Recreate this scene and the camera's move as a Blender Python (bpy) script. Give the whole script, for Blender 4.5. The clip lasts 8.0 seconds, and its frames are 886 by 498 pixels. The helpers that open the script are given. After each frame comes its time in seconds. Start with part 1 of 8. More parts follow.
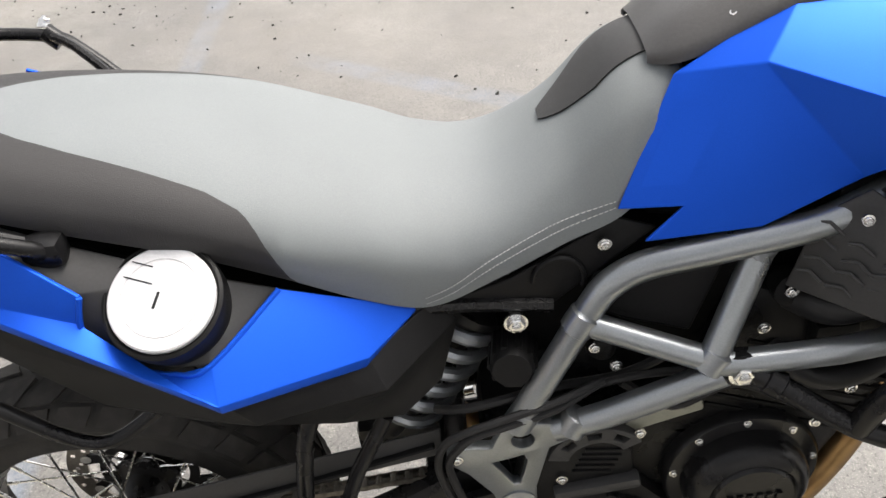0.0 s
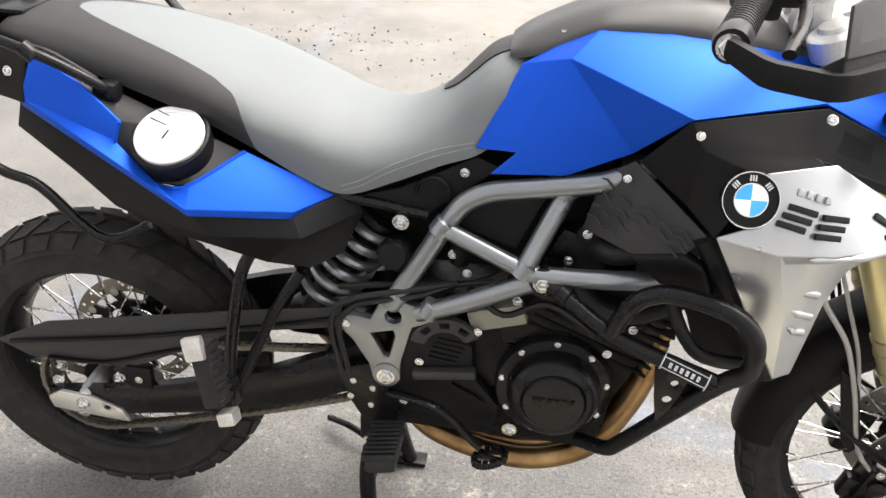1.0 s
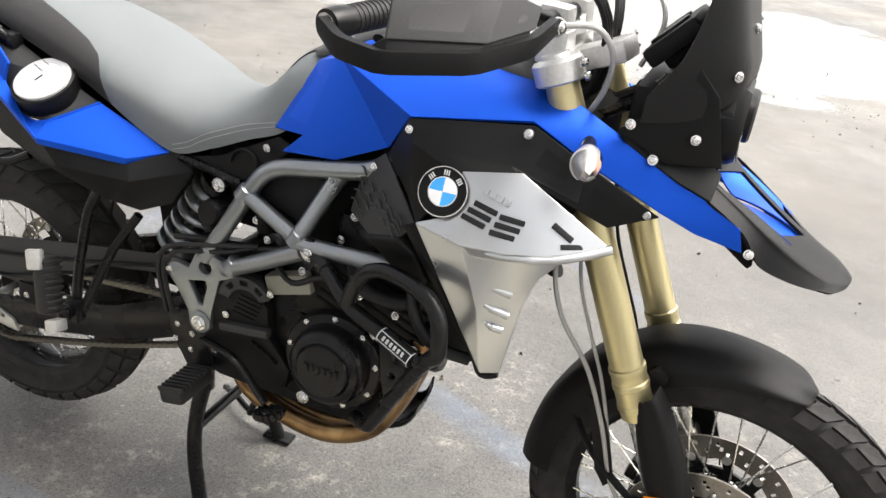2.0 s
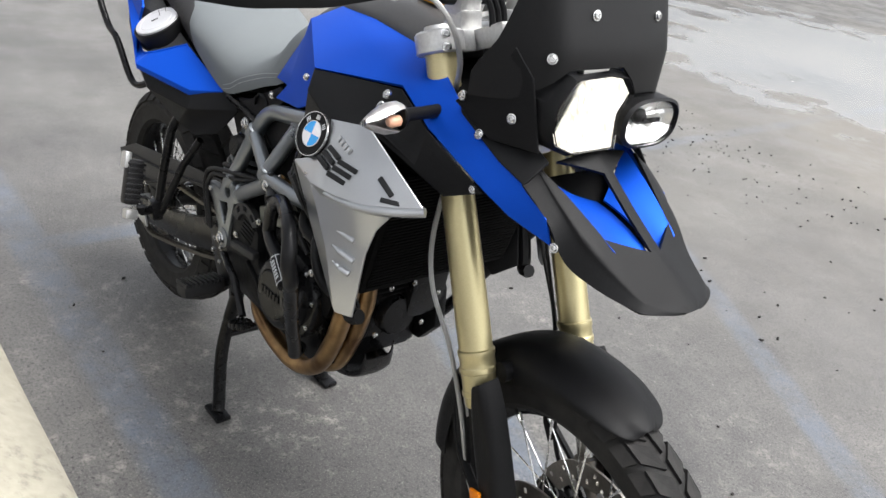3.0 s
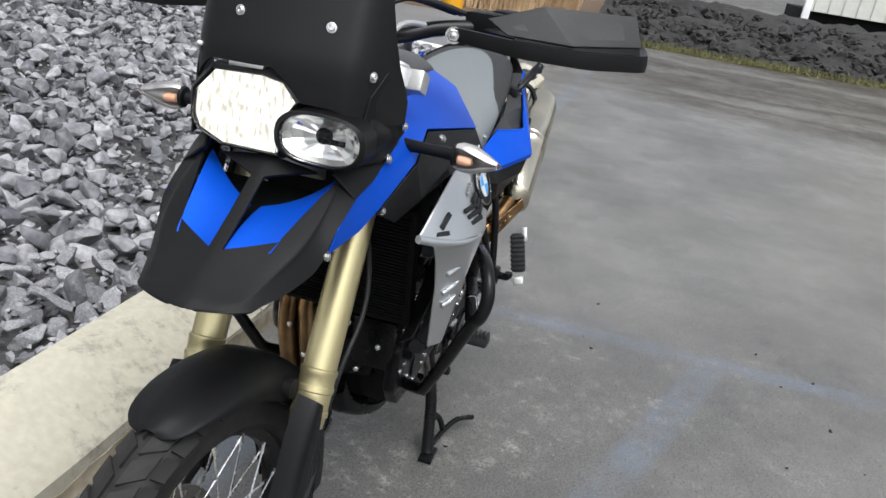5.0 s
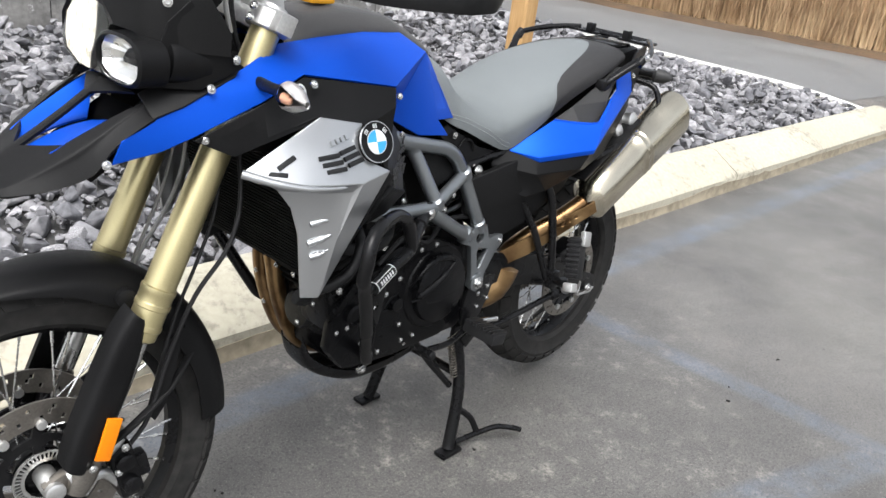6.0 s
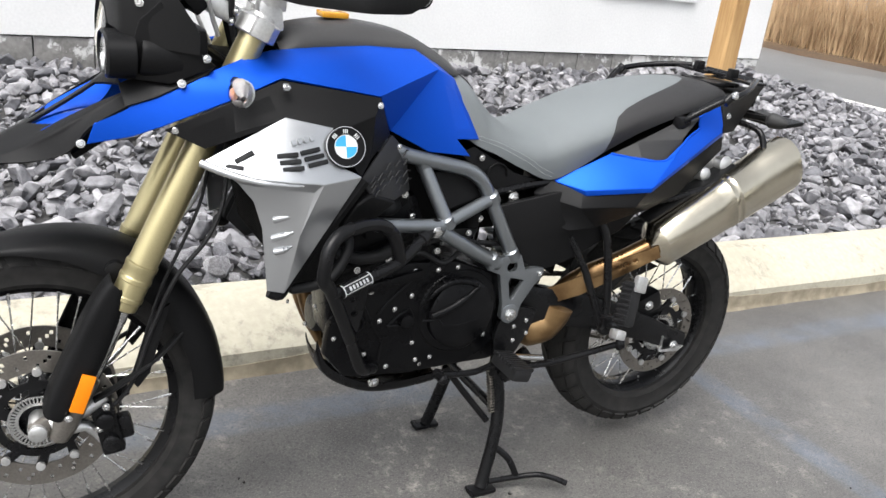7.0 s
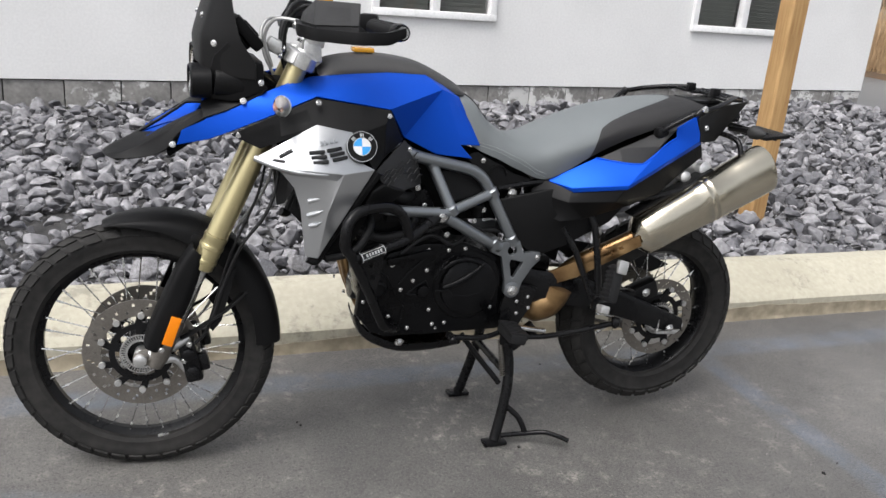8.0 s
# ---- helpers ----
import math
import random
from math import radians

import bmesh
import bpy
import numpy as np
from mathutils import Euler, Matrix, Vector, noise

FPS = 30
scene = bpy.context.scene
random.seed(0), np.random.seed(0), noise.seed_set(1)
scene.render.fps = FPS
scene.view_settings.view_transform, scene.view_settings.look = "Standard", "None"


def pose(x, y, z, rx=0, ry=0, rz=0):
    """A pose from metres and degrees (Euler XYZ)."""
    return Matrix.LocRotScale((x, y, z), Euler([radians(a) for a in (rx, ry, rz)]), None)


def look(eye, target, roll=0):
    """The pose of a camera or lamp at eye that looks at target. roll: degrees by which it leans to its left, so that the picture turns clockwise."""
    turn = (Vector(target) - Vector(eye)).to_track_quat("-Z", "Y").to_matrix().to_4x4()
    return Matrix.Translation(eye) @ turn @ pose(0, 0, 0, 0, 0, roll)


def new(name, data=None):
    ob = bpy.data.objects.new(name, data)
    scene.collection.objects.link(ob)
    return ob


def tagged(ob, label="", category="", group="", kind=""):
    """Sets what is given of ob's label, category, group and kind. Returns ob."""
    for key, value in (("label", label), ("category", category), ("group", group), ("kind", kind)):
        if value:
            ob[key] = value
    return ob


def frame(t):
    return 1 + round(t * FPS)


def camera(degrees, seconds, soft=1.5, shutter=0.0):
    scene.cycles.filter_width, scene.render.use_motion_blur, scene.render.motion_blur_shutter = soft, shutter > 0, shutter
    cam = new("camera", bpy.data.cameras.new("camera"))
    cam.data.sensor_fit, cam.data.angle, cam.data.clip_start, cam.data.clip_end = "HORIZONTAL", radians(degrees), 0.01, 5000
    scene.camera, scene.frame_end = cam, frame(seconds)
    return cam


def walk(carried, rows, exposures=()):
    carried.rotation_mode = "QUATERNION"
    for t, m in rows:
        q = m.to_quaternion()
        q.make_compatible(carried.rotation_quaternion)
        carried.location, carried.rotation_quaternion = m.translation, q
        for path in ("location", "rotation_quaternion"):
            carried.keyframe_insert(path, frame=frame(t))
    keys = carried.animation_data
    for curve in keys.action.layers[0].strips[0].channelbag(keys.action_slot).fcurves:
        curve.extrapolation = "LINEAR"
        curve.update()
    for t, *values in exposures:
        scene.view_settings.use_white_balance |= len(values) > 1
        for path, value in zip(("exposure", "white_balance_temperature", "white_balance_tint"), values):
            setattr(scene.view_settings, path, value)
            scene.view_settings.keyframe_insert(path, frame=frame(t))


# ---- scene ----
cam = camera(56.2, 8.0)
PATH = [
    (0, (0.557, -0.794, 1.441), (0.501, 0.774, 0.2), -7.3),
    (0.5, (0.613, -1.079, 1.421), (0.449, 0.579, 0.314), -1.6),
    (1, (0.803, -1.276, 1.429), (0.608, 0.443, 0.425), 3.0),
    (1.2, (0.946, -1.336, 1.443), (0.691, 0.387, 0.461), 4.0),
    (1.5, (1.154, -1.4, 1.441), (0.811, 0.354, 0.544), 5.3),
    (2, (1.453, -1.33, 1.411), (0.884, 0.381, 0.545), 8.1),
    (2.2, (1.605, -1.27, 1.419), (0.925, 0.396, 0.544), 9.2),
    (3.3, (2.354, -0.816, 1.425), (0.865, 0.189, 0.547), 8.8),
    (3.5, (2.447, -0.701, 1.436), (0.869, 0.158, 0.557), 8.1),
    (4, (2.612, -0.39, 1.387), (0.831, 0.042, 0.586), 7.9),
    (4.5, (2.647, 0.043, 1.365), (0.773, 0.093, 0.667), 8.6),
    (5, (2.553, 0.502, 1.388), (0.72, 0.136, 0.677), 9.3),
    (5.2, (2.487, 0.696, 1.366), (0.705, 0.137, 0.649), 9.2),
    (6.3, (1.951, 1.411, 1.36), (0.656, 0.082, 0.614), 7.8),
    (6.5, (1.856, 1.467, 1.368), (0.646, 0.051, 0.639), 7.8),
    (7, (1.668, 1.641, 1.339), (0.714, 0.028, 0.641), 7.2),
    (7.5, (1.545, 1.89, 1.37), (0.811, 0.157, 0.694), 5.1),
    (8, (1.606, 2.201, 1.382), (0.918, 0.433, 0.749), 4.8),
]
EXPOSURES = [(0, 1.57, 6750, 11), (0.5, 1.74, 6800, 11), (1, 1.84, 6800, 11), (2.1, 1.58, 6700, 10), (3.4, 0.97, 6200, 10), (4.5, 0.67, 6150, 9), (5.2, 0.77, 6150, 9), (6.4, 1.17, 6350, 10), (7, 1.09, 6350, 10), (7.5, 1.0, 6350, 10), (8, 0.65, 6350, 11)]
walk(cam, [(t, look(eye, target, roll)) for t, eye, target, roll in PATH], EXPOSURES)

# ---- light: a bright overcast day ----
world = bpy.data.worlds.new("overcast_sky")
scene.world = world
world.use_nodes = True
wn, wl = world.node_tree.nodes, world.node_tree.links
sky = wn.new("ShaderNodeTexSky")
sky.sky_type, sky.sun_disc = "NISHITA", False
sky.sun_elevation, sky.sun_rotation = radians(55), radians(60)
sky.air_density, sky.dust_density, sky.ozone_density = 1.0, 5.0, 1.0
grey = wn.new("ShaderNodeHueSaturation")
grey.inputs["Saturation"].default_value = 0.18
wl.new(sky.outputs[0], grey.inputs["Color"])
wl.new(grey.outputs[0], wn["Background"].inputs["Color"])
wn["Background"].inputs["Strength"].default_value = 0.15
sun = new("sun", bpy.data.lights.new("sun", "SUN"))
sun.data.energy, sun.data.angle, sun.data.color = 1.4, radians(40), (1.0, 0.955, 0.895)
sun.matrix_world = look((3, 2, 8), (0, 0, 0))


# ---- materials ----
def material(name, low, high=None, rough=0.5, metal=0.0, grain=60.0, stain=3.0, bump=0.0, bump_scale=300.0,
             rough_spread=0.1, coat=0.0, spec=0.5, streak=None):
    """Two colours mixed by fine grain and broad stains; gloss varies with the stains; fine relief."""
    high = high or tuple(min(1.0, c * 1.25 + 0.004) for c in low)
    m = bpy.data.materials.new(name)
    m.use_nodes = True
    n, l = m.node_tree.nodes, m.node_tree.links
    b = n["Principled BSDF"]
    at = n.new("ShaderNodeTexCoord")
    place = at.outputs["Object"]
    if streak:
        mp = n.new("ShaderNodeMapping")
        mp.inputs["Scale"].default_value = streak
        l.new(place, mp.inputs[0])
        place = mp.outputs[0]
    fine, broad = n.new("ShaderNodeTexNoise"), n.new("ShaderNodeTexNoise")
    fine.inputs["Scale"].default_value, fine.inputs["Detail"].default_value = grain, 4
    broad.inputs["Scale"].default_value, broad.inputs["Detail"].default_value = stain, 6
    l.new(place, fine.inputs["Vector"])
    l.new(at.outputs["Object"], broad.inputs["Vector"])
    both = n.new("ShaderNodeMath")
    both.operation = "MULTIPLY_ADD"
    both.inputs[1].default_value = 0.5
    half = n.new("ShaderNodeMath")
    half.operation = "MULTIPLY"
    half.inputs[1].default_value = 0.5
    l.new(broad.outputs["Fac"], half.inputs[0])
    l.new(fine.outputs["Fac"], both.inputs[0])
    l.new(half.outputs[0], both.inputs[2])
    ramp = n.new("ShaderNodeValToRGB")
    ramp.color_ramp.elements[0].position, ramp.color_ramp.elements[1].position = 0.36, 0.64
    ramp.color_ramp.elements[0].color, ramp.color_ramp.elements[1].color = (*low, 1), (*high, 1)
    l.new(both.outputs[0], ramp.inputs[0])
    l.new(ramp.outputs[0], b.inputs["Base Color"])
    rr = n.new("ShaderNodeMapRange")
    rr.inputs["To Min"].default_value = max(0.02, rough - rough_spread)
    rr.inputs["To Max"].default_value = min(1.0, rough + rough_spread)
    rr.inputs["From Min"].default_value, rr.inputs["From Max"].default_value = 0.3, 0.7
    l.new(broad.outputs["Fac"], rr.inputs["Value"])
    l.new(rr.outputs[0], b.inputs["Roughness"])
    b.inputs["Metallic"].default_value = metal
    b.inputs["Coat Weight"].default_value = coat
    b.inputs["Coat Roughness"].default_value = 0.12
    b.inputs["Specular IOR Level"].default_value = spec
    if bump:
        bt = n.new("ShaderNodeTexNoise")
        bt.inputs["Scale"].default_value, bt.inputs["Detail"].default_value = bump_scale, 3
        l.new(place, bt.inputs["Vector"])
        bp = n.new("ShaderNodeBump")
        bp.inputs["Strength"].default_value, bp.inputs["Distance"].default_value = bump, 0.001
        l.new(bt.outputs["Fac"], bp.inputs["Height"])
        l.new(bp.outputs[0], b.inputs["Normal"])
    return m


BLUE = material("blue_paint", (0.005, 0.064, 0.46), (0.006, 0.074, 0.52), rough=0.42, metal=0.44, grain=900, stain=2, rough_spread=0.04, spec=0.13)
SILVER = material("silver_paint", (0.41, 0.42, 0.43), (0.47, 0.48, 0.49), rough=0.31, metal=0.85, grain=900, stain=3, rough_spread=0.05)
FRAME_GREY = material("grey_frame_paint", (0.205, 0.22, 0.232), (0.25, 0.265, 0.278), rough=0.33, metal=0.85, grain=500, stain=8, rough_spread=0.06)
PLASTIC = material("black_plastic", (0.0045, 0.0045, 0.0048), (0.008, 0.008, 0.0083), spec=0.13, rough=0.44, bump=0.35, bump_scale=900, grain=300, stain=6, rough_spread=0.08)
PLASTIC_GREY = material("dark_grey_plastic", (0.020, 0.020, 0.0205), (0.028, 0.028, 0.0285), spec=0.30, rough=0.55, bump=0.3, bump_scale=900, grain=300, stain=6, rough_spread=0.06)
MATT_SCREEN = material("matt_black_screen", (0.0035, 0.0035, 0.0038), (0.006, 0.006, 0.0062), spec=0.22, rough=0.46, bump=0.15, bump_scale=1200, grain=300, stain=4, rough_spread=0.05)
BLACK_METAL = material("black_painted_metal", (0.004, 0.004, 0.0045), (0.008, 0.008, 0.0085), spec=0.20, rough=0.28, grain=200, stain=10, bump=0.1, bump_scale=400)
ENGINE_BLACK = material("black_engine_casting", (0.0025, 0.0025, 0.003), (0.006, 0.006, 0.0065), spec=0.13, rough=0.30, grain=150, stain=12, bump=0.3, bump_scale=500, rough_spread=0.12)
# near-black for inner parts, and standing in for shade in gaps and recesses
VOID = material("inner_black_and_gap_shade", (0.002, 0.002, 0.002), (0.004, 0.004, 0.004), spec=0.1, rough=0.7, grain=100, stain=10)
RUBBER = material("tyre_rubber", (0.0095, 0.0093, 0.009), (0.027, 0.0255, 0.024), spec=0.27, rough=0.78, grain=40, stain=6, bump=0.4, bump_scale=350)
TANK_GREY = material("grey_tank_plastic", (0.034, 0.033, 0.033), (0.046, 0.045, 0.045), spec=0.4, rough=0.42, bump=0.3, bump_scale=900, grain=300, stain=5)
SEAT_GREY = material("grey_seat_vinyl", (0.120, 0.132, 0.136), (0.145, 0.158, 0.162), rough=0.66, grain=700, stain=5, bump=0.35, bump_scale=1100, rough_spread=0.05, spec=0.3)
SEAT_BLACK = material("black_seat_vinyl", (0.018, 0.0175, 0.018), (0.026, 0.0255, 0.026), rough=0.62, grain=700, stain=5, bump=0.45, bump_scale=1100, rough_spread=0.05, spec=0.3)
THREAD = material("pale_thread", (0.27, 0.28, 0.28), rough=0.8)
GOLD = material("champagne_anodising", (0.50, 0.44, 0.24), (0.56, 0.49, 0.28), rough=0.34, metal=0.85, grain=400, stain=6, rough_spread=0.06)
STEEL = material("brushed_stainless", (0.50, 0.455, 0.36), (0.64, 0.59, 0.48), rough=0.20, metal=1.0, grain=40, stain=5, rough_spread=0.06, streak=(40, 1.5, 40))
CHROME = material("bright_steel", (0.55, 0.55, 0.54), (0.68, 0.68, 0.67), rough=0.25, metal=1.0, grain=200, stain=15)
ALLOY = material("cast_alloy", (0.50, 0.50, 0.49), (0.63, 0.63, 0.62), rough=0.42, metal=0.85, grain=200, stain=12, bump=0.2)
DISC = material("brake_disc_steel", (0.20, 0.185, 0.165), (0.28, 0.26, 0.235), rough=0.38, metal=0.9, grain=250, stain=14)
COPPER = material("heat_tinted_header", (0.13, 0.072, 0.032), (0.40, 0.26, 0.125), rough=0.36, metal=0.92, grain=14, stain=7)
CHAIN = material("greasy_chain_steel", (0.075, 0.068, 0.058), (0.20, 0.185, 0.16), rough=0.42, metal=0.8, grain=90, stain=20)
ORANGE = material("orange_reflector", (0.66, 0.17, 0.001), (0.74, 0.21, 0.002), rough=0.3, spec=0.25, coat=0.15, grain=500, bump=0.3, bump_scale=900)
BULB = material("dull_orange_bulb", (0.50, 0.25, 0.15), (0.58, 0.32, 0.21), rough=0.3, coat=0.4)
AMBER = material("amber_fluid", (0.50, 0.22, 0.005), (0.60, 0.30, 0.01), rough=0.2, coat=0.5)
WHITE = material("white_enamel", (0.72, 0.72, 0.73), (0.78, 0.78, 0.79), rough=0.3, coat=0.4)
CAP_WHITE = material("pale_aluminium_cap", (0.46, 0.46, 0.47), (0.53, 0.53, 0.54), rough=0.42, metal=0.2, grain=300, stain=8)
LIGHT_BLUE = material("enamel_blue", (0.03, 0.32, 0.75), (0.03, 0.34, 0.78), rough=0.3, coat=0.3)
MARK_DARK = material("dark_marking", (0.009, 0.0095, 0.010), rough=0.5, spec=0.15)
MARK_PALE = material("pale_marking", (0.48, 0.49, 0.49), rough=0.5)
HOSE = material("rubber_hose", (0.008, 0.008, 0.0085), rough=0.5, bump=0.2, spec=0.25)
CABLE_GREY = material("grey_braided_line", (0.28, 0.28, 0.28), (0.38, 0.38, 0.37), rough=0.4, metal=0.4, grain=700)
ALARM_GREY = material("grey_green_box", (0.16, 0.16, 0.13), (0.21, 0.21, 0.17), rough=0.6, grain=200)


def clear_plastic(name, tint, rough=0.05, ior=1.45):
    m = bpy.data.materials.new(name)
    m.use_nodes = True
    b = m.node_tree.nodes["Principled BSDF"]
    b.inputs["Base Color"].default_value = (*tint, 1)
    b.inputs["Roughness"].default_value = rough
    b.inputs["Transmission Weight"].default_value = 1.0
    b.inputs["IOR"].default_value = ior
    return m


LENS = clear_plastic("clear_lens", (0.95, 0.95, 0.95))
SHELL = clear_plastic("clear_thin_shell", (0.96, 0.96, 0.96), 0.08, 1.12)
MIRROR = material("reflector_bowl", (0.82, 0.82, 0.80), (0.90, 0.90, 0.88), rough=0.26, metal=1.0, grain=60)
REFLECTOR_GREY = material("dull_reflector", (0.34, 0.33, 0.33), (0.50, 0.49, 0.48), rough=0.38, metal=0.7, grain=40, stain=20)
LAMP = material("lit_headlamp", (0.10, 0.10, 0.09), rough=0.3)
lit, lk = LAMP.node_tree.nodes, LAMP.node_tree.links
cells = lit.new("ShaderNodeTexNoise")
cells.inputs["Scale"].default_value, cells.inputs["Detail"].default_value = 62, 4
tall = lit.new("ShaderNodeMapping")
tall.inputs["Scale"].default_value = (1.0, 2.6, 0.9)
lk.new(lit.new("ShaderNodeTexCoord").outputs["Object"], tall.inputs[0])
lk.new(tall.outputs[0], cells.inputs["Vector"])
warm = lit.new("ShaderNodeValToRGB")
warm.color_ramp.elements[0].position, warm.color_ramp.elements[1].position = 0.36, 0.53
warm.color_ramp.elements[0].color, warm.color_ramp.elements[1].color = (0.42, 0.37, 0.27, 1), (1.0, 0.93, 0.78, 1)
lk.new(cells.outputs["Fac"], warm.inputs[0])
lk.new(warm.outputs[0], lit["Principled BSDF"].inputs["Emission Color"])
lit["Principled BSDF"].inputs["Emission Strength"].default_value = 1.0


# ---- mesh tools ----
def vec(p, s=1):
    return Vector((p[0], s * p[1], p[2]))


def smooth_path(pts, k=6, closed=False):
    """Catmull-Rom points along a polyline."""
    p = [Vector(q) for q in pts]
    n, out = len(p), []
    for i in range(n if closed else n - 1):
        a, b, c, d = ((p[(i + j) % n] if closed else p[min(max(i + j, 0), n - 1)]) for j in (-1, 0, 1, 2))
        for j in range(k):
            t = j / k
            out.append(0.5 * (2 * b + (c - a) * t + (2 * a - 5 * b + 4 * c - d) * t * t + (3 * b - a - 3 * c + d) * t ** 3))
    return out if closed else out + [p[-1]]


def aim(p, d, up=(0, 0, 1)):
    """A frame at p whose z axis points along d."""
    z = Vector(d).normalized()
    x = Vector(up).cross(z)
    x = x.normalized() if x.length > 1e-4 else Vector((1, 0, 0))
    y = z.cross(x)
    return Matrix(((x.x, y.x, z.x, p[0]), (x.y, y.y, z.y, p[1]), (x.z, y.z, z.z, p[2]), (0, 0, 0, 1)))


def ring_faces(bm, rings, closed=False, caps=True):
    n, m = len(rings), len(rings[0])
    for i in range(n if closed else n - 1):
        a, b = rings[i], rings[(i + 1) % n]
        for j in range(m):
            bm.faces.new((a[j], a[(j + 1) % m], b[(j + 1) % m], b[j]))
    if caps and not closed:
        bm.faces.new(rings[0][::-1])
        bm.faces.new(rings[-1])


def tube(bm, pts, r, n=10, bend=0, closed=False, flat=1.0):
    """A round bar along a path; r may be a list; bend: steps of rounding between points; flat squashes it."""
    rs = r if isinstance(r, (list, tuple)) else [r] * len(pts)
    if bend:
        rs = [rs[min(i // bend, len(rs) - 1)] for i in range((len(pts) - (0 if closed else 1)) * bend + (0 if closed else 1))]
        pts = smooth_path(pts, bend, closed)
    p = [Vector(q) for q in pts]
    rings, side, m = [], None, len(p)
    for i in range(m):
        if closed:
            t = (p[(i + 1) % m] - p[i - 1]).normalized()
        else:
            t = (p[min(i + 1, m - 1)] - p[max(i - 1, 0)]).normalized()
        if side is None:
            side = t.orthogonal().normalized() if abs(t.z) > 0.9 else t.cross(Vector((0, 0, 1))).normalized()
        side = (side - t * side.dot(t)).normalized()
        up = t.cross(side)
        rings.append([bm.verts.new(p[i] + rs[i] * (math.cos(a) * side + flat * math.sin(a) * up))
                      for a in (2 * math.pi * j / n for j in range(n))])
    ring_faces(bm, rings, closed)
    return bm


def lathe(bm, profile, m=None, n=32, closed=False):
    """Turned shape: profile of (radius, height) round the z axis of m."""
    m = m or Matrix()
    rings = []
    for r, h in profile:
        rings.append([bm.verts.new(m @ Vector((r * math.cos(a), r * math.sin(a), h))) for a in (2 * math.pi * j / n for j in range(n))])
    ring_faces(bm, rings, closed)
    return bm


def bevelled(bm, geom_edges, width, segments=2):
    if width and geom_edges:
        bmesh.ops.bevel(bm, geom=geom_edges, offset=width, segments=segments, affect="EDGES", profile=0.6, clamp_overlap=True)


def box(bm, size, m=None, bevel=0.004, taper=1.0):
    """A block with rounded edges, tapered towards its top."""
    part_bm = bmesh.new()
    v = bmesh.ops.create_cube(part_bm, size=1)["verts"]
    for q in v:
        k = taper if q.co.z > 0 else 1.0
        q.co = Vector((q.co.x * size[0] * k, q.co.y * size[1] * k, q.co.z * size[2]))
    bevelled(part_bm, list(part_bm.edges), bevel)
    part_bm.transform(m or Matrix())
    return merge(bm, part_bm)


def merge(bm, other):
    tmp = bpy.data.meshes.new("tmp")
    other.to_mesh(tmp)
    other.free()
    bm.from_mesh(tmp)
    bpy.data.meshes.remove(tmp)
    return bm


def thicken(bm, t, out):
    """Gives an open sheet the thickness t on its inner side; out: a direction that its outer side faces."""
    bmesh.ops.recalc_face_normals(bm, faces=bm.faces[:])
    if sum((f.normal.dot(Vector(out)) * f.calc_area() for f in bm.faces)) < 0:
        bmesh.ops.reverse_faces(bm, faces=bm.faces[:])
    bm.normal_update()
    faces, rim = bm.faces[:], [e for e in bm.edges if e.is_boundary]
    inner = {v: bm.verts.new(v.co - v.normal * t) for v in bm.verts[:]}
    for f in faces:
        bm.faces.new([inner[v] for v in reversed(f.verts)])
    for e in rim:
        a, b = e.verts
        loop = [l for l in e.link_loops if l.face in faces][0]
        if loop.vert is not a:
            a, b = b, a
        bm.faces.new((b, a, inner[a], inner[b]))
    bmesh.ops.recalc_face_normals(bm, faces=bm.faces[:])
    return bm


def facets(verts, faces, s=1, t=0.004, bevel=0.005, out=None, segments=3, soft=""):
    """A creased panel with thickness: named corners and the facets between them; s mirrors it; soft: edges left without a crease."""
    bm = bmesh.new()
    v = {k: bm.verts.new(vec(p, s)) for k, p in verts.items()}
    for f in faces:
        bm.faces.new([v[k] for k in f.split()])
    thicken(bm, t, out or (0, s, 0.2))
    bm.normal_update()
    plain = [{v[k] for k in pair.split()} for pair in soft.split(",") if pair.strip()]
    edges = [e for e in bm.edges if len(e.link_faces) == 2 and e.calc_face_angle(0) > radians(15) and set(e.verts) not in plain]
    bevelled(bm, edges, bevel, segments)
    return bm


def sheet(rows, k=4, s=1, t=0.004, out=(0, 0, 1)):
    """A smooth panel through rows of points."""
    bm = bmesh.new()
    lines = [smooth_path([vec(p, s) for p in row], k) for row in rows]
    cols = [smooth_path([ln[j] for ln in lines], k) for j in range(len(lines[0]))]
    vs = [[bm.verts.new(p) for p in c] for c in cols]
    for a, b in zip(vs, vs[1:]):
        for i in range(len(a) - 1):
            bm.faces.new((a[i], a[i + 1], b[i + 1], b[i]))
    bmesh.ops.remove_doubles(bm, verts=bm.verts[:], dist=1e-5)
    return thicken(bm, t, out) if t else bm


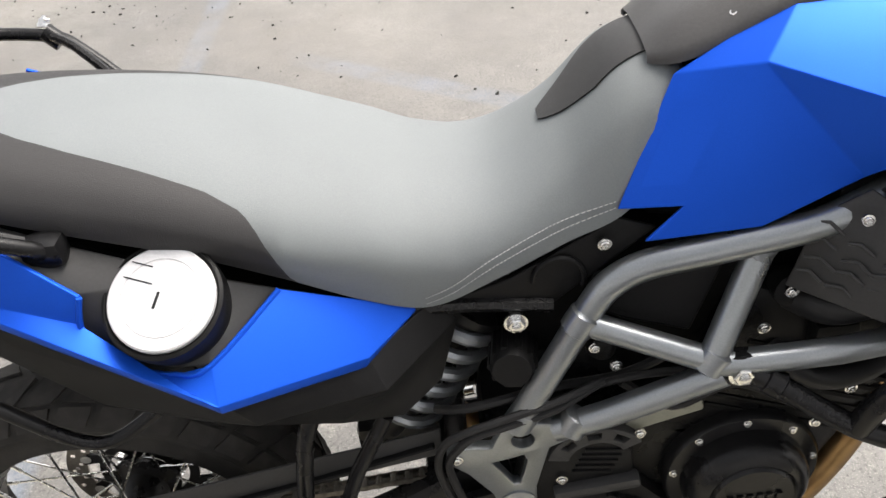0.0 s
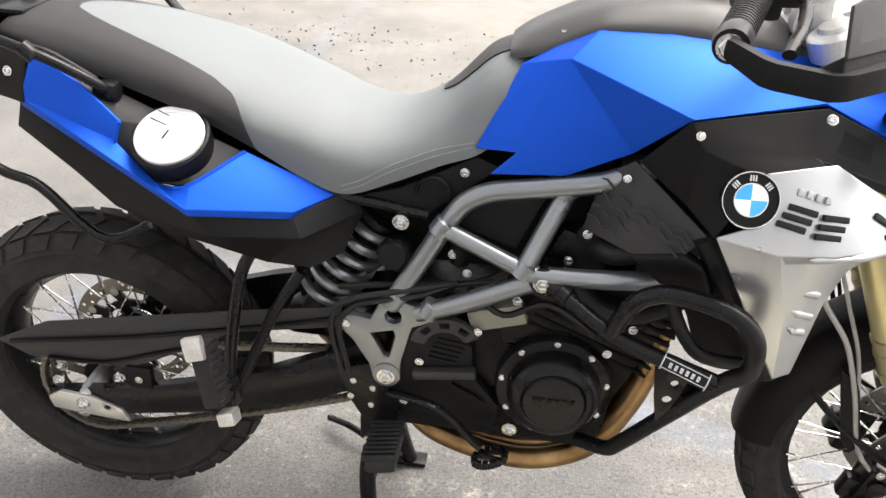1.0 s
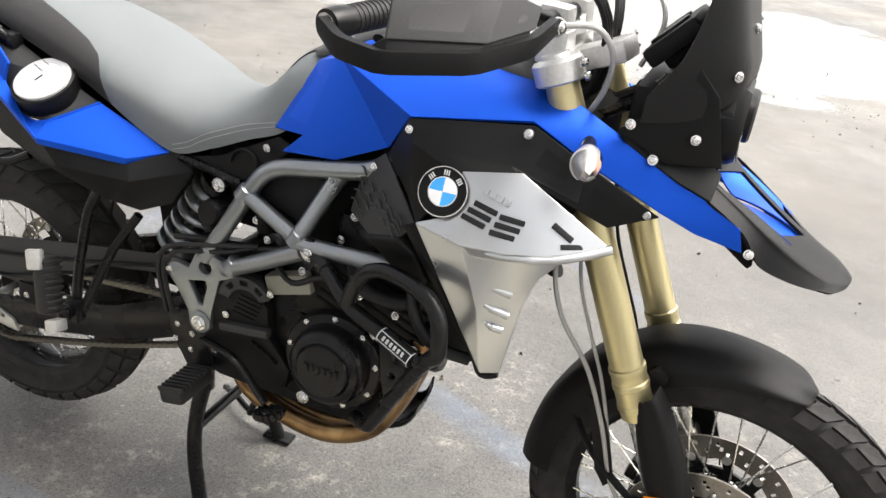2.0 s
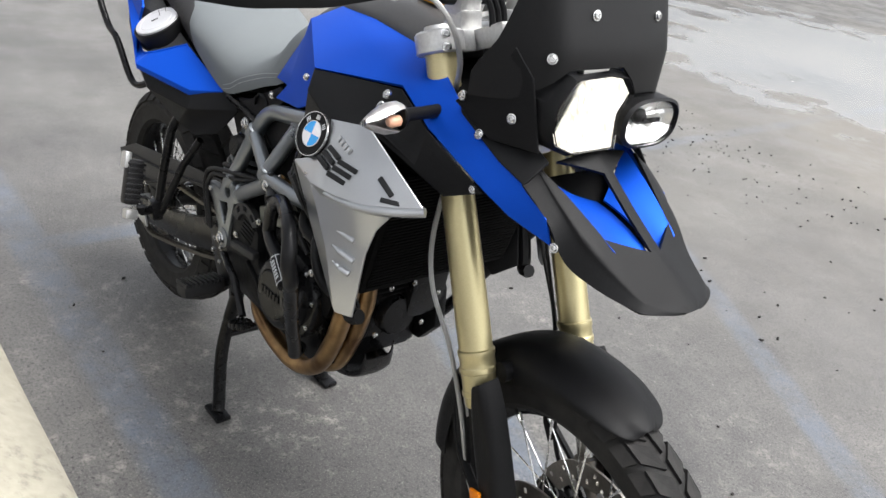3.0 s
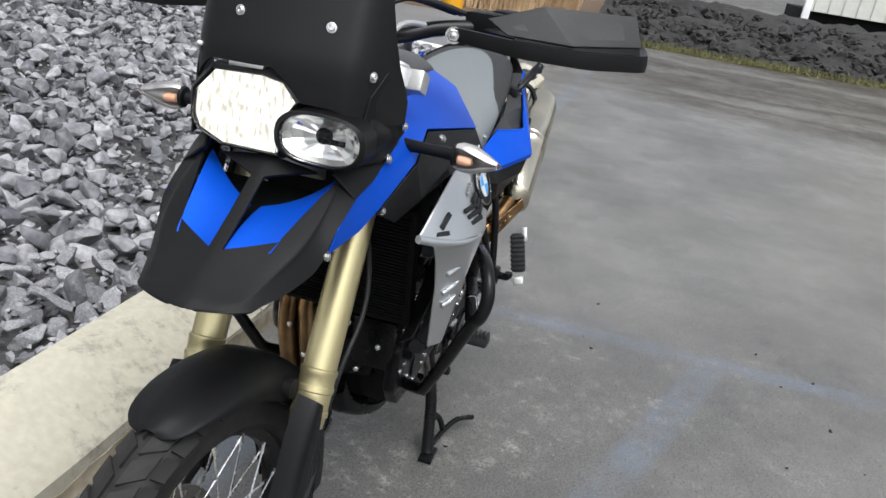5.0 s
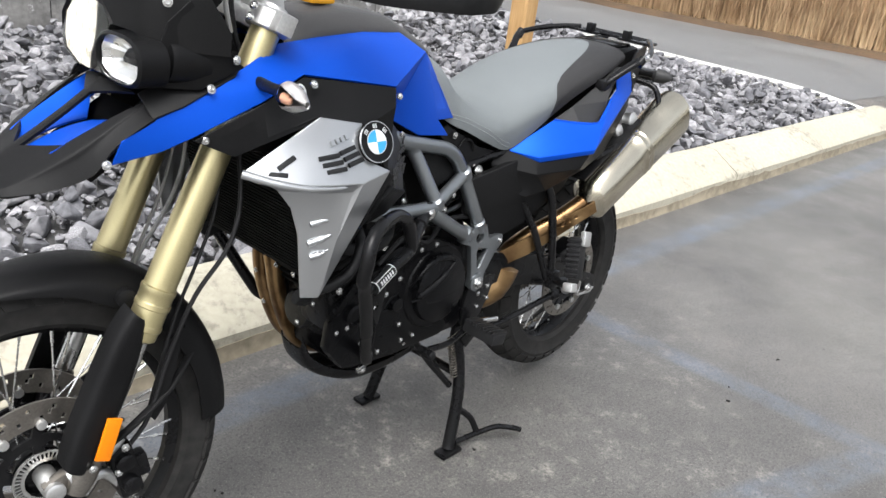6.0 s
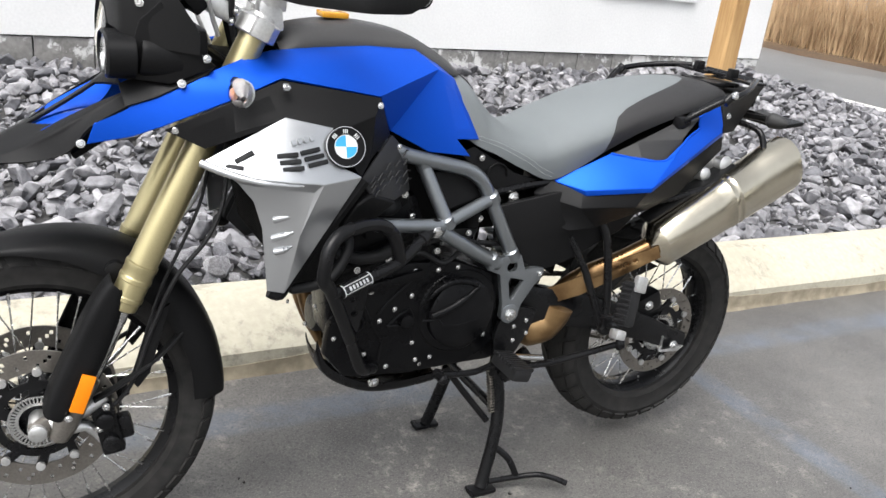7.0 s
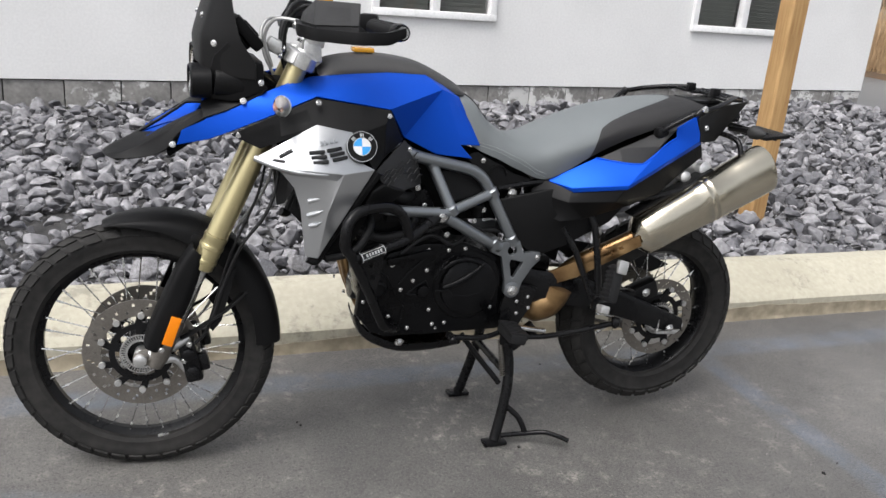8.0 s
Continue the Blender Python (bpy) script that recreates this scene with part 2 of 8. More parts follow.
def plate(bm, outline, depth, m=None, bevel=0.003, holes=()):
    """A flat plate: an outline in the x-z plane, centred on y = 0, depth thick; holes: (x, z, r)."""
    part_bm = bmesh.new()
    if holes:
        loops = [[part_bm.verts.new((x, 0, z)) for x, z in outline]]
        for h in holes:
            ring = h if isinstance(h[0], tuple) else [(h[0] + h[2] * math.cos(math.pi * j / 6), h[1] + h[2] * math.sin(math.pi * j / 6)) for j in range(12)]
            loops.append([part_bm.verts.new((x, 0, z)) for x, z in ring])
        edges = [part_bm.edges.new((lp[i], lp[(i + 1) % len(lp)])) for lp in loops for i in range(len(lp))]
        bmesh.ops.triangle_fill(part_bm, edges=edges, use_beauty=True, use_dissolve=False)
    else:
        part_bm.faces.new([part_bm.verts.new((x, 0, z)) for x, z in outline])
    bmesh.ops.translate(part_bm, verts=part_bm.verts[:], vec=(0, depth / 2, 0))
    thicken(part_bm, depth, (0, 1, 0))
    part_bm.normal_update()
    bevelled(part_bm, [e for e in part_bm.edges if len(e.link_faces) == 2 and e.calc_face_angle(0) > radians(30)], bevel)
    part_bm.transform(m or Matrix())
    return merge(bm, part_bm)


def shaded(bm, angle=38):
    bm.normal_update()
    for f in bm.faces:
        f.smooth = True
    for e in bm.edges:
        e.smooth = not (len(e.link_faces) == 2 and e.calc_face_angle(0) > radians(angle))


def mesh_of(name, bm, mat, angle=38):
    me = bpy.data.meshes.new(name)
    shaded(bm, angle)
    bm.to_mesh(me)
    bm.free()
    me.materials.append(mat)
    return me


def part(name, bm, mat, parent, label="", angle=38):
    """Links a bmesh as one mesh object under a thing or a part."""
    ob = new(name, mesh_of(name, bm, mat, angle))
    ob.parent = parent
    return tagged(ob, label)


def piece(name, me, m, parent, label=""):
    """One more object on a shared mesh."""
    ob = new(name, me)
    ob.parent = parent
    ob.matrix_basis = m
    return tagged(ob, label)


def thing(name, label, category, group="", at=(0, 0, 0)):
    ob = new(name)
    ob.location = at
    ob.empty_display_size = 0.1
    return tagged(ob, label, category, group)


def single(name, bm, mat, label, category="", kind="", group="", angle=38):
    return tagged(new(name, mesh_of(name, bm, mat, angle)), label, category, group, kind)


def screw_mesh(name, r, h, mat, n=14):
    """A domed screw head with a socket."""
    return mesh_of(name, lathe(bmesh.new(), [(r * 1.35, -0.002), (r * 1.35, h * 0.25), (r, h * 0.3), (r * 0.95, h * 0.8), (r * 0.75, h), (r * 0.48, h),
                                            (r * 0.42, h * 0.45), (0.0003, h * 0.45)], n=n), mat)


def nut_mesh(name, r, h, mat):
    bm = lathe(bmesh.new(), [(r * 1.3, -0.002), (r * 1.3, h * 0.3)], n=20)
    lathe(bm, [(r, 0), (r, h * 0.85), (r * 0.85, h)], n=6)
    lathe(bm, [(r * 0.5, h * 0.9), (r * 0.5, h * 1.3), (r * 0.3, h * 1.4)], n=12)
    return mesh_of(name, bm, mat)


SCREW = screw_mesh("screw", 0.0056, 0.0046, CHROME)
SCREW_SMALL = screw_mesh("small_screw", 0.0045, 0.004, CHROME)
NUT = nut_mesh("nut", 0.0105, 0.009, CHROME)


def screw(p, d, parent, s=1, mesh=None, name="screw"):
    return piece(name, mesh or SCREW, aim(vec(p, s), vec(d, s)), parent)

# ---- the setting ----
def ground_material():
    """Damp old asphalt: aggregate, broad dry and wet patches, thin standing water, faded blue bay lines."""
    m = bpy.data.materials.new("damp_asphalt")
    m.use_nodes = True
    n, l = m.node_tree.nodes, m.node_tree.links
    b = n["Principled BSDF"]
    at = n.new("ShaderNodeNewGeometry").outputs["Position"]

    def noise_of(scale, detail=5, rough=0.6):
        t = n.new("ShaderNodeTexNoise")
        t.inputs["Scale"].default_value, t.inputs["Detail"].default_value, t.inputs["Roughness"].default_value = scale, detail, rough
        l.new(at, t.inputs["Vector"])
        return t.outputs["Fac"]

    def span(v, a, z, lo=0.0, hi=1.0):
        r = n.new("ShaderNodeMapRange")
        r.inputs["From Min"].default_value, r.inputs["From Max"].default_value = a, z
        r.inputs["To Min"].default_value, r.inputs["To Max"].default_value = lo, hi
        l.new(v, r.inputs["Value"])
        return r.outputs[0]

    def calc(op, a, c):
        k = n.new("ShaderNodeMath")
        k.operation = op
        for i, v in enumerate((a, c)):
            if isinstance(v, (int, float)):
                k.inputs[i].default_value = v
            else:
                l.new(v, k.inputs[i])
        return k.outputs[0]

    def mix(f, a, c):
        k = n.new("ShaderNodeMix")
        k.data_type = "RGBA"
        l.new(f, k.inputs["Factor"])
        for key, v in (("A", a), ("B", c)):
            sock = [i for i in k.inputs if i.name == key and i.type == "RGBA"][0]
            if isinstance(v, tuple):
                sock.default_value = (*v, 1)
            else:
                l.new(v, sock)
        return [o for o in k.outputs if o.type == "RGBA"][0]

    xyz = n.new("ShaderNodeSeparateXYZ")
    l.new(at, xyz.inputs[0])
    x, y = xyz.outputs[0], xyz.outputs[1]
    grit, patch, broad, speck = noise_of(260, 3), noise_of(7, 8, 0.7), noise_of(0.55, 6), noise_of(70, 2)
    base = mix(span(patch, 0.35, 0.7), (0.073, 0.071, 0.069), (0.123, 0.120, 0.114))
    base = mix(span(broad, 0.42, 0.62, 0, 0.6), base, (0.170, 0.163, 0.152))
    base = mix(span(speck, 0.66, 0.74, 0, 0.55), base, (0.146, 0.142, 0.133))
    scuff = calc("MULTIPLY", span(noise_of(2.2, 3), 0.44, 0.60), span(noise_of(17, 8, 0.8), 0.52, 0.64))
    reach = calc("ADD", calc("POWER", calc("SUBTRACT", x, 0.8), 2.0), calc("POWER", calc("SUBTRACT", y, 0.1), 2.0))
    scuff = calc("MULTIPLY", scuff, span(reach, 0.5, 3.6, 1.0, 0.22))
    base = mix(calc("MULTIPLY", scuff, 0.75), base, (0.344, 0.323, 0.288))
    base = mix(span(noise_of(1.7, 7, 0.75), 0.50, 0.70, 0, 0.55), base, (0.047, 0.047, 0.048))
    base = mix(span(grit, 0.55, 0.68, 0, 0.70), base, (0.258, 0.245, 0.224))
    base = mix(span(noise_of(110, 4, 0.7), 0.32, 0.49, 0.80, 0), base, (0.024, 0.024, 0.024))
    base = mix(span(noise_of(48, 3, 0.8), 0.64, 0.70, 0, 0.6), base, (0.292, 0.284, 0.258))
    # faded blue bay lines: two along the bike, one across
    worn = span(noise_of(5, 7, 0.75), 0.36, 0.64, 0.03, 0.38)

    def band(v, centre, half):
        d = calc("ABSOLUTE", calc("SUBTRACT", v, centre), 0)
        return span(d, half * 0.7, half * 1.3, 1, 0)

    side = calc("ADD", calc("MULTIPLY", x, -0.02), -0.325)
    lines = calc("MAXIMUM", calc("MULTIPLY", band(calc("SUBTRACT", y, side), 0.0, 0.06), 1.0),
                 calc("MULTIPLY", band(x, -0.50, 0.05), span(y, -0.4, -0.3)))
    far = calc("MULTIPLY", band(calc("ADD", y, calc("MULTIPLY", x, 0.35)), 0.84, 0.06), span(x, -0.55, -0.45))
    lines = calc("MAXIMUM", lines, far)
    outer = calc("MULTIPLY", band(calc("ADD", y, calc("MULTIPLY", x, 0.66)), 2.34, 0.06), span(x, -0.1, 0.1))
    lines = calc("MAXIMUM", lines, outer)
    base = mix(calc("MULTIPLY", lines, worn), base, (0.129, 0.172, 0.241))
    # farther out, muddy fines plus the sky's wet sheen put into the colour
    out = calc("MULTIPLY", span(y, 1.2, 4.5), span(noise_of(0.35, 5), 0.36, 0.6))
    base = mix(calc("MULTIPLY", out, 0.7), base, (0.215, 0.196, 0.168))
    # dark wet mud past the edge of the paving
    edge_y = calc("ADD", calc("MULTIPLY", x, 0.33), 4.9)
    past = calc("ADD", calc("SUBTRACT", y, edge_y), calc("MULTIPLY", calc("SUBTRACT", noise_of(1.3, 6), 0.5), 2.2))
    mud = calc("MULTIPLY", span(past, 0.0, 0.5), span(x, -3.4, -2.0, 1, 0))
    soil = mix(span(noise_of(2.6, 9, 0.7), 0.42, 0.62), (0.045, 0.041, 0.037), (0.146, 0.136, 0.120))
    base = mix(calc("MULTIPLY", mud, 0.9), base, soil)
    # muddy tracks along the foot of the bank
    drawn = n.new("ShaderNodeVectorMath")
    drawn.operation = "MULTIPLY"
    drawn.inputs[1].default_value = (0.85, 0.26, 1.0)
    l.new(at, drawn.inputs[0])
    trail = n.new("ShaderNodeTexNoise")
    trail.inputs["Scale"].default_value, trail.inputs["Detail"].default_value, trail.inputs["Roughness"].default_value = 1.0, 6, 0.62
    l.new(drawn.outputs[0], trail.inputs["Vector"])
    near_bank = calc("MULTIPLY", span(x, -7.6, -6.0, 1, 0), span(y, -1.5, 0.8))
    base = mix(calc("MULTIPLY", near_bank, 0.45), base, (0.085, 0.075, 0.062))
    tracks = span(trail.outputs["Fac"], 0.42, 0.54, 0, 0.9)
    base = mix(calc("MULTIPLY", near_bank, tracks), base, (0.038, 0.031, 0.023))
    base = mix(calc("MULTIPLY", near_bank, span(trail.outputs["Fac"], 0.60, 0.70, 0, 0.6)), base, (0.25, 0.235, 0.205))
    l.new(base, b.inputs["Base Color"])
    # water: films almost everywhere, puddles out on the lot
    edge = calc("ADD", calc("MULTIPLY", calc("SUBTRACT", noise_of(0.9, 5), 0.5), 3.0), 0)
    dx, dy = calc("MULTIPLY", calc("SUBTRACT", x, 0.0), 0.24), calc("MULTIPLY", calc("SUBTRACT", y, 8.2), 0.34)
    d2 = calc("ADD", calc("POWER", dx, 2.0), calc("POWER", dy, 2.0))
    pool = span(calc("ADD", d2, edge), 0.85, 1.05, 1, 0)
    ex, ey = calc("MULTIPLY", calc("ADD", x, 5.4), 0.62), calc("MULTIPLY", calc("SUBTRACT", y, 6.6), 0.80)
    e2 = calc("ADD", calc("POWER", ex, 2.0), calc("POWER", ey, 2.0))
    pool = calc("MAXIMUM", pool, span(calc("ADD", e2, edge), 0.85, 1.05, 1, 0))
    film = span(noise_of(1.1, 6, 0.65), 0.36, 0.66, 0.50, 0.30)
    rough = calc("ADD", film, span(patch, 0.3, 0.7, -0.06, 0.10))
    rough = calc("MULTIPLY", rough, calc("SUBTRACT", 1.0, pool))
    l.new(calc("MAXIMUM", rough, 0.03), b.inputs["Roughness"])
    b.inputs["IOR"].default_value = 1.4
    l.new(calc("MULTIPLY", span(pool, 0, 1, 0.38, 1.0), span(calc("MULTIPLY", near_bank, tracks), 0, 1, 1.0, 0.45)), b.inputs["Specular IOR Level"])
    bp = n.new("ShaderNodeBump")
    bp.inputs["Distance"].default_value = 0.003
    l.new(calc("MULTIPLY", span(pool, 0, 0.5, 1, 0), 0.45), bp.inputs["Strength"])
    l.new(calc("ADD", grit, calc("MULTIPLY", patch, 0.6)), bp.inputs["Height"])
    l.new(bp.outputs[0], b.inputs["Normal"])
    return m


ASPHALT = ground_material()
KERB_MAT = material("cream_kerb_concrete", (0.345, 0.322, 0.252), (0.43, 0.405, 0.325), rough=0.8, grain=40, stain=2.5, bump=0.4, bump_scale=160)
EDGE_PALE = material("pale_edging_concrete", (0.52, 0.51, 0.47), (0.64, 0.63, 0.59), rough=0.8, grain=40, stain=2.5, bump=0.4, bump_scale=160)
KERB_DIRTY = material("dirty_kerb_foot", (0.16, 0.135, 0.095), (0.30, 0.26, 0.19), rough=0.9, grain=20, stain=5, bump=0.5, bump_scale=120)
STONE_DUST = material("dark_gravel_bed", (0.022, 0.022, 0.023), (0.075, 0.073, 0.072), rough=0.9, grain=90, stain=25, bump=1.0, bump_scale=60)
WALL_WHITE = material("white_rendered_wall", (0.66, 0.66, 0.655), (0.74, 0.74, 0.735), rough=0.85, grain=50, stain=1.5, bump=0.4, bump_scale=120)
BLOCK = material("grey_foundation_block", (0.13, 0.125, 0.12), (0.24, 0.235, 0.225), rough=0.9, grain=30, stain=4, bump=0.5, bump_scale=100)


def splashed(mat, colour, fine, broad, low, high, amount):
    """Lays irregular splashes of a second colour over a material."""
    n, l = mat.node_tree.nodes, mat.node_tree.links
    at = n.new("ShaderNodeTexCoord").outputs["Object"]
    total = n.new("ShaderNodeMath")
    total.operation = "ADD"
    for i, (scale, detail) in enumerate(((fine, 7), (broad, 3))):
        t = n.new("ShaderNodeTexNoise")
        t.inputs["Scale"].default_value, t.inputs["Detail"].default_value, t.inputs["Roughness"].default_value = scale, detail, 0.72
        l.new(at, t.inputs["Vector"])
        l.new(t.outputs["Fac"], total.inputs[i])
    span = n.new("ShaderNodeMapRange")
    span.inputs["From Min"].default_value, span.inputs["From Max"].default_value, span.inputs["To Max"].default_value = low, high, amount
    l.new(total.outputs[0], span.inputs["Value"])
    mix = n.new("ShaderNodeMix")
    mix.data_type = "RGBA"
    l.new(span.outputs[0], mix.inputs["Factor"])
    a, b = [i for i in mix.inputs if i.type == "RGBA"]
    base = n["Principled BSDF"].inputs["Base Color"]
    l.new(base.links[0].from_socket, a)
    b.default_value = (*colour, 1)
    l.new([o for o in mix.outputs if o.type == "RGBA"][0], base)
    return mat


splashed(KERB_MAT, (0.13, 0.122, 0.10), 22, 3.2, 1.07, 1.22, 0.5)      # tyre scuffs and smudges
splashed(BLOCK, (0.58, 0.58, 0.57), 9, 1.6, 1.02, 1.10, 0.85)
TIMBER = material("yellow_pine_post", (0.28, 0.155, 0.055), (0.45, 0.28, 0.12), rough=0.7, grain=9, stain=3, bump=0.3, bump_scale=60, streak=(8, 8, 0.6))
VINYL = material("white_window_vinyl", (0.74, 0.74, 0.74), rough=0.4)
SLAT = material("grey_blind_slat", (0.10, 0.11, 0.10), (0.15, 0.16, 0.15), rough=0.5)
REED = material("dry_reed", (0.28, 0.175, 0.09), (0.58, 0.42, 0.25), rough=0.8, grain=3, stain=0.7)
LITTER = material("brown_leaf_litter", (0.045, 0.028, 0.016), (0.12, 0.075, 0.04), rough=0.95, grain=25, stain=2, bump=0.8, bump_scale=30)
RUBBLE = material("dark_rubble", (0.011, 0.0105, 0.0105), (0.044, 0.042, 0.040), spec=0.25, rough=0.9, grain=8, stain=1.2, bump=0.6, bump_scale=40)
MOSS = material("yellow_green_verge", (0.07, 0.07, 0.02), (0.16, 0.15, 0.06), rough=0.95, grain=20, stain=3)
SHED_MAT = material("pale_sheet_cladding", (0.55, 0.55, 0.50), (0.62, 0.62, 0.57), rough=0.6, grain=5, stain=1)
DRIVE = material("worn_grey_driveway", (0.095, 0.095, 0.096), (0.165, 0.164, 0.162), rough=0.62, grain=60, stain=0.8, bump=0.3, bump_scale=150)


def stone_material(single_stones=False):
    m = material("crushed_blue_stone", (0.072, 0.072, 0.077), (0.235, 0.235, 0.245), rough=0.75, grain=30, stain=9, bump=0.5, bump_scale=90)
    n, l = m.node_tree.nodes, m.node_tree.links
    ramp = [k for k in n if k.type == "VALTORGB"][0]
    tint = n.new("ShaderNodeMix")
    tint.data_type, tint.blend_type = "RGBA", "MULTIPLY"
    tint.inputs["Factor"].default_value = 1.0
    shade = n.new("ShaderNodeValToRGB")
    shade.color_ramp.elements[0].color, shade.color_ramp.elements[1].color = (0.55, 0.55, 0.58, 1), (1.75, 1.72, 1.70, 1)
    l.new(n.new("ShaderNodeObjectInfo").outputs["Random"] if single_stones else n.new("ShaderNodeNewGeometry").outputs["Random Per Island"], shade.inputs[0])
    a, c = [i for i in tint.inputs if i.type == "RGBA"]
    l.new(ramp.outputs[0], a)
    l.new(shade.outputs[0], c)
    l.new([o for o in tint.outputs if o.type == "RGBA"][0], n["Principled BSDF"].inputs["Base Color"])
    return m


STONE = stone_material()

# the lot: one sheet out to the horizon, finer near the bike
bm = bmesh.new()
rim = [bm.verts.new((x, y, 0)) for x, y in ((-900, -900), (900, -900), (900, 900), (-900, 900))]
bm.faces.new(rim)
single("ground", bm, ASPHALT, "damp dark grey asphalt lot with faded blue bay lines", "ground", "structure")


def kerb_y(x):
    """The kerb's foot runs very nearly along the bike."""
    return -0.570 - 0.012 * x


# kerb: cast lengths with narrow joints, upright foot, sloping face, flat top
KERB_RUN = [(-6.35, -2.85), (-2.842, 0.158), (0.166, 3.16), (3.168, 6.2)]
kerb = thing("kerb", "cream cast concrete kerb with dirty scuffed face", "kerb", at=(0, -0.7, 0))
tagged(kerb, kind="structure")
for a, z in KERB_RUN:
    bm = bmesh.new()
    rings = []
    steps = 40
    for i in range(steps + 1):
        x = a + (z - a) * i / steps
        y0 = kerb_y(x)
        wob = [0.0025 * noise.noise((x * 3, k * 5.1, 0)) for k in range(6)]
        prof = ((0.0, -0.02), (0.004, 0.085), (-0.012, 0.104), (-0.165, 0.197), (-0.185, 0.203), (-0.262, 0.205), (-0.275, 0.195), (-0.275, -0.02))
        rings.append([bm.verts.new((x, y0 + p + wob[k % 6], q + wob[(k + 2) % 6])) for k, (p, q) in enumerate(prof)])
    ring_faces(bm, rings)
    bmesh.ops.recalc_face_normals(bm, faces=bm.faces[:])
    ob = part("kerb_length", bm, KERB_MAT, kerb)
    ob.matrix_parent_inverse = kerb.matrix_basis.inverted()
bm = bmesh.new()
foot = []
for i in range(260):
    x = -6.3 + 12.4 * i / 259
    h = 0.055 + 0.03 * noise.noise((x * 1.3, 0, 0)) + 0.012 * noise.noise((x * 9, 3, 0))
    y0 = kerb_y(x)
    w = 0.012 + 0.012 * abs(noise.noise((x * 4, 7, 0)))
    foot.append([bm.verts.new(q) for q in ((x, y0 + w, -0.004), (x, y0 + 0.006, 0.012), (x, y0 + 0.0055, h), (x, y0 - 0.01, h), (x, y0 - 0.01, -0.004))])
ring_faces(bm, foot)
bmesh.ops.recalc_face_normals(bm, faces=bm.faces[:])
single("kerb_foot_dirt", bm, KERB_DIRTY, "brown dirt caked along the kerb foot", "dirt", "stuff")

# the far edging of the stone bed and the driveway behind it
bm = bmesh.new()
tube(bm, [(-6.52, -5.4, 0.20), (-6.49, -3.9, 0.20), (-6.45, -2.86, 0.20), (-6.40, -1.55, 0.185), (-6.36, -0.75, 0.12)], 0.032, 8, bend=6)
tube(bm, [(-6.53, -5.4, 0.09), (-6.50, -3.9, 0.09), (-6.46, -2.86, 0.085), (-6.41, -1.55, 0.075), (-6.37, -0.75, 0.05)], 0.085, 6, bend=6, flat=1.0)
single("bed_edging", bm, EDGE_PALE, "thin pale concrete edging round the stone bed", "edging", "structure")
bm = bmesh.new()
rim = [bm.verts.new((x, y, 0.004)) for x, y in ((-6.7, -40), (-6.7, -2.2), (-7.2, -1.4), (-9.5, -1.2), (-11.8, -1.2), (-13.4, -1.6), (-13.1, -4.1), (-12.9, -9.5), (-12.9, -40))]
bm.faces.new(rim)
single("driveway", bm, DRIVE, "worn lighter grey asphalt driveway", "driveway", "structure")

# stone bed: a dark base that rises to the wall, and thousands of broken stones
def bed_z(x, y):
    back = min(1.0, max(0.0, (-y - 0.9) / 4.0))
    z = 0.13 + (0.075 - 0.028 * max(-6.0, min(3.0, x))) * back ** 0.8 + 0.03 * noise.noise((x * 0.8, y * 0.8, 2))
    fall = min(1.0, max(0.0, 1 - (x + 6.45) / 0.9))          # down to the far edging
    return z + (min(z, 0.15) - z) * fall


def in_bed(x, y):
    return -6.40 + 0.04 * max(0.0, y + 3.0) < x < 6.2 and (-4.82 if x > -5.95 else -5.4) < y < kerb_y(x) - 0.30


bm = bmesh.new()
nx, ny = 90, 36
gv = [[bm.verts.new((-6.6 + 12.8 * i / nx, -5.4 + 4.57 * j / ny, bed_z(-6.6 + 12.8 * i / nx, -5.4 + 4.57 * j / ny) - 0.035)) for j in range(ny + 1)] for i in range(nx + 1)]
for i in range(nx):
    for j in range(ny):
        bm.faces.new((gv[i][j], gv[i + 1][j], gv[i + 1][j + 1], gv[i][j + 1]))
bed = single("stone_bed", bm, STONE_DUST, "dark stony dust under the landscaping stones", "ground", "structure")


def stone_shapes(count, bevel=True):
    """Broken, flat-sided stones: hulls of random points."""
    out = []
    for k in range(count):
        rnd = random.Random(40 + k)
        bm = bmesh.new()
        sx, sy, sz = 1.0, rnd.uniform(0.55, 0.95), rnd.uniform(0.38, 0.75)
        for _ in range(rnd.randint(11, 16)):
            d = Vector((rnd.gauss(0, 1), rnd.gauss(0, 1), rnd.gauss(0, 1))).normalized() * rnd.uniform(0.8, 1.0)
            bm.verts.new((d.x * sx, d.y * sy, d.z * sz))
        bmesh.ops.convex_hull(bm, input=bm.verts[:])
        loose = [v for v in bm.verts if not v.link_faces]
        bmesh.ops.delete(bm, geom=loose, context="VERTS")
        bmesh.ops.dissolve_limit(bm, angle_limit=radians(14), verts=bm.verts[:], edges=bm.edges[:])
        if bevel:
            bevelled(bm, bm.edges[:], 0.05, 1)
        bmesh.ops.triangulate(bm, faces=bm.faces[:])
        bm.verts.index_update()
        out.append((np.array([v.co[:] for v in bm.verts]), np.array([[v.index for v in f.verts] for f in bm.faces])))
        bm.free()
    return out


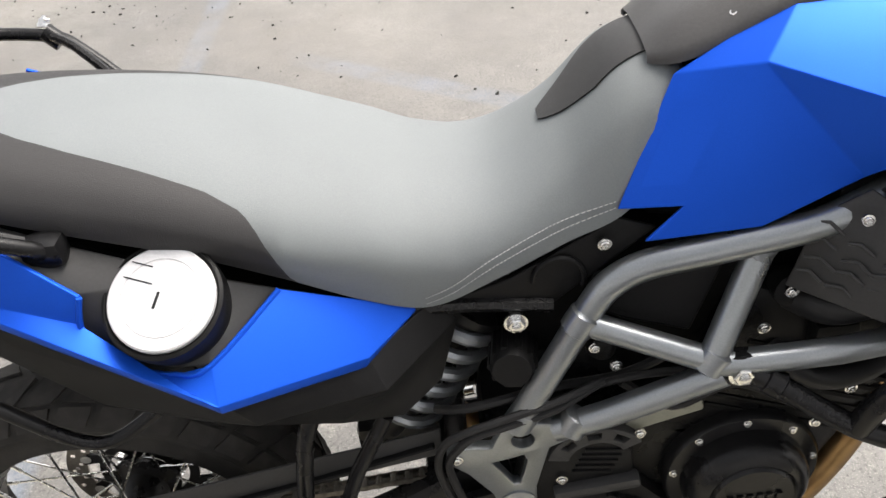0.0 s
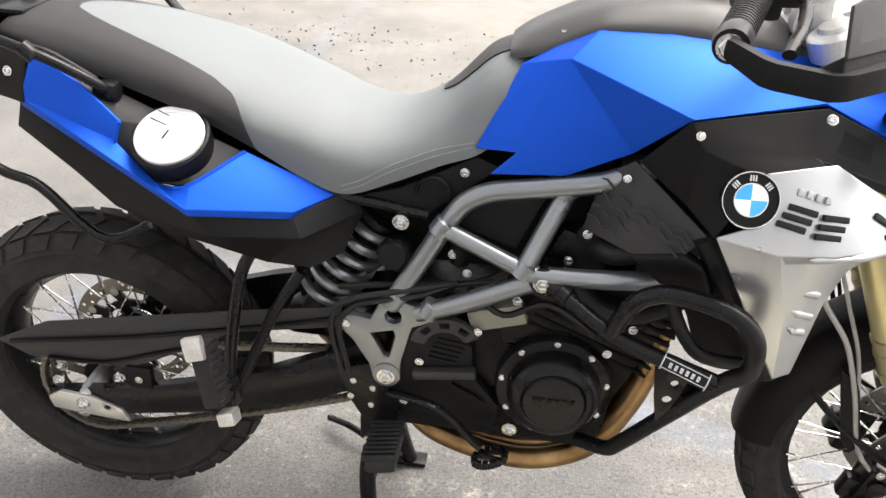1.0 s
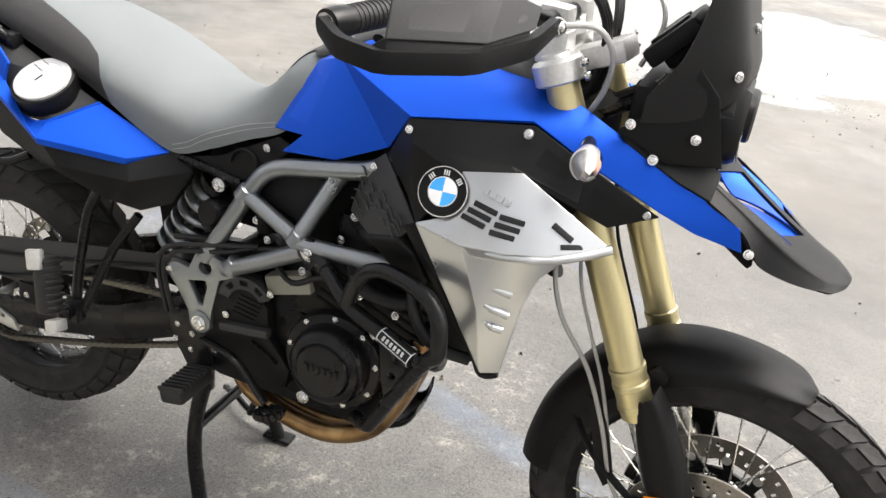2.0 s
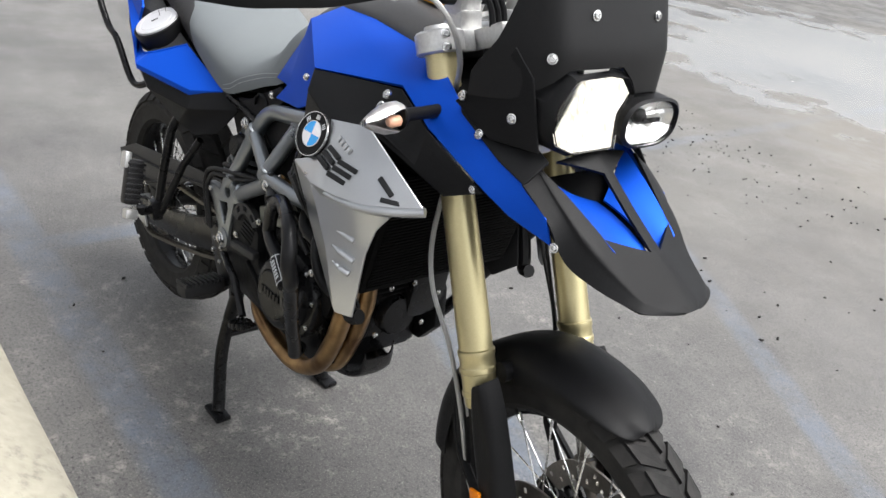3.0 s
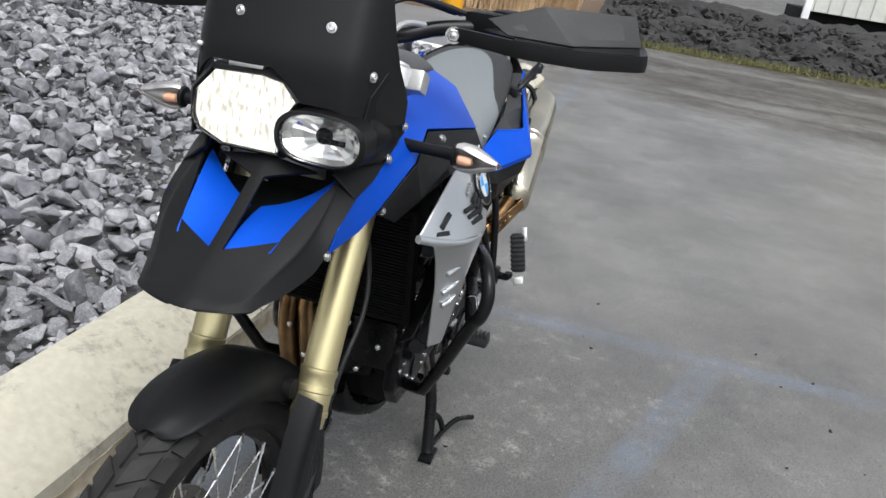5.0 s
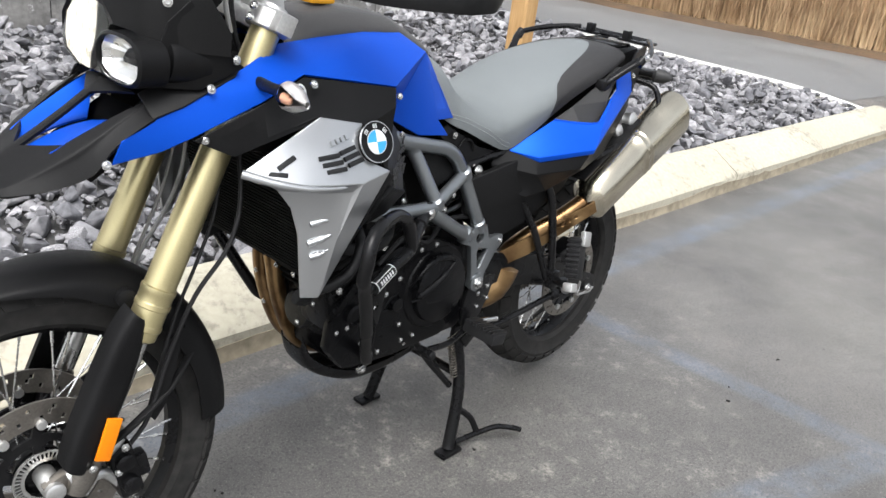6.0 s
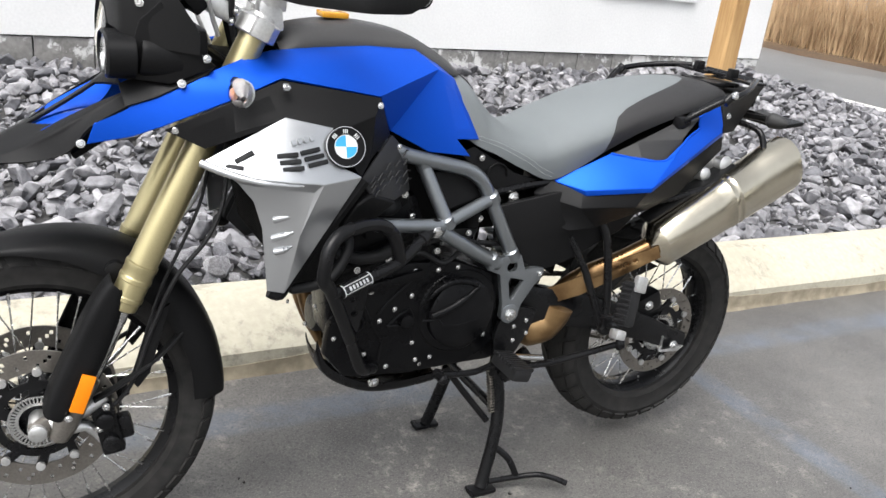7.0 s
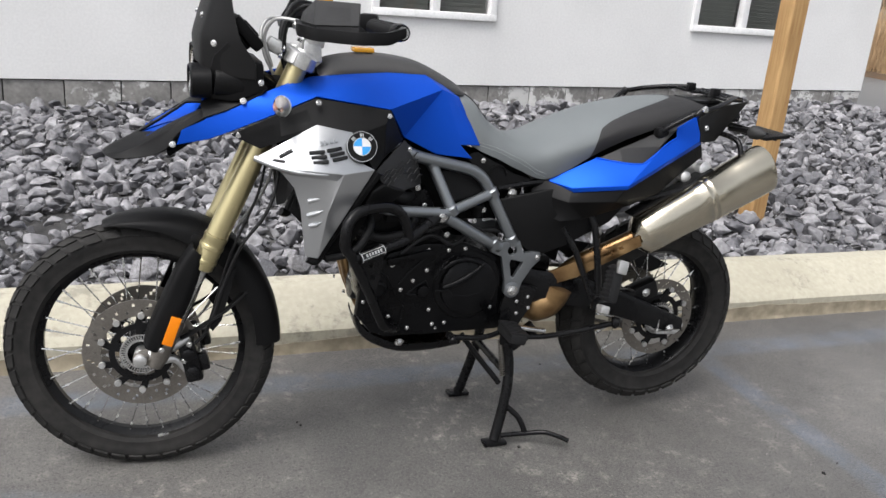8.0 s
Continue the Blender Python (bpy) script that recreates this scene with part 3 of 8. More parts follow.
def scatter_stones(name, spots, shapes, seed, mat, label):
    rnd = random.Random(seed)
    allv, allf, base = [], [], 0
    for x, y, z, r in spots:
        v, f = shapes[rnd.randrange(len(shapes))]
        rot = np.array(Euler((rnd.gauss(0, 0.45), rnd.gauss(0, 0.45), rnd.uniform(0, 6.28))).to_matrix())
        allv.append(v @ rot.T * r + np.array((x, y, z)))
        allf.append(f + base)
        base += len(v)
    me = bpy.data.meshes.new(name)
    me.from_pydata(np.concatenate(allv).tolist(), [], np.concatenate(allf).tolist())
    me.materials.append(mat)
    return tagged(new(name, me), label, "gravel", "", "stuff")


SHAPES = stone_shapes(28)
rnd = random.Random(7)
spots = []
for layer in range(2):
    y = -5.35
    while y < -0.84:
        x = -6.6
        while x < 6.1:
            near = y > -2.6
            r = rnd.choice((0.036, 0.045, 0.055, 0.066, 0.084)) * (1.0 if near else 1.1)
            px, py = x + rnd.uniform(-0.03, 0.03), y + rnd.uniform(-0.03, 0.03)
            bare = noise.noise((px * 0.9 + 3, py * 0.9, 5)) > 0.34 and layer == 0
            if in_bed(px, py) and not bare and rnd.random() < (0.95 if layer == 0 else 0.55):
                spots.append((px, py, bed_z(px, py) + (-0.008 if layer == 0 else 0.034), r))
            x += r * 1.75
        y += 0.085 if y > -2.6 else 0.095
front_row = sorted((p for p in spots if 0.2 < p[0] < 3.2 and p[1] > -1.35), key=lambda p: -p[1])[:290]
taken = set(front_row)
near_mat = stone_material(True)
near_shapes = []
for v, f in SHAPES:
    me = bpy.data.meshes.new("stone")
    me.from_pydata(v.tolist(), [], f.tolist())
    me.materials.append(near_mat)
    near_shapes.append(me)
for x, y, z, r in front_row:
    ob = piece("stone", rnd.choice(near_shapes), pose(x, y, z, rnd.gauss(0, 26), rnd.gauss(0, 26), rnd.uniform(0, 360)) @ Matrix.Diagonal((r, r, r, 1)), bed)
spots = [p for p in spots if p not in taken]
scatter_stones("landscape_stones", spots, SHAPES, 3, STONE, "broken blue-grey landscaping stones piled behind the kerb")

small = []
for _ in range(15000):
    px, py = rnd.uniform(-6.5, 3.6), -0.86 - rnd.random() ** 1.4 * 3.6
    if in_bed(px, py):
        small.append((px, py, bed_z(px, py) + rnd.uniform(-0.03, 0.012), rnd.choice((0.014, 0.018, 0.022, 0.028))))
scatter_stones("stone_chips", small, stone_shapes(14, False), 5, STONE, "small grey stone chips filling the gaps between larger stones")

# white house wall with foundation blocks and windows
WY = -4.9
def wall_piece(bm, x0, x1, z0, z1, y0=WY - 0.25, y1=WY, bevel=0.0):
    return box(bm, (x1 - x0, y1 - y0, z1 - z0), Matrix.Translation(((x0 + x1) / 2, (y0 + y1) / 2, (z0 + z1) / 2)), bevel)


WINDOWS = [(-1.44, -0.355, 1.02, 2.12), (-4.76, -3.59, 1.05, 2.15)]
X0, X1, TOP = -5.925, 9.0, 3.6


def render_foot(x):
    """The render stops a little higher where the ground rises."""
    return 0.395 - 0.018 * x


bm = bmesh.new()
wall_piece(bm, X0, WINDOWS[1][0], 0.30, TOP)
wall_piece(bm, WINDOWS[1][1], WINDOWS[0][0], 0.30, TOP)
wall_piece(bm, WINDOWS[0][1], X1, 0.30, TOP)
for a, z, lo, hi in WINDOWS:
    wall_piece(bm, a, z, 0.30, lo)
    wall_piece(bm, a, z, hi, TOP)
for v in bm.verts:
    if v.co.z < 0.31:
        v.co.z = render_foot(v.co.x)
single("wall_house", bm, WALL_WHITE, "white rendered house wall", "wall", "structure")
bm = bmesh.new()
wall_piece(bm, X0, X0 + 0.25, 0.0, TOP, WY - 8, WY - 0.25)
wall_piece(bm, X1 - 0.25, X1, 0.0, TOP, WY - 8, WY - 0.25)
wall_piece(bm, X0, X1, 0.0, TOP, WY - 8.25, WY - 8)
single("wall_house_rear", bm, WALL_WHITE, "plain white side and rear house walls", "wall", "structure")
bm = bmesh.new()
wall_piece(bm, X0 - 0.3, X1 + 0.3, TOP, TOP + 0.15, WY - 8.5, WY + 0.35)
single("house_eaves", bm, VINYL, "white boarded eaves and roof slab", "roof", "structure")
foundation = thing("foundation", "rough grey foundation blocks splashed with whitewash", "foundation", at=(0, WY, 0))
tagged(foundation, kind="structure")
rnd = random.Random(5)
x = X0
while x < 6.0:
    w = rnd.uniform(0.36, 0.44)
    bm = bmesh.new()
    wall_piece(bm, x, x + w - 0.008, 0.02, render_foot(x + w) - 0.006, WY - 0.2, WY - 0.015 + rnd.uniform(-0.006, 0.006), 0.008)
    ob = part("foundation_block", bm, BLOCK, foundation)
    ob.matrix_parent_inverse = foundation.matrix_basis.inverted()
    x += w


def window(a, z, lo, hi):
    """Vinyl slider: frame, sill, two sashes with panes and closed blinds."""
    y = WY + 0.02
    ob = thing("window", "white vinyl window with closed grey blinds", "window", at=((a + z) / 2, y, lo))
    tagged(ob, kind="structure")
    fix = ob.matrix_basis.inverted()

    def add(name, bm, mat, parent=ob):
        q = part(name, bm, mat, parent)
        q.matrix_parent_inverse = fix if parent is ob else Matrix()
        return q

    bm = bmesh.new()
    wall_piece(bm, a - 0.03, z + 0.03, lo - 0.03, lo + 0.03, y - 0.08, y + 0.02, 0.006)
    wall_piece(bm, a - 0.03, z + 0.03, hi - 0.03, hi + 0.03, y - 0.08, y + 0.015, 0.006)
    wall_piece(bm, a - 0.03, a + 0.03, lo + 0.03, hi - 0.03, y - 0.08, y + 0.015, 0.006)
    wall_piece(bm, z - 0.03, z + 0.03, lo + 0.03, hi - 0.03, y - 0.08, y + 0.015, 0.006)
    mid = (a + z) / 2
    wall_piece(bm, mid - 0.035, mid + 0.035, lo + 0.03, hi - 0.03, y - 0.08, y + 0.008, 0.005)
    add("window_frame", bm, VINYL)
    for u, v in ((a + 0.03, mid - 0.035), (mid + 0.035, z - 0.03)):
        bm = bmesh.new()
        wall_piece(bm, u, v, lo + 0.03, hi - 0.03, y - 0.052, y - 0.048)
        add("pane", bm, LENS).visible_shadow = False
        q = lo + 0.05
        bm = bmesh.new()
        while q < hi - 0.05:
            box(bm, (v - u - 0.01, 0.045, 0.003), Matrix.Translation(((u + v) / 2, y - 0.11, q)) @ Matrix.Rotation(radians(55), 4, "X"), 0)
            q += 0.038
        add("blind", bm, SLAT)
    # near-black sheet stands in for the shade of the unlit room
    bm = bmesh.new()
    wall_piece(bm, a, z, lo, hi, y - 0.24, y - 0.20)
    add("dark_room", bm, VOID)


for a, z, lo, hi in WINDOWS:
    window(a, z, lo, hi)

# timber post in the stones
bm = bmesh.new()
rings = []
for i in range(25):
    zz = 0.05 + 2.6 * i / 24
    k = 0.056
    rings.append([bm.verts.new((-1.765 + k * u + 0.003 * noise.noise((zz * 2, u, v)), -1.55 + k * v + 0.003 * noise.noise((zz * 2, v, 9)), zz))
                  for u, v in ((-1, -0.82), (-0.82, -1), (0.82, -1), (1, -0.82), (1, 0.82), (0.82, 1), (-0.82, 1), (-1, 0.82))])
ring_faces(bm, rings)
for hz, hx in ((1.2, 0.02), (0.85, -0.03), (1.62, 0.0)):
    lathe(bm, [(0.013, 0.0), (0.011, 0.001), (0.002, 0.0005)], aim((-1.765 + hx, -1.55 + 0.0575, hz), (0, 1, 0)), 10)
bmesh.ops.recalc_face_normals(bm, faces=bm.faces[:])
single("timber_post", bm, TIMBER, "square yellow pine post standing in the stones", "post")


# dry reeds beyond the driveway
def reeds(name, line, depth, count, seed, label, tall=(0.9, 1.9)):
    rnd = random.Random(seed)
    pts = smooth_path([(*p, 0) for p in line], 8)
    V, F = [], []
    for _ in range(count):
        u = rnd.random() * (len(pts) - 1.001)
        i = int(u)
        p = pts[i].lerp(pts[i + 1], u - i)
        t = (pts[i + 1] - pts[i]).normalized()
        q = p + Vector((t.y, -t.x, 0)) * (rnd.random() ** 1.5 * depth) * (1 if name else 1)
        h, w = rnd.uniform(*tall), rnd.uniform(0.004, 0.012)
        lean = Vector((rnd.gauss(0, 0.16), rnd.gauss(0, 0.16), 0))
        a = rnd.uniform(0, 3.14)
        side = Vector((math.cos(a), math.sin(a), 0)) * w
        b = len(V)
        mid, tip = q + lean * h * 0.4 + Vector((0, 0, h * 0.55)), q + lean * h + Vector((0, 0, h))
        V += [tuple(q - side), tuple(q + side), tuple(mid + side * 0.8), tuple(mid - side * 0.8), tuple(tip)]
        F += [(b, b + 1, b + 2, b + 3), (b + 3, b + 2, b + 4)]
        if rnd.random() < 0.4:
            l2 = Vector((rnd.gauss(0, 0.25), rnd.gauss(0, 0.25), -0.12))
            b = len(V)
            V += [tuple(mid - side), tuple(mid + side), tuple(mid + l2)]
            F += [(b, b + 1, b + 2)]
    me = bpy.data.meshes.new(name)
    me.from_pydata(V, [], F)
    me.materials.append(REED)
    return tagged(new(name, me), label, "reeds", "", "stuff")


reeds("dry_reeds", [(-13.1, -34), (-13.1, -20), (-13.1, -9.7), (-13.2, -6.0), (-13.5, -3.0), (-14.0, -1.0)], -3.2, 26000, 11, "dense stand of dry tan reeds beside the driveway")
bm = bmesh.new()
bank = [(-12.8, -34), (-12.8, -20), (-12.85, -9.6), (-12.95, -6.0), (-13.2, -3.0), (-13.5, -0.6)]
edge = smooth_path([(x, y, 0) for x, y in bank], 6)
rows = []
for p in edge:
    jag = 0.25 * noise.noise((p.x, p.y * 1.5, 0))
    rows.append([bm.verts.new((p.x + 0.2 + jag, p.y, 0.006)), bm.verts.new((p.x - 0.3, p.y, 0.09)), bm.verts.new((p.x - 2, p.y, 0.16)), bm.verts.new((p.x - 9, p.y, 0.3))])
for a, b in zip(rows, rows[1:]):
    for i in range(3):
        bm.faces.new((a[i], a[i + 1], b[i + 1], b[i]))
single("leaf_litter", bm, LITTER, "brown leaf litter along the reeds", "litter", "structure")

# rubble bank with a mossy verge, and a pale shed behind
bm = bmesh.new()
nx, ny = 60, 22
gv = []
for i in range(nx + 1):
    row = []
    for j in range(ny + 1):
        y = -0.6 + 20 * i / nx
        x = -13.1 - 0.10 * (y - 2) - 8 * j / ny
        up = 0.62 * min(1, j / 9) ** 0.8 + (0.22 * noise.noise((x * 1.6, y * 1.6, 0)) + 0.1 * noise.noise((x * 5, y * 5, 0))) * min(1, j / 2)
        row.append(bm.verts.new((x, y, 0.0 + up)))
    gv.append(row)
for i in range(nx):
    for j in range(ny):
        bm.faces.new((gv[i][j], gv[i + 1][j], gv[i + 1][j + 1], gv[i][j + 1]))
single("rubble_bank", bm, RUBBLE, "low bank of dark broken rubble", "bank", "structure")
rnd = random.Random(21)
spots = []
for _ in range(2600):
    y = rnd.uniform(-0.4, 14)
    j = rnd.random() ** 1.3 * 11
    x = -13.1 - 0.10 * (y - 2) - 8 * j / 22
    spots.append((x, y, 0.62 * min(1, j / 9) ** 0.8 + 0.02, rnd.choice((0.05, 0.07, 0.1, 0.14))))
scatter_stones("rubble_stones", spots, SHAPES, 9, RUBBLE, "loose dark stones over the rubble bank")
reeds("verge_grass", [(-12.75, -0.4), (-13.0, 3), (-13.5, 8), (-14.0, 13)], -0.5, 5000, 15, "short yellow-green verge grass", tall=(0.05, 0.16)).data.materials[0] = MOSS
shed = thing("shed", "pale corrugated shed with a white corner post", "shed", at=(-27, 11.2, 0))
fix = shed.matrix_basis.inverted()
bm = bmesh.new()
for i in range(64):
    box(bm, (0.06, 0.2, 3.2), Matrix.Translation((-25.0 + (0.02 if i % 2 else -0.02), 4.8 + 0.2 * i, 2.4)), 0.01)
part("cladding", bm, SHED_MAT, shed).matrix_parent_inverse = fix
bm = bmesh.new()
box(bm, (0.2, 0.2, 3.6), Matrix.Translation((-24.9, 4.7, 2.2)), 0.01)
part("corner_post", bm, VINYL, shed).matrix_parent_inverse = fix
bm = bmesh.new()
box(bm, (6.4, 13.2, 0.25), Matrix.Translation((-27.9, 11.2, 4.1)), 0.03)
part("roof", bm, BLOCK, shed).matrix_parent_inverse = fix
bm = bmesh.new()
box(bm, (5.8, 12.6, 0.8), Matrix.Translation((-28.1, 11.2, 0.4)), 0.03)
part("plinth", bm, VOID, shed).matrix_parent_inverse = fix
pallet = thing("pallet", "pale new timber pallet lying by the reeds", "pallet", at=(-12.15, -1.1, 0.004))
for k in range(6):
    bm = box(bmesh.new(), (0.09, 1.1, 0.018), Matrix.Translation((-0.4 + 0.16 * k, 0, 0.125)), 0.003)
    part("deck_board", bm, TIMBER, pallet)
for k in range(3):
    bm = box(bmesh.new(), (0.95, 0.09, 0.1), Matrix.Translation((0, -0.48 + 0.48 * k, 0.06)), 0.003)
    part("bearer", bm, TIMBER, pallet)

# dark crumbs strewn over the lot
rnd = random.Random(31)
crumbs = []
for cx, cy, sx, sy, count in ((-0.4, 3.4, 0.7, 0.35, 220), (0.4, 2.2, 0.8, 0.6, 45), (2.3, 5.6, 0.6, 0.8, 90), (-1.2, 2.9, 0.5, 0.4, 30), (0.4, 0.3, 1.2, 1.0, 40), (-7.5, 2.8, 1.5, 0.8, 60), (1.6, 1.6, 1.0, 0.8, 26)):
    for _ in range(count):
        r = rnd.choice((0.004, 0.006, 0.008, 0.011))
        crumbs.append((rnd.gauss(cx, sx), rnd.gauss(cy, sy), r * 0.25, r))
crumbs = [p for p in crumbs if p[1] > -0.5]
scatter_stones("asphalt_crumbs", crumbs, stone_shapes(6, False), 8, RUBBLE, "dark crumbs of asphalt strewn on the lot")

# ---- the motorcycle: rear axle near x = 0, front axle at x = 1.6, standing on its centre stand ----
bike = thing("motorcycle", "blue and silver adventure motorcycle with grey seat on its centre stand", "motorcycle", at=(0, 0, 0))


# -- wheels --
def wheel(name, centre, tyre_r, tyre_w, rim_r, rim_w, hub_r, hub_w, spokes, blocks):
    base = bmesh.new()
    m = Matrix.Translation(centre) @ Matrix.Rotation(radians(90), 4, "X")
    w = rim_w / 2
    lathe(base, [(rim_r + 0.012, -w), (rim_r + 0.014, -w + 0.004), (rim_r, -w + 0.010), (rim_r - 0.004, -w + 0.022), (rim_r - 0.016, -w * 0.35), (rim_r - 0.016, w * 0.35),
                 (rim_r - 0.004, w - 0.022), (rim_r, w - 0.010), (rim_r + 0.014, w - 0.004), (rim_r + 0.012, w), (rim_r + 0.004, w - 0.003), (rim_r - 0.006, w - 0.014),
                 (rim_r - 0.022, w * 0.3), (rim_r - 0.022, -w * 0.3), (rim_r - 0.006, -w + 0.014), (rim_r + 0.004, -w + 0.003)], m, 72, closed=True)
    rim_ob = part(name, base, BLACK_METAL, bike, "black spoked wheel rim")
    # tyre: rounded carcass with a tread of skewed blocks
    bm = bmesh.new()
    prof, h = [], tyre_r - rim_r
    for k in range(21):
        a = math.pi * (k / 20) - math.pi / 2
        u = math.sin(a)
        side = tyre_w / 2 * (abs(u) ** 0.75) * (1 if u > 0 else -1)
        prof.append((rim_r + 0.006 + (h - 0.012) * math.cos(a) ** 0.62 if math.cos(a) > 1e-6 else rim_r + 0.006, side if abs(u) < 0.97 else side * 0.88))
    prof = prof + [(rim_r - 0.004, tyre_w * 0.36), (rim_r - 0.004, -tyre_w * 0.36)]
    lathe(bm, prof, m, 96, closed=True)

    def on(a, b, lift):
        """A point of the tread: a round the wheel, b across it."""
        rr = rim_r + 0.006 + (h - 0.012) * max(0.0, math.cos(b)) ** 0.62 + lift * math.cos(b)
        u = math.sin(b)
        return m @ Vector((rr * math.cos(a), rr * math.sin(a), (tyre_w / 2 + lift * abs(u)) * abs(u) ** 0.75 * (1 if u > 0 else -1)))

    part("tyre", bm, RUBBER, rim_ob, "worn black dual-sport tyre")
    step = 2 * math.pi / blocks
    for sgn in (1, -1):
        for b0, b1, k0, k1 in ((0.06, 0.62, 0.0, 0.55), (0.72, 1.12, 0.62, 0.80)):
            bm = bmesh.new()
            quad, low = [], []
            for da, b in ((0.04, b0), (0.80, b0), (0.80, b1), (0.04, b1)):
                a = step * (da + (k0 if b == b0 else k1) * 0.9 + (0.5 if sgn < 0 else 0))
                quad.append(bm.verts.new(on(a, sgn * b, 0.0065)))
                low.append(bm.verts.new(on(a, sgn * b, -0.003)))
            bm.faces.new(quad)
            for j in range(4):
                bm.faces.new((quad[j], low[j], low[(j + 1) % 4], quad[(j + 1) % 4]))
            bm.faces.new(low[::-1])
            bmesh.ops.recalc_face_normals(bm, faces=bm.faces[:])
            bm.transform(m.inverted())
            block = mesh_of("tread_block", bm, RUBBER, 20)
            for i in range(blocks):
                piece("tread_block", block, m @ Matrix.Rotation(i * step, 4, "Z"), rim_ob)
    # hub
    bm = bmesh.new()
    lathe(bm, [(hub_r * 0.55, -hub_w / 2 - 0.012), (hub_r, -hub_w / 2 - 0.008), (hub_r, -hub_w / 2), (hub_r * 0.72, -hub_w / 2 + 0.012), (hub_r * 0.6, 0),
               (hub_r * 0.72, hub_w / 2 - 0.012), (hub_r, hub_w / 2), (hub_r, hub_w / 2 + 0.008), (hub_r * 0.55, hub_w / 2 + 0.012)], m, 36)
    part("hub", bm, BLACK_METAL, rim_ob)
    # spokes
    rod = mesh_of("spoke", tube(bmesh.new(), [(0, 0, 0), (0, 0, 0.9), (0, 0, 0.9), (0, 0, 1)], [0.0018, 0.0018, 0.003, 0.003], 6), CHROME)
    for i in range(spokes):
        sgn = 1 if i % 2 else -1
        cross = 1 if (i // 2) % 2 else -1
        a = 2 * math.pi * i / spokes
        p = m @ Vector((hub_r * 0.9 * math.cos(a + cross * 0.55), hub_r * 0.9 * math.sin(a + cross * 0.55), sgn * hub_w / 2))
        q = m @ Vector(((rim_r - 0.018) * math.cos(a), (rim_r - 0.018) * math.sin(a), sgn * rim_w * 0.18))
        f = aim(p, q - p) @ Matrix.Diagonal((1, 1, (q - p).length, 1))
        piece("spoke", rod, f, rim_ob)
    return rim_ob, m


def brake_disc(parent, m, h, r0, r1, arms, label="drilled steel brake disc"):
    """A drilled ring with real holes on a dark spider."""
    bm = bmesh.new()
    nu, nv = 120, 5
    grid = [[bm.verts.new(m @ Vector(((r0 + (r1 - r0) * j / nv) * math.cos(2 * math.pi * i / nu), (r0 + (r1 - r0) * j / nv) * math.sin(2 * math.pi * i / nu), h))) for j in range(nv + 1)] for i in range(nu)]
    for i in range(nu):
        for j in range(nv):
            hole = (j == 1 and i % 6 == 0) or (j == 3 and i % 6 == 3) or (j == 2 and i % 12 == 8)
            if not hole:
                a, b = grid[i], grid[(i + 1) % nu]
                bm.faces.new((a[j], a[j + 1], b[j + 1], b[j]))
    thicken(bm, 0.0045, m.to_3x3() @ Vector((0, 0, 1 if h > 0 else -1)))
    d = part("brake_disc", bm, DISC, parent, label)
    bm = bmesh.new()
    radii = (0.036, 0.049, r0 - 0.036, r0 - 0.020, r0 + 0.003)
    nu = arms * 12
    swirl = (0, 0, 0.10, 0.12, 0.22)
    grid = [[bm.verts.new(m @ Vector((r * math.cos(2 * math.pi * i / nu + w), r * math.sin(2 * math.pi * i / nu + w), h))) for r, w in zip(radii, swirl)] for i in range(nu)]
    for i in range(nu):
        for j in range(4):
            if j in (0, 2) or (j == 1 and i % 24 < 7) or (j == 3 and i % 12 < 4):
                p, q = grid[i], grid[(i + 1) % nu]
                bm.faces.new((p[j], p[j + 1], q[j + 1], q[j]))
    bmesh.ops.delete(bm, geom=[v for v in bm.verts if not v.link_faces], context="VERTS")
    thicken(bm, 0.006, m.to_3x3() @ Vector((0, 0, 1 if h > 0 else -1)))
    for k in range(arms):
        f = m @ Matrix.Translation((0, 0, h)) @ Matrix.Rotation(2 * math.pi * (k + 0.17) / arms + 0.22, 4, "Z")
        part("disc_bobbin", lathe(bmesh.new(), [(0.001, -0.0075), (0.0085, -0.0070), (0.0090, -0.006), (0.0090, 0.006), (0.0085, 0.0070), (0.001, 0.0075)], f @ Matrix.Translation((r0 + 0.002, 0, 0)), 14), ALLOY, d)
    part("disc_carrier", bm, BLACK_METAL, d, "black disc carrier")
    return d


FC, RC = Vector((1.602, 0, 0.349)), Vector((0.0, 0, 0.355))
front, FM = wheel("front_wheel", FC, 0.351, 0.094, 0.274, 0.060, 0.050, 0.085, 36, 44)
rear, RM = wheel("rear_wheel", RC, 0.322, 0.142, 0.224, 0.105, 0.055, 0.10, 36, 34)
for h in (0.062, -0.062):
    brake_disc(front, FM, h, 0.104, 0.150, 10)
bm = bmesh.new()
for k in range(44):
    a = 2 * math.pi * k / 44
    box(bm, (0.010, 0.0032, 0.003), FM @ Matrix.Rotation(a, 4, "Z") @ Matrix.Translation((0.047, 0, -0.070)), 0)
lathe(bm, [(0.036, -0.0715), (0.042, -0.0715), (0.042, -0.0685), (0.036, -0.0685)], FM, 36, closed=True)
lathe(bm, [(0.052, -0.0715), (0.056, -0.0715), (0.056, -0.0685), (0.052, -0.0685)], FM, 36, closed=True)
part("sensor_ring", bm, CHROME, front, "bright slotted speed sensor ring")
bm = lathe(bmesh.new(), [(0.012, -0.125), (0.017, -0.122), (0.017, -0.108), (0.019, -0.104), (0.019, -0.075), (0.020, 0.075), (0.024, 0.10), (0.016, 0.118), (0.010, 0.120)], FM, 24)
part("front_axle", bm, ALLOY, bike, "bright alloy axle end")
bm = bmesh.new()
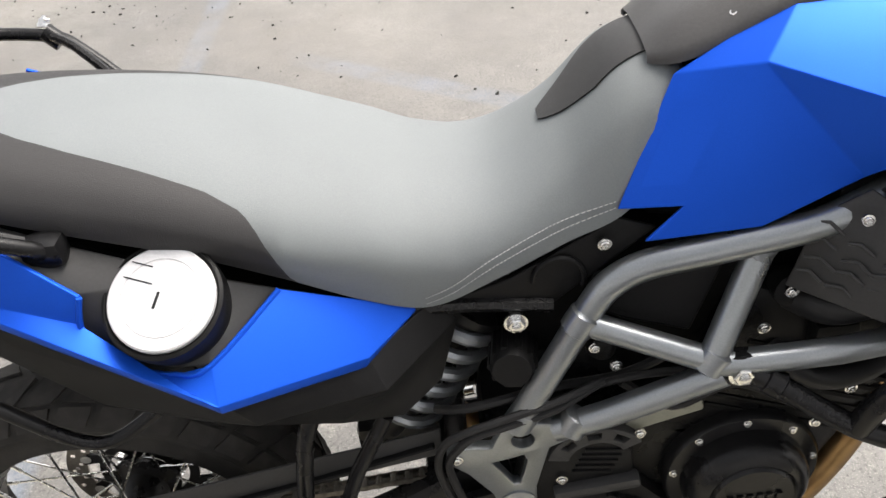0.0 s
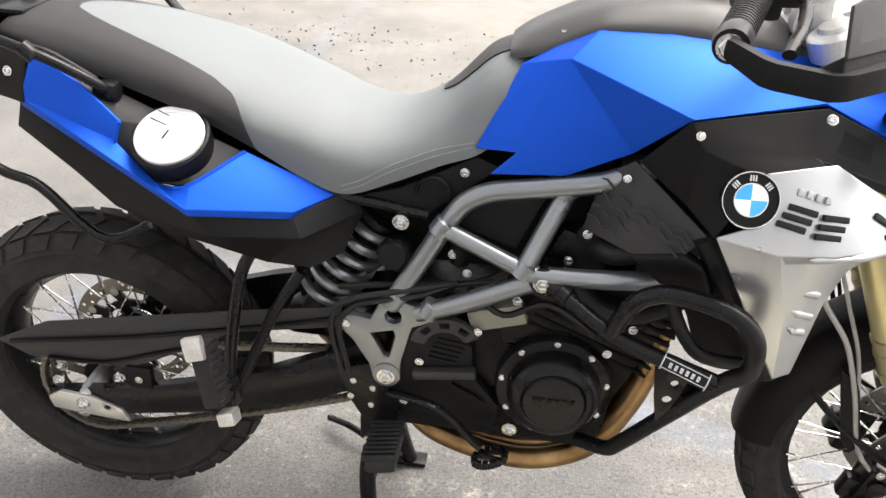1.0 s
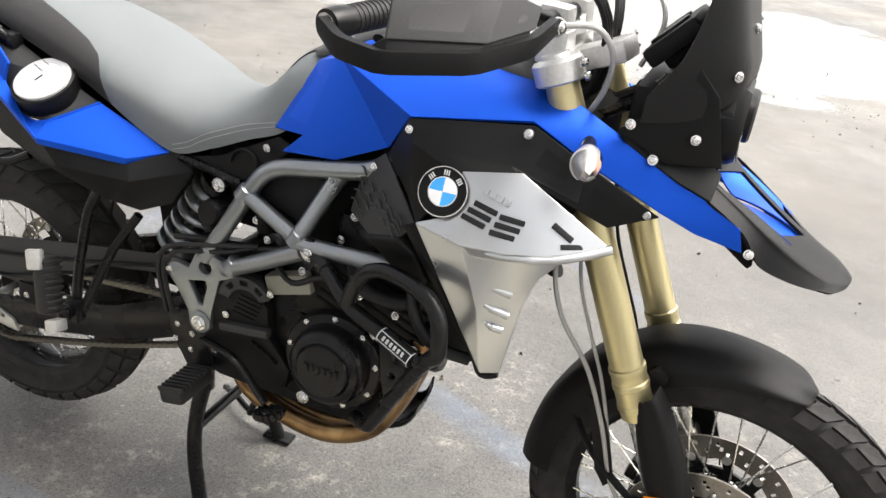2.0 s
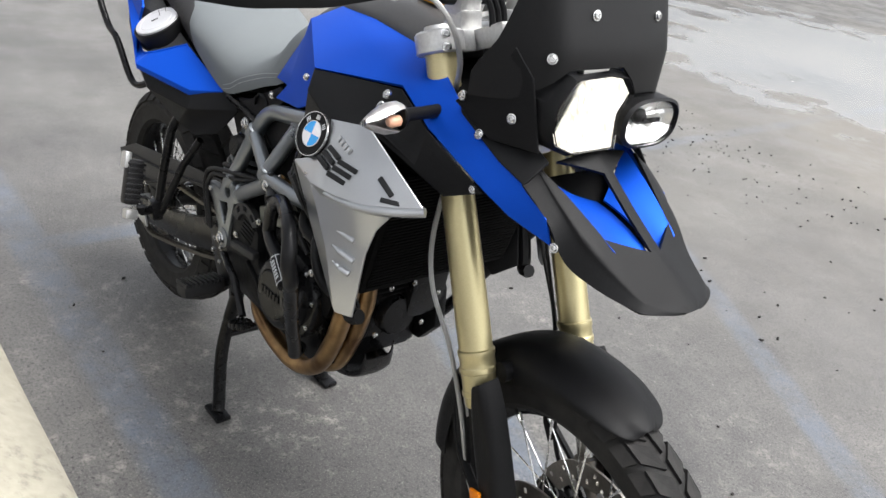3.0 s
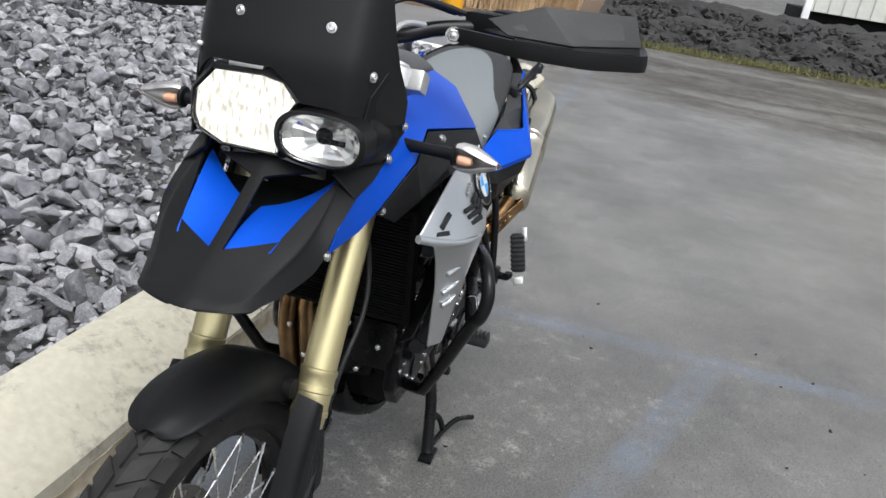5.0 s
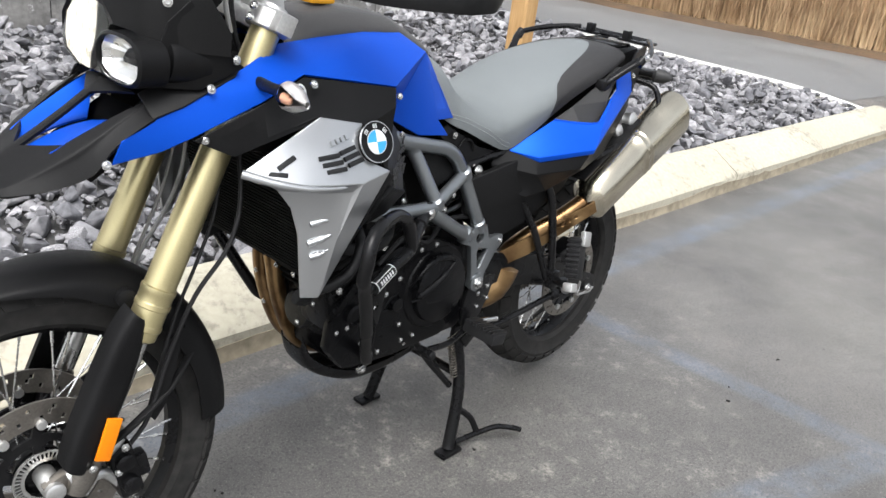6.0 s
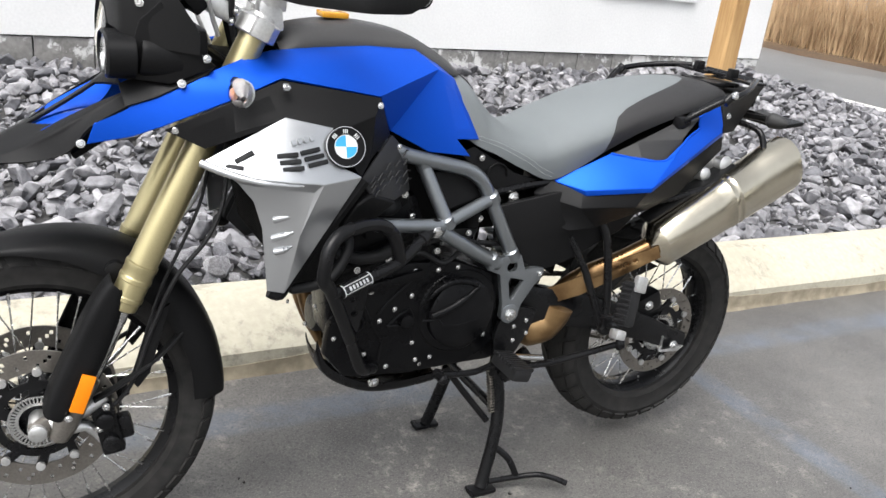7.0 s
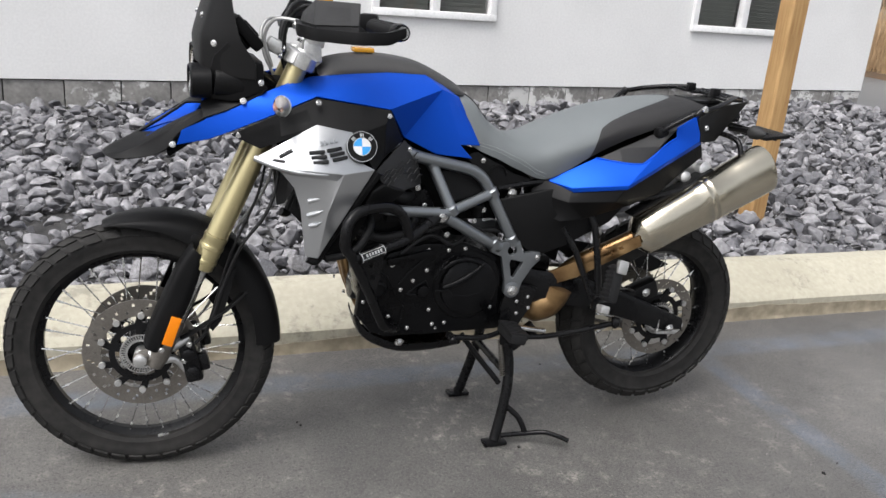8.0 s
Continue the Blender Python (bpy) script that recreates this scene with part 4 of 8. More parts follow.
box(bm, (0.030, 0.006, 0.011), FM @ Matrix.Rotation(radians(-100), 4, "Z") @ Matrix.Translation((0.268, 0, -0.030)) @ Matrix.Rotation(radians(90), 4, "Z"), 0.002)
part("balance_weight", bm, CHROME, front)

brake_disc(rear, RM, -0.080, 0.100, 0.1325, 8)
bm = bmesh.new()
nt = 42
for k in range(nt):
    a = 2 * math.pi * k / nt
    box(bm, (0.010, 0.006, 0.005), RM @ Matrix.Rotation(a, 4, "Z") @ Matrix.Translation((0.107, 0, 0.078)), 0.001, 0.7)
lathe(bm, [(0.078, 0.0755), (0.104, 0.0755), (0.104, 0.0805), (0.078, 0.0805)], RM, 60, closed=True)
for k in range(5):
    f = RM @ Matrix.Rotation(2 * math.pi * k / 5 + 0.4, 4, "Z")
    box(bm, (0.055, 0.022, 0.006), f @ Matrix.Translation((0.062, 0, 0.078)), 0.002)
part("sprocket", bm, CHAIN, rear, "dark toothed rear sprocket")
for k in range(5):
    piece("sprocket_nut", NUT, RM @ Matrix.Rotation(2 * math.pi * k / 5 + 0.4, 4, "Z") @ Matrix.Translation((0.080, 0, 0.0815)), rear)
bm = lathe(bmesh.new(), [(0.014, -0.132), (0.018, -0.126), (0.018, 0.126), (0.018, 0.132), (0.012, 0.145), (0.006, 0.147)], RM, 24)
part("rear_axle", bm, ALLOY, bike)


# -- front end --
AX = Vector((0.2245, 0, -0.495)).normalized()          # down the fork
def fork_at(z, y=0.108):
    k = (z - 1.145) / AX.z
    return Vector((1.198, 0, 1.145)) + AX * k + Vector((0, y, 0))


clamp = bmesh.new()
for z, d, dep in ((1.140, 0.036, 0.105), (0.985, 0.042, 0.11)):
    mid = fork_at(z, 0)
    f = aim(mid, -AX, (0, 1, 0))
    for s in (1, -1):
        lathe(clamp, [(0.036, -d / 2), (0.039, -d / 2 + 0.003), (0.039, d / 2 - 0.004), (0.035, d / 2), (0.024, d / 2 + 0.002), (0.022, d / 2 + 0.008), (0.004, d / 2 + 0.008)], Matrix.Translation((0, s * 0.108, 0)) @ f, 26)
        box(clamp, (0.034, 0.036, d), Matrix.Translation((0, s * 0.108, 0)) @ f @ Matrix.Translation((0.0, 0.040, 0)), 0.004)
    box(clamp, (0.17, 0.075, d), f @ Matrix.Translation((0, -0.01, 0)), 0.008)
triple = part("triple_clamp", clamp, ALLOY, bike, "silver cast alloy fork clamp")
for s in (1, -1):
    for dz in (0.009, -0.009):
        p = fork_at(1.136 + dz, s * 0.129) + Vector((0.045, 0, 0.022))
        piece("clamp_screw", SCREW, aim(p, (0.9, 0.25 * s, 0.3)), triple)

for s in (1, -1):
    bm = bmesh.new()
    path = [fork_at(z, s * 0.108) for z in (1.142, 1.138, 1.0, 0.80, 0.690, 0.688, 0.680, 0.678, 0.664, 0.662, 0.655, 0.653, 0.628, 0.626, 0.619, 0.617, 0.602, 0.598)]
    tube(bm, path, [0.020, 0.026, 0.027, 0.0285, 0.0285, 0.0315, 0.0315, 0.030, 0.030, 0.0318, 0.0318, 0.030, 0.030, 0.0318, 0.0318, 0.0295, 0.0285, 0.022], 28)
    leg = part("fork_leg", bm, GOLD, bike, "champagne gold fork tube")
    bm = bmesh.new()
    tube(bm, [fork_at(z, s * 0.108) for z in (0.61, 0.37)], 0.0195, 20)
    part("slider", bm, CHROME, leg, "chromed fork slider")
    bm = bmesh.new()
    tube(bm, [fork_at(z, s * 0.108) for z in (0.46, 0.455, 0.36, 0.33)], [0.020, 0.026, 0.026, 0.020], 20)
    box(bm, (0.050, 0.024, 0.040), Matrix.Translation((FC.x - 0.010, s * 0.102, FC.z + 0.003)) @ Matrix.Rotation(radians(24), 4, "Y"), 0.010)
    part("fork_foot", bm, DISC if s > 0 else BLACK_METAL, leg)
    # guard: curved plate outside the slider
    rows = []
    for z, fwd, back in ((0.652, 0.018, 0.002), (0.640, 0.024, 0.010), (0.600, 0.032, 0.022), (0.52, 0.034, 0.030), (0.43, 0.032, 0.028), (0.385, 0.024, 0.012)):
        c = fork_at(z, 0)
        off = 0.026
        rows.append([(c.x + off - back - 0.016, 0.104, z - 0.012), (c.x + off - back * 0.8, 0.136, z - 0.006), (c.x + off + 0.004, 0.141, z), (c.x + off + fwd * 0.8, 0.137, z + 0.010), (c.x + off + fwd, 0.104, z + 0.018)])
    guard = part("fork_guard", sheet(rows, 3, s, 0.003, (0, s, 0)), PLASTIC, leg, "black plastic fork guard")
    bm = bmesh.new()
    a, b = Vector((1.507, s * 0.1465, 0.475)), Vector((1.531, s * 0.1475, 0.406))
    f = aim((a + b) / 2, b - a, (0, 1, 0))
    box(bm, (0.027, 0.006, 0.080), f, 0.002)
    part("reflector", bm, ORANGE, leg, "orange plastic reflector")
    screw((1.546, 0.142, 0.388), (0, 1, 0), leg, s, SCREW)
    # caliper behind the leg
    bm = bmesh.new()
    f = Matrix.Translation((1.475, s * 0.082, 0.335)) @ Matrix.Rotation(radians(12), 4, "Y")
    box(bm, (0.046, 0.060, 0.115), f, 0.010)
    box(bm, (0.030, 0.030, 0.05), f @ Matrix.Translation((-0.030, 0.005 * s, -0.01)), 0.008)
    for dz in (-0.026, 0.026):
        lathe(bm, [(0.017, 0), (0.017, 0.012), (0.012, 0.015)], f @ Matrix.Translation((0, s * 0.028, dz)) @ Matrix.Rotation(radians(-90 * s), 4, "X"), 18)
    cal = part("caliper", bm, BLACK_METAL, leg, "black brake caliper")
    bm = bmesh.new()
    tube(bm, [(1.575, s * 0.104, 0.36), (1.545, s * 0.106, 0.372), (1.505, s * 0.10, 0.388), (1.480, s * 0.095, 0.405)], [0.018, 0.014, 0.014, 0.012], 10, bend=3)
    tube(bm, [(1.56, s * 0.104, 0.34), (1.515, s * 0.102, 0.345), (1.480, s * 0.095, 0.300)], [0.012, 0.010, 0.009], 10, bend=3)
    part("caliper_bracket", bm, ALLOY, leg, "cast alloy caliper bracket")
    screw((1.492, 0.118, 0.345), (0, 1, 0), cal, s)
    screw((1.478, 0.115, 0.390), (0, 1, 0), cal, s)

# fender: a curved shell over the wheel on stays
rows = []
for ang, r, w in ((75.0, 0.352, 0.022), (76.5, 0.355, 0.042), (81, 0.362, 0.060), (90, 0.370, 0.072), (101, 0.380, 0.076), (112, 0.386, 0.077), (124, 0.383, 0.077), (139, 0.377, 0.074), (156, 0.366, 0.070), (170, 0.360, 0.064), (178.5, 0.358, 0.060)):
    a = radians(ang)
    row = []
    for k, dr in ((-1.0, -0.034), (-0.95, -0.014), (-0.62, 0.002), (-0.25, 0.009), (0.25, 0.009), (0.62, 0.002), (0.95, -0.014), (1.0, -0.034)):
        rr = r + dr * (1.0 if dr > 0 else min(1.75, 0.08 + 1.67 * max(0.0, (ang - 76) / 38)))
        row.append((FC.x + rr * math.cos(a), k * w, FC.z + rr * math.sin(a)))
    rows.append(row)
fender = part("front_fender", sheet(rows, 4, 1, 0.003, (0, 0, 1)), PLASTIC, bike, "matt black front fender")
for s in (1, -1):
    bm = bmesh.new()
    tube(bm, [(1.33, s * 0.066, 0.520), (1.385, s * 0.098, 0.478), (1.46, s * 0.108, 0.428), (1.50, s * 0.108, 0.405)], 0.0085, 8, bend=4, flat=0.6)
    part("stay", bm, PLASTIC, fender)
    bm = bmesh.new()
    plate(bm, [(1.355, 0.60), (1.392, 0.575), (1.432, 0.44), (1.418, 0.42), (1.395, 0.45)], 0.010, Matrix.Translation((0, s * 0.100, 0)), 0.003)
    part("hose_guide", bm, PLASTIC, fender)
    bm = bmesh.new()
    lathe(bm, [(0.017, -0.012), (0.017, 0.012), (0.010, 0.014)], Matrix.Translation((1.455, s * 0.078, 0.668)) @ Matrix.Rotation(radians(-90 * s), 4, "X"), 16)
    part("fender_mount", bm, PLASTIC, fender)

# -- tank covers --
for s in (1, -1):
    V = {"t1": (0.770, 0.082, 1.060), "t2": (0.712, 0.122, 0.936), "n": (0.775, 0.134, 0.940), "t3": (0.738, 0.137, 0.902), "tm": (0.85, 0.152, 0.918), "t4": (0.943, 0.148, 0.962),
         "t5": (1.003, 0.219, 1.046), "t6": (0.838, 0.131, 1.087),
         "u1": (0.818, 0.082, 1.090), "u2": (0.876, 0.086, 1.119), "u3": (0.98, 0.086, 1.121), "u4": (1.09, 0.088, 1.113), "t8": (1.180, 0.090, 1.104), "m": (1.06, 0.155, 1.098), "t12": (1.180, 0.166, 1.066)}
    F = ["t1 t2 n t6", "n t3 tm t6", "tm t4 t6", "t4 t5 t6", "t1 t6 u1", "u1 t6 u2", "u2 t6 m u3", "t6 t5 m", "u3 m u4", "u4 m t12 t8", "m t5 t12"]
    V.update({"a1": (1.27, 0.178, 1.027), "a2": (1.322, 0.152, 1.064), "a0": (1.24, 0.125, 1.092), "b1": (1.389, 0.160, 0.973), "b2": (1.400, 0.145, 1.020),
              "c0": (1.448, 0.137, 1.000), "c1": (1.512, 0.131, 0.934), "c2": (1.500, 0.138, 0.972), "e": (1.44, 0.150, 0.952)})
    F += ["t8 t12 a1 a2 a0", "a1 b1 b2 a2", "b1 e c0 b2", "e c1 c2 c0"]
    cover = part("tank_cover", facets(V, F, s, 0.006, 0.010, soft="n t6, tm t6, t6 m, m u3, m u4, m t12, m t5, t5 t12, t8 t12, a1 a2, b1 b2, e c0, t6 u1"), BLUE, bike, "satin blue tank side cover with an arm to the beak", 50)
    # near-black sheet standing in for shade in the cover's hollow
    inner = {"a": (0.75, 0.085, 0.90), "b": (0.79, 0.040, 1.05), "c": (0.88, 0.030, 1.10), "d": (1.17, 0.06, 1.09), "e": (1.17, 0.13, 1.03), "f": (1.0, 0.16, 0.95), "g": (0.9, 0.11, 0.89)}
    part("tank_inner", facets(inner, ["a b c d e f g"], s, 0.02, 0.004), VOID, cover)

# black centre cover of the tank
rows = []
for x, z, w, e in ((0.750, 1.076, 0.060, 1.068), (0.775, 1.096, 0.076, 1.073), (0.820, 1.120, 0.083, 1.090), (0.870, 1.142, 0.087, 1.116), (0.905, 1.151, 0.088, 1.121), (0.96, 1.158, 0.087, 1.121), (1.02, 1.160, 0.087, 1.118),
                   (1.08, 1.153, 0.089, 1.112), (1.13, 1.140, 0.090, 1.107), (1.16, 1.118, 0.088, 1.098)):
    h = z - e
    rows.append([(x, w, e - 0.006), (x, w * 0.93, e + 0.30 * h), (x, w * 0.55, z - 0.10 * h), (x, 0, z), (x, -w * 0.55, z - 0.10 * h), (x, -w * 0.93, e + 0.30 * h), (x, -w, e - 0.006)])
RECESS = {-1: (0.827, 0.066, 1.106), 1: (1.040, 0.066, 1.137)}
top_cover = part("tank_top_cover", sheet(rows, 4, 1, 0.004, (0, 0, 1)), TANK_GREY, bike, "dark grey textured tank top cover")
for s in (1, -1):
    bm = lathe(bmesh.new(), [(0.0125, 0.0), (0.0120, 0.0016), (0.0095, 0.0016), (0.0090, 0.0004), (0.001, 0.0004)], aim(vec(RECESS[s], s), vec((-0.45 if s < 0 else 0.05, 0.55, 1), s)), 18)
    part("screw_recess", bm, VOID, top_cover)
    screw(RECESS[s], (-0.45 if s < 0 else 0.05, 0.55, 1), top_cover, s, SCREW_SMALL)

bm = box(bmesh.new(), (0.056, 0.046, 0.012), Matrix.Translation((1.028, 0.004, 1.168)), 0.004)
part("tank_tag", bm, AMBER, top_cover, "small yellow tag on the tank cover")

# -- seat: a loft with a grey saddle and black flanks --
SEAT = ((0.788, 1.060, 0.076, 0.995, 0.076), (0.772, 1.074, 0.090, 0.970, 0.090), (0.722, 1.056, 0.098, 0.926, 0.116), (0.66, 0.992, 0.108, 0.900, 0.122), (0.59, 0.952, 0.122, 0.868, 0.128), (0.515, 0.956, 0.134, 0.842, 0.134),
        (0.45, 0.980, 0.144, 0.866, 0.142), (0.37, 1.008, 0.150, 0.914, 0.149), (0.28, 1.035, 0.146, 0.957, 0.150), (0.18, 1.056, 0.133, 0.990, 0.145), (0.09, 1.068, 0.118, 1.013, 0.132), (0.02, 1.070, 0.104, 1.028, 0.116),
        (-0.04, 1.062, 0.084, 1.034, 0.092), (-0.068, 1.048, 0.050, 1.036, 0.056))
def seat_section(x, zt, wt, zb, wb, v):
    """v from -1 (skirt on one side) over the crown to 1."""
    a, sg = min(abs(v), 0.9999) * 5, (1 if v >= 0 else -1)
    k = min(1.0, (zt - zb) / 0.10)
    zm = zt - 0.052 * k
    p = [(-0.55 * wt, zt - 0.008 * k), (0, zt), (0.52 * wt, zt - 0.007 * k), (0.86 * wt, zt - 0.026 * k), (wt + 0.003, zm),
         ((wt + wb) / 2 + 0.005, (zm + zb) / 2), (wb, zb), (wb - 0.004, zb - 0.02)]
    i, t = int(a), a - int(a)
    y, z = (0.5 * (2 * q1 + (q2 - q0) * t + (2 * q0 - 5 * q1 + 4 * q2 - q3) * t * t + (3 * q1 - q0 - 3 * q2 + q3) * t ** 3)
            for q0, q1, q2, q3 in zip(*p[i:i + 4]))
    return (x, sg * y, z)


def seat_line(x):
    """How far the grey runs down each side."""
    pts = ((-0.1, 0.0), (0.048, 0.0), (0.052, 0.06), (0.062, 0.09), (0.09, 0.15), (0.13, 0.21), (0.18, 0.26), (0.25, 0.31), (0.31, 0.36), (0.345, 0.43), (0.360, 0.56), (0.370, 0.78), (0.379, 1.0), (1.0, 1.0))
    for (a, b), (c, d) in zip(pts, pts[1:]):
        if a <= x <= c:
            return b + (d - b) * (x - a) / (c - a)
    return 0.0


keys = smooth_path([Vector(k[:3]) for k in SEAT], 12)
keys2 = smooth_path([Vector((k[0], k[3], k[4])) for k in SEAT], 12)
secs = [(a.x, a.y, a.z, b.y, b.z) for a, b in zip(keys, keys2)]
def seat_sheet(span, k):
    bm = bmesh.new()
    rows = []
    for sec in secs:
        lo, hi = span(seat_line(sec[0]))
        rows.append([bm.verts.new(seat_section(*sec, lo + (hi - lo) * i / k)) for i in range(k + 1)])
    for a, b in zip(rows, rows[1:]):
        for i in range(k):
            bm.faces.new((a[i], a[i + 1], b[i + 1], b[i]))
    bmesh.ops.dissolve_degenerate(bm, dist=1e-5, edges=bm.edges[:])
    return thicken(bm, 0.006, (0, 0, 1))


def seat_side(x, up):
    """A point on the skirt, up above its lower edge."""
    sec = min(secs, key=lambda q: abs(q[0] - x))
    return Vector(min((seat_section(*sec, 0.5 + i / 200) for i in range(100)), key=lambda q: abs(q[2] - sec[3] - up)))


seat = part("seat", seat_sheet(lambda g: (-g, g), 34), SEAT_GREY, bike, "grey vinyl saddle with double stitching", 60)
for s in (1, -1):
    part("seat_flank", seat_sheet(lambda g: (s * g, s * 1.0), 14), SEAT_BLACK, seat, "black vinyl seat flank", 60)
    # double stitching along the skirt
    for d in (0.0, 0.010):
        bm = bmesh.new()
        pts = [seat_side(x, up) for x, up in ((0.508, 0.006 + d), (0.54, 0.013 + d), (0.58, 0.020 + d), (0.62, 0.021 + d), (0.66, 0.019 + d * 0.9), (0.712, 0.015 + d * 0.7))]
        fine = smooth_path([vec(p, s) for p in pts], 30)
        for a, b in zip(fine[::3], fine[2::3]):
            o = Vector((0, s * 0.0016, 0.0008))
            tube(bm, [a + o, b + o], 0.00055, 5)
        part("stitching", bm, THREAD, seat)
bm = bmesh.new()
pan = [(0.765, 0.985), (0.715, 0.922), (0.66, 0.896), (0.59, 0.864), (0.515, 0.838), (0.45, 0.862), (0.37, 0.898), (0.28, 0.938), (0.18, 0.978), (0.03, 1.024), (0.03, 1.036), (0.37, 0.940), (0.59, 0.895), (0.75, 0.99)]
plate(bm, pan, 0.14, None, 0.004)
part("seat_pan", bm, VOID, seat)
# dark grip patch over the nose
bm = bmesh.new()
rows = []
for sec in secs:
    x = sec[0]
    if 0.648 < x < 0.770:
        v0 = 0.03 + 0.14 * min(1, (x - 0.648) / 0.055) ** 0.8
        rows.append([bm.verts.new(Vector(seat_section(*sec, -v0 + 2 * v0 * i / 12)) + Vector((-0.001, 0, 0.0025))) for i in range(13)])
for a, b in zip(rows, rows[1:]):
    for i in range(12):
        bm.faces.new((a[i], a[i + 1], b[i + 1], b[i]))
part("seat_nose_patch", thicken(bm, 0.002, (0, 0, 1)), PLASTIC_GREY, seat, "dark grip patch on the seat nose", 60)

# -- tail --
for s in (1, -1):
    V = {"b1": (0.500, 0.128, 0.838), "b2": (0.440, 0.188, 0.815), "b3": (0.306, 0.255, 0.840), "b4": (0.018, 0.166, 0.952), "b5": (0.046, 0.160, 1.036), "b6": (0.366, 0.160, 0.911),
         "l1": (0.306, 0.258, 0.853), "l2": (0.446, 0.188, 0.829), "l4": (0.022, 0.172, 0.968)}
    if s < 0:
        V.update({"h2": (0.298, 0.222, 0.875), "h3": (0.262, 0.224, 0.870), "h3b": (0.215, 0.214, 0.877), "h4": (0.182, 0.202, 0.893), "h5": (0.180, 0.198, 0.925), "h6": (0.189, 0.195, 0.955), "h7": (0.128, 0.176, 0.998)})
        F = ["b6 b1 l2", "b6 l2 l1 h2", "h2 l1 h3", "h3 l1 h3b", "h3b l1 h4", "h4 l1 l4 h5", "h5 l4 h6", "h6 l4 b5 h7", "b1 b2 l2", "b2 b3 l1 l2", "b3 b4 l4 l1"]
        lip = "b6 h2 h3 h3b h4 h5 h6"
    else:
        V.update({"h1": (0.245, 0.214, 0.905), "h2": (0.160, 0.190, 0.955), "h3": (0.115, 0.178, 0.975), "h4": (0.110, 0.165, 1.002)})
        F = ["b6 b1 l2", "b6 l2 l1 h1", "h1 l1 h2", "h2 l1 l4 h3", "h3 l4 b5 h4", "b1 b2 l2", "b2 b3 l1 l2", "b3 b4 l4 l1"]
        lip = "b6 h1 h2 h3"
    tail = part("tail_panel", facets(V, F, s, 0.005, 0.004), BLUE, bike, "satin blue tail side panel", 50)
    bm = bmesh.new()
    tube(bm, [vec(V[k], s) + Vector((0, 0, -0.001)) for k in lip.split()], 0.0032, 8, bend=4)
    part("panel_lip", bm, BLUE, tail)
    # black infill between seat and blue panel
    V = {"a": (0.390, 0.145, 0.890), "b": (0.362, 0.155, 0.902), "c": (0.298, 0.220, 0.873), "d": (0.215, 0.212, 0.866), "d2": (0.162, 0.193, 0.884), "e": (0.172, 0.187, 0.950), "f": (0.122, 0.168, 0.992), "f2": (0.055, 0.155, 1.028), "g": (0.05, 0.118, 1.020), "h": (0.18, 0.144, 0.976), "i": (0.29, 0.158, 0.938)}
    part("tail_infill", facets(V, ["a b c i", "c d d2 e i", "e f h i", "f f2 g h"], s, 0.006, 0.003), PLASTIC_GREY, tail, "dark plastic infill")
    # black lower flank
    V = {"a": (0.515, 0.122, 0.842), "b": (0.444, 0.180, 0.822), "c": (0.306, 0.249, 0.846), "d": (0.012, 0.160, 0.958), "e": (-0.006, 0.153, 0.912), "f": (0.10, 0.188, 0.860), "g": (0.165, 0.203, 0.815), "h": (0.26, 0.208, 0.780), "i": (0.40, 0.195, 0.738),
         "j": (0.470, 0.185, 0.730), "k": (0.515, 0.150, 0.745), "l": (0.540, 0.115, 0.805), "m": (0.33, 0.240, 0.80), "n": (0.460, 0.200, 0.790), "o": (0.11, 0.198, 0.900)}
    flank = part("tail_flank", facets(V, ["a b n l", "b c m n", "c d o m", "d e f o", "o f g m", "g h m", "m h i n", "i j k l n"], s, 0.005, 0.005), PLASTIC, bike, "matt black lower tail flank", 50)
# near-black plates added to stand for shade in the gaps under the tail
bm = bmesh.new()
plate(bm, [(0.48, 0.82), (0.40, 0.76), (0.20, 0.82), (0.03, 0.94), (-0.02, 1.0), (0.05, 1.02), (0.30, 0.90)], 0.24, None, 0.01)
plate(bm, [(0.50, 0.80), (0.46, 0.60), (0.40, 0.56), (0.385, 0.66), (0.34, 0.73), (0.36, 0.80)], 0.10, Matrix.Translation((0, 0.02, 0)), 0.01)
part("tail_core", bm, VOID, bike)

# fuel cap on the right flank
CAP_P, CAP_N = Vector((0.262, -0.186, 0.932)), Vector((0.0, -0.53, 0.85))
f = aim(CAP_P, CAP_N, (1, 0, 0))
bm = lathe(bmesh.new(), [(0.046, -0.062), (0.0575, -0.030), (0.0585, -0.022), (0.0600, -0.004), (0.0595, 0.005), (0.0565, 0.007), (0.0545, 0.005), (0.0540, 0.003), (0.002, 0.003)], f, 48)
cap = part("fuel_cap_ring", bm, PLASTIC, bike, "black fuel filler ring")
bm = lathe(bmesh.new(), [(0.0532, 0.004), (0.0528, 0.009), (0.0510, 0.0105), (0.0400, 0.0108), (0.0393, 0.0098), (0.0386, 0.0108), (0.0003, 0.0112)], f, 48)
part("fuel_cap", bm, CAP_WHITE, cap, "pale round locking fuel cap")
for size, at, turn in (((0.0024, 0.017, 0.002), (0.002, -0.004), 72), ((0.0012, 0.030, 0.001), (-0.020, -0.022), -20), ((0.0010, 0.022, 0.001), (-0.036, -0.018), -20)):
    bm = bmesh.new()
    box(bm, size, f @ Matrix.Translation((at[0], at[1], 0.0112)) @ Matrix.Rotation(radians(turn), 4, "Z"), 0)
    part("keyhole" if turn > 0 else "cap_slot", bm, MARK_DARK, cap)

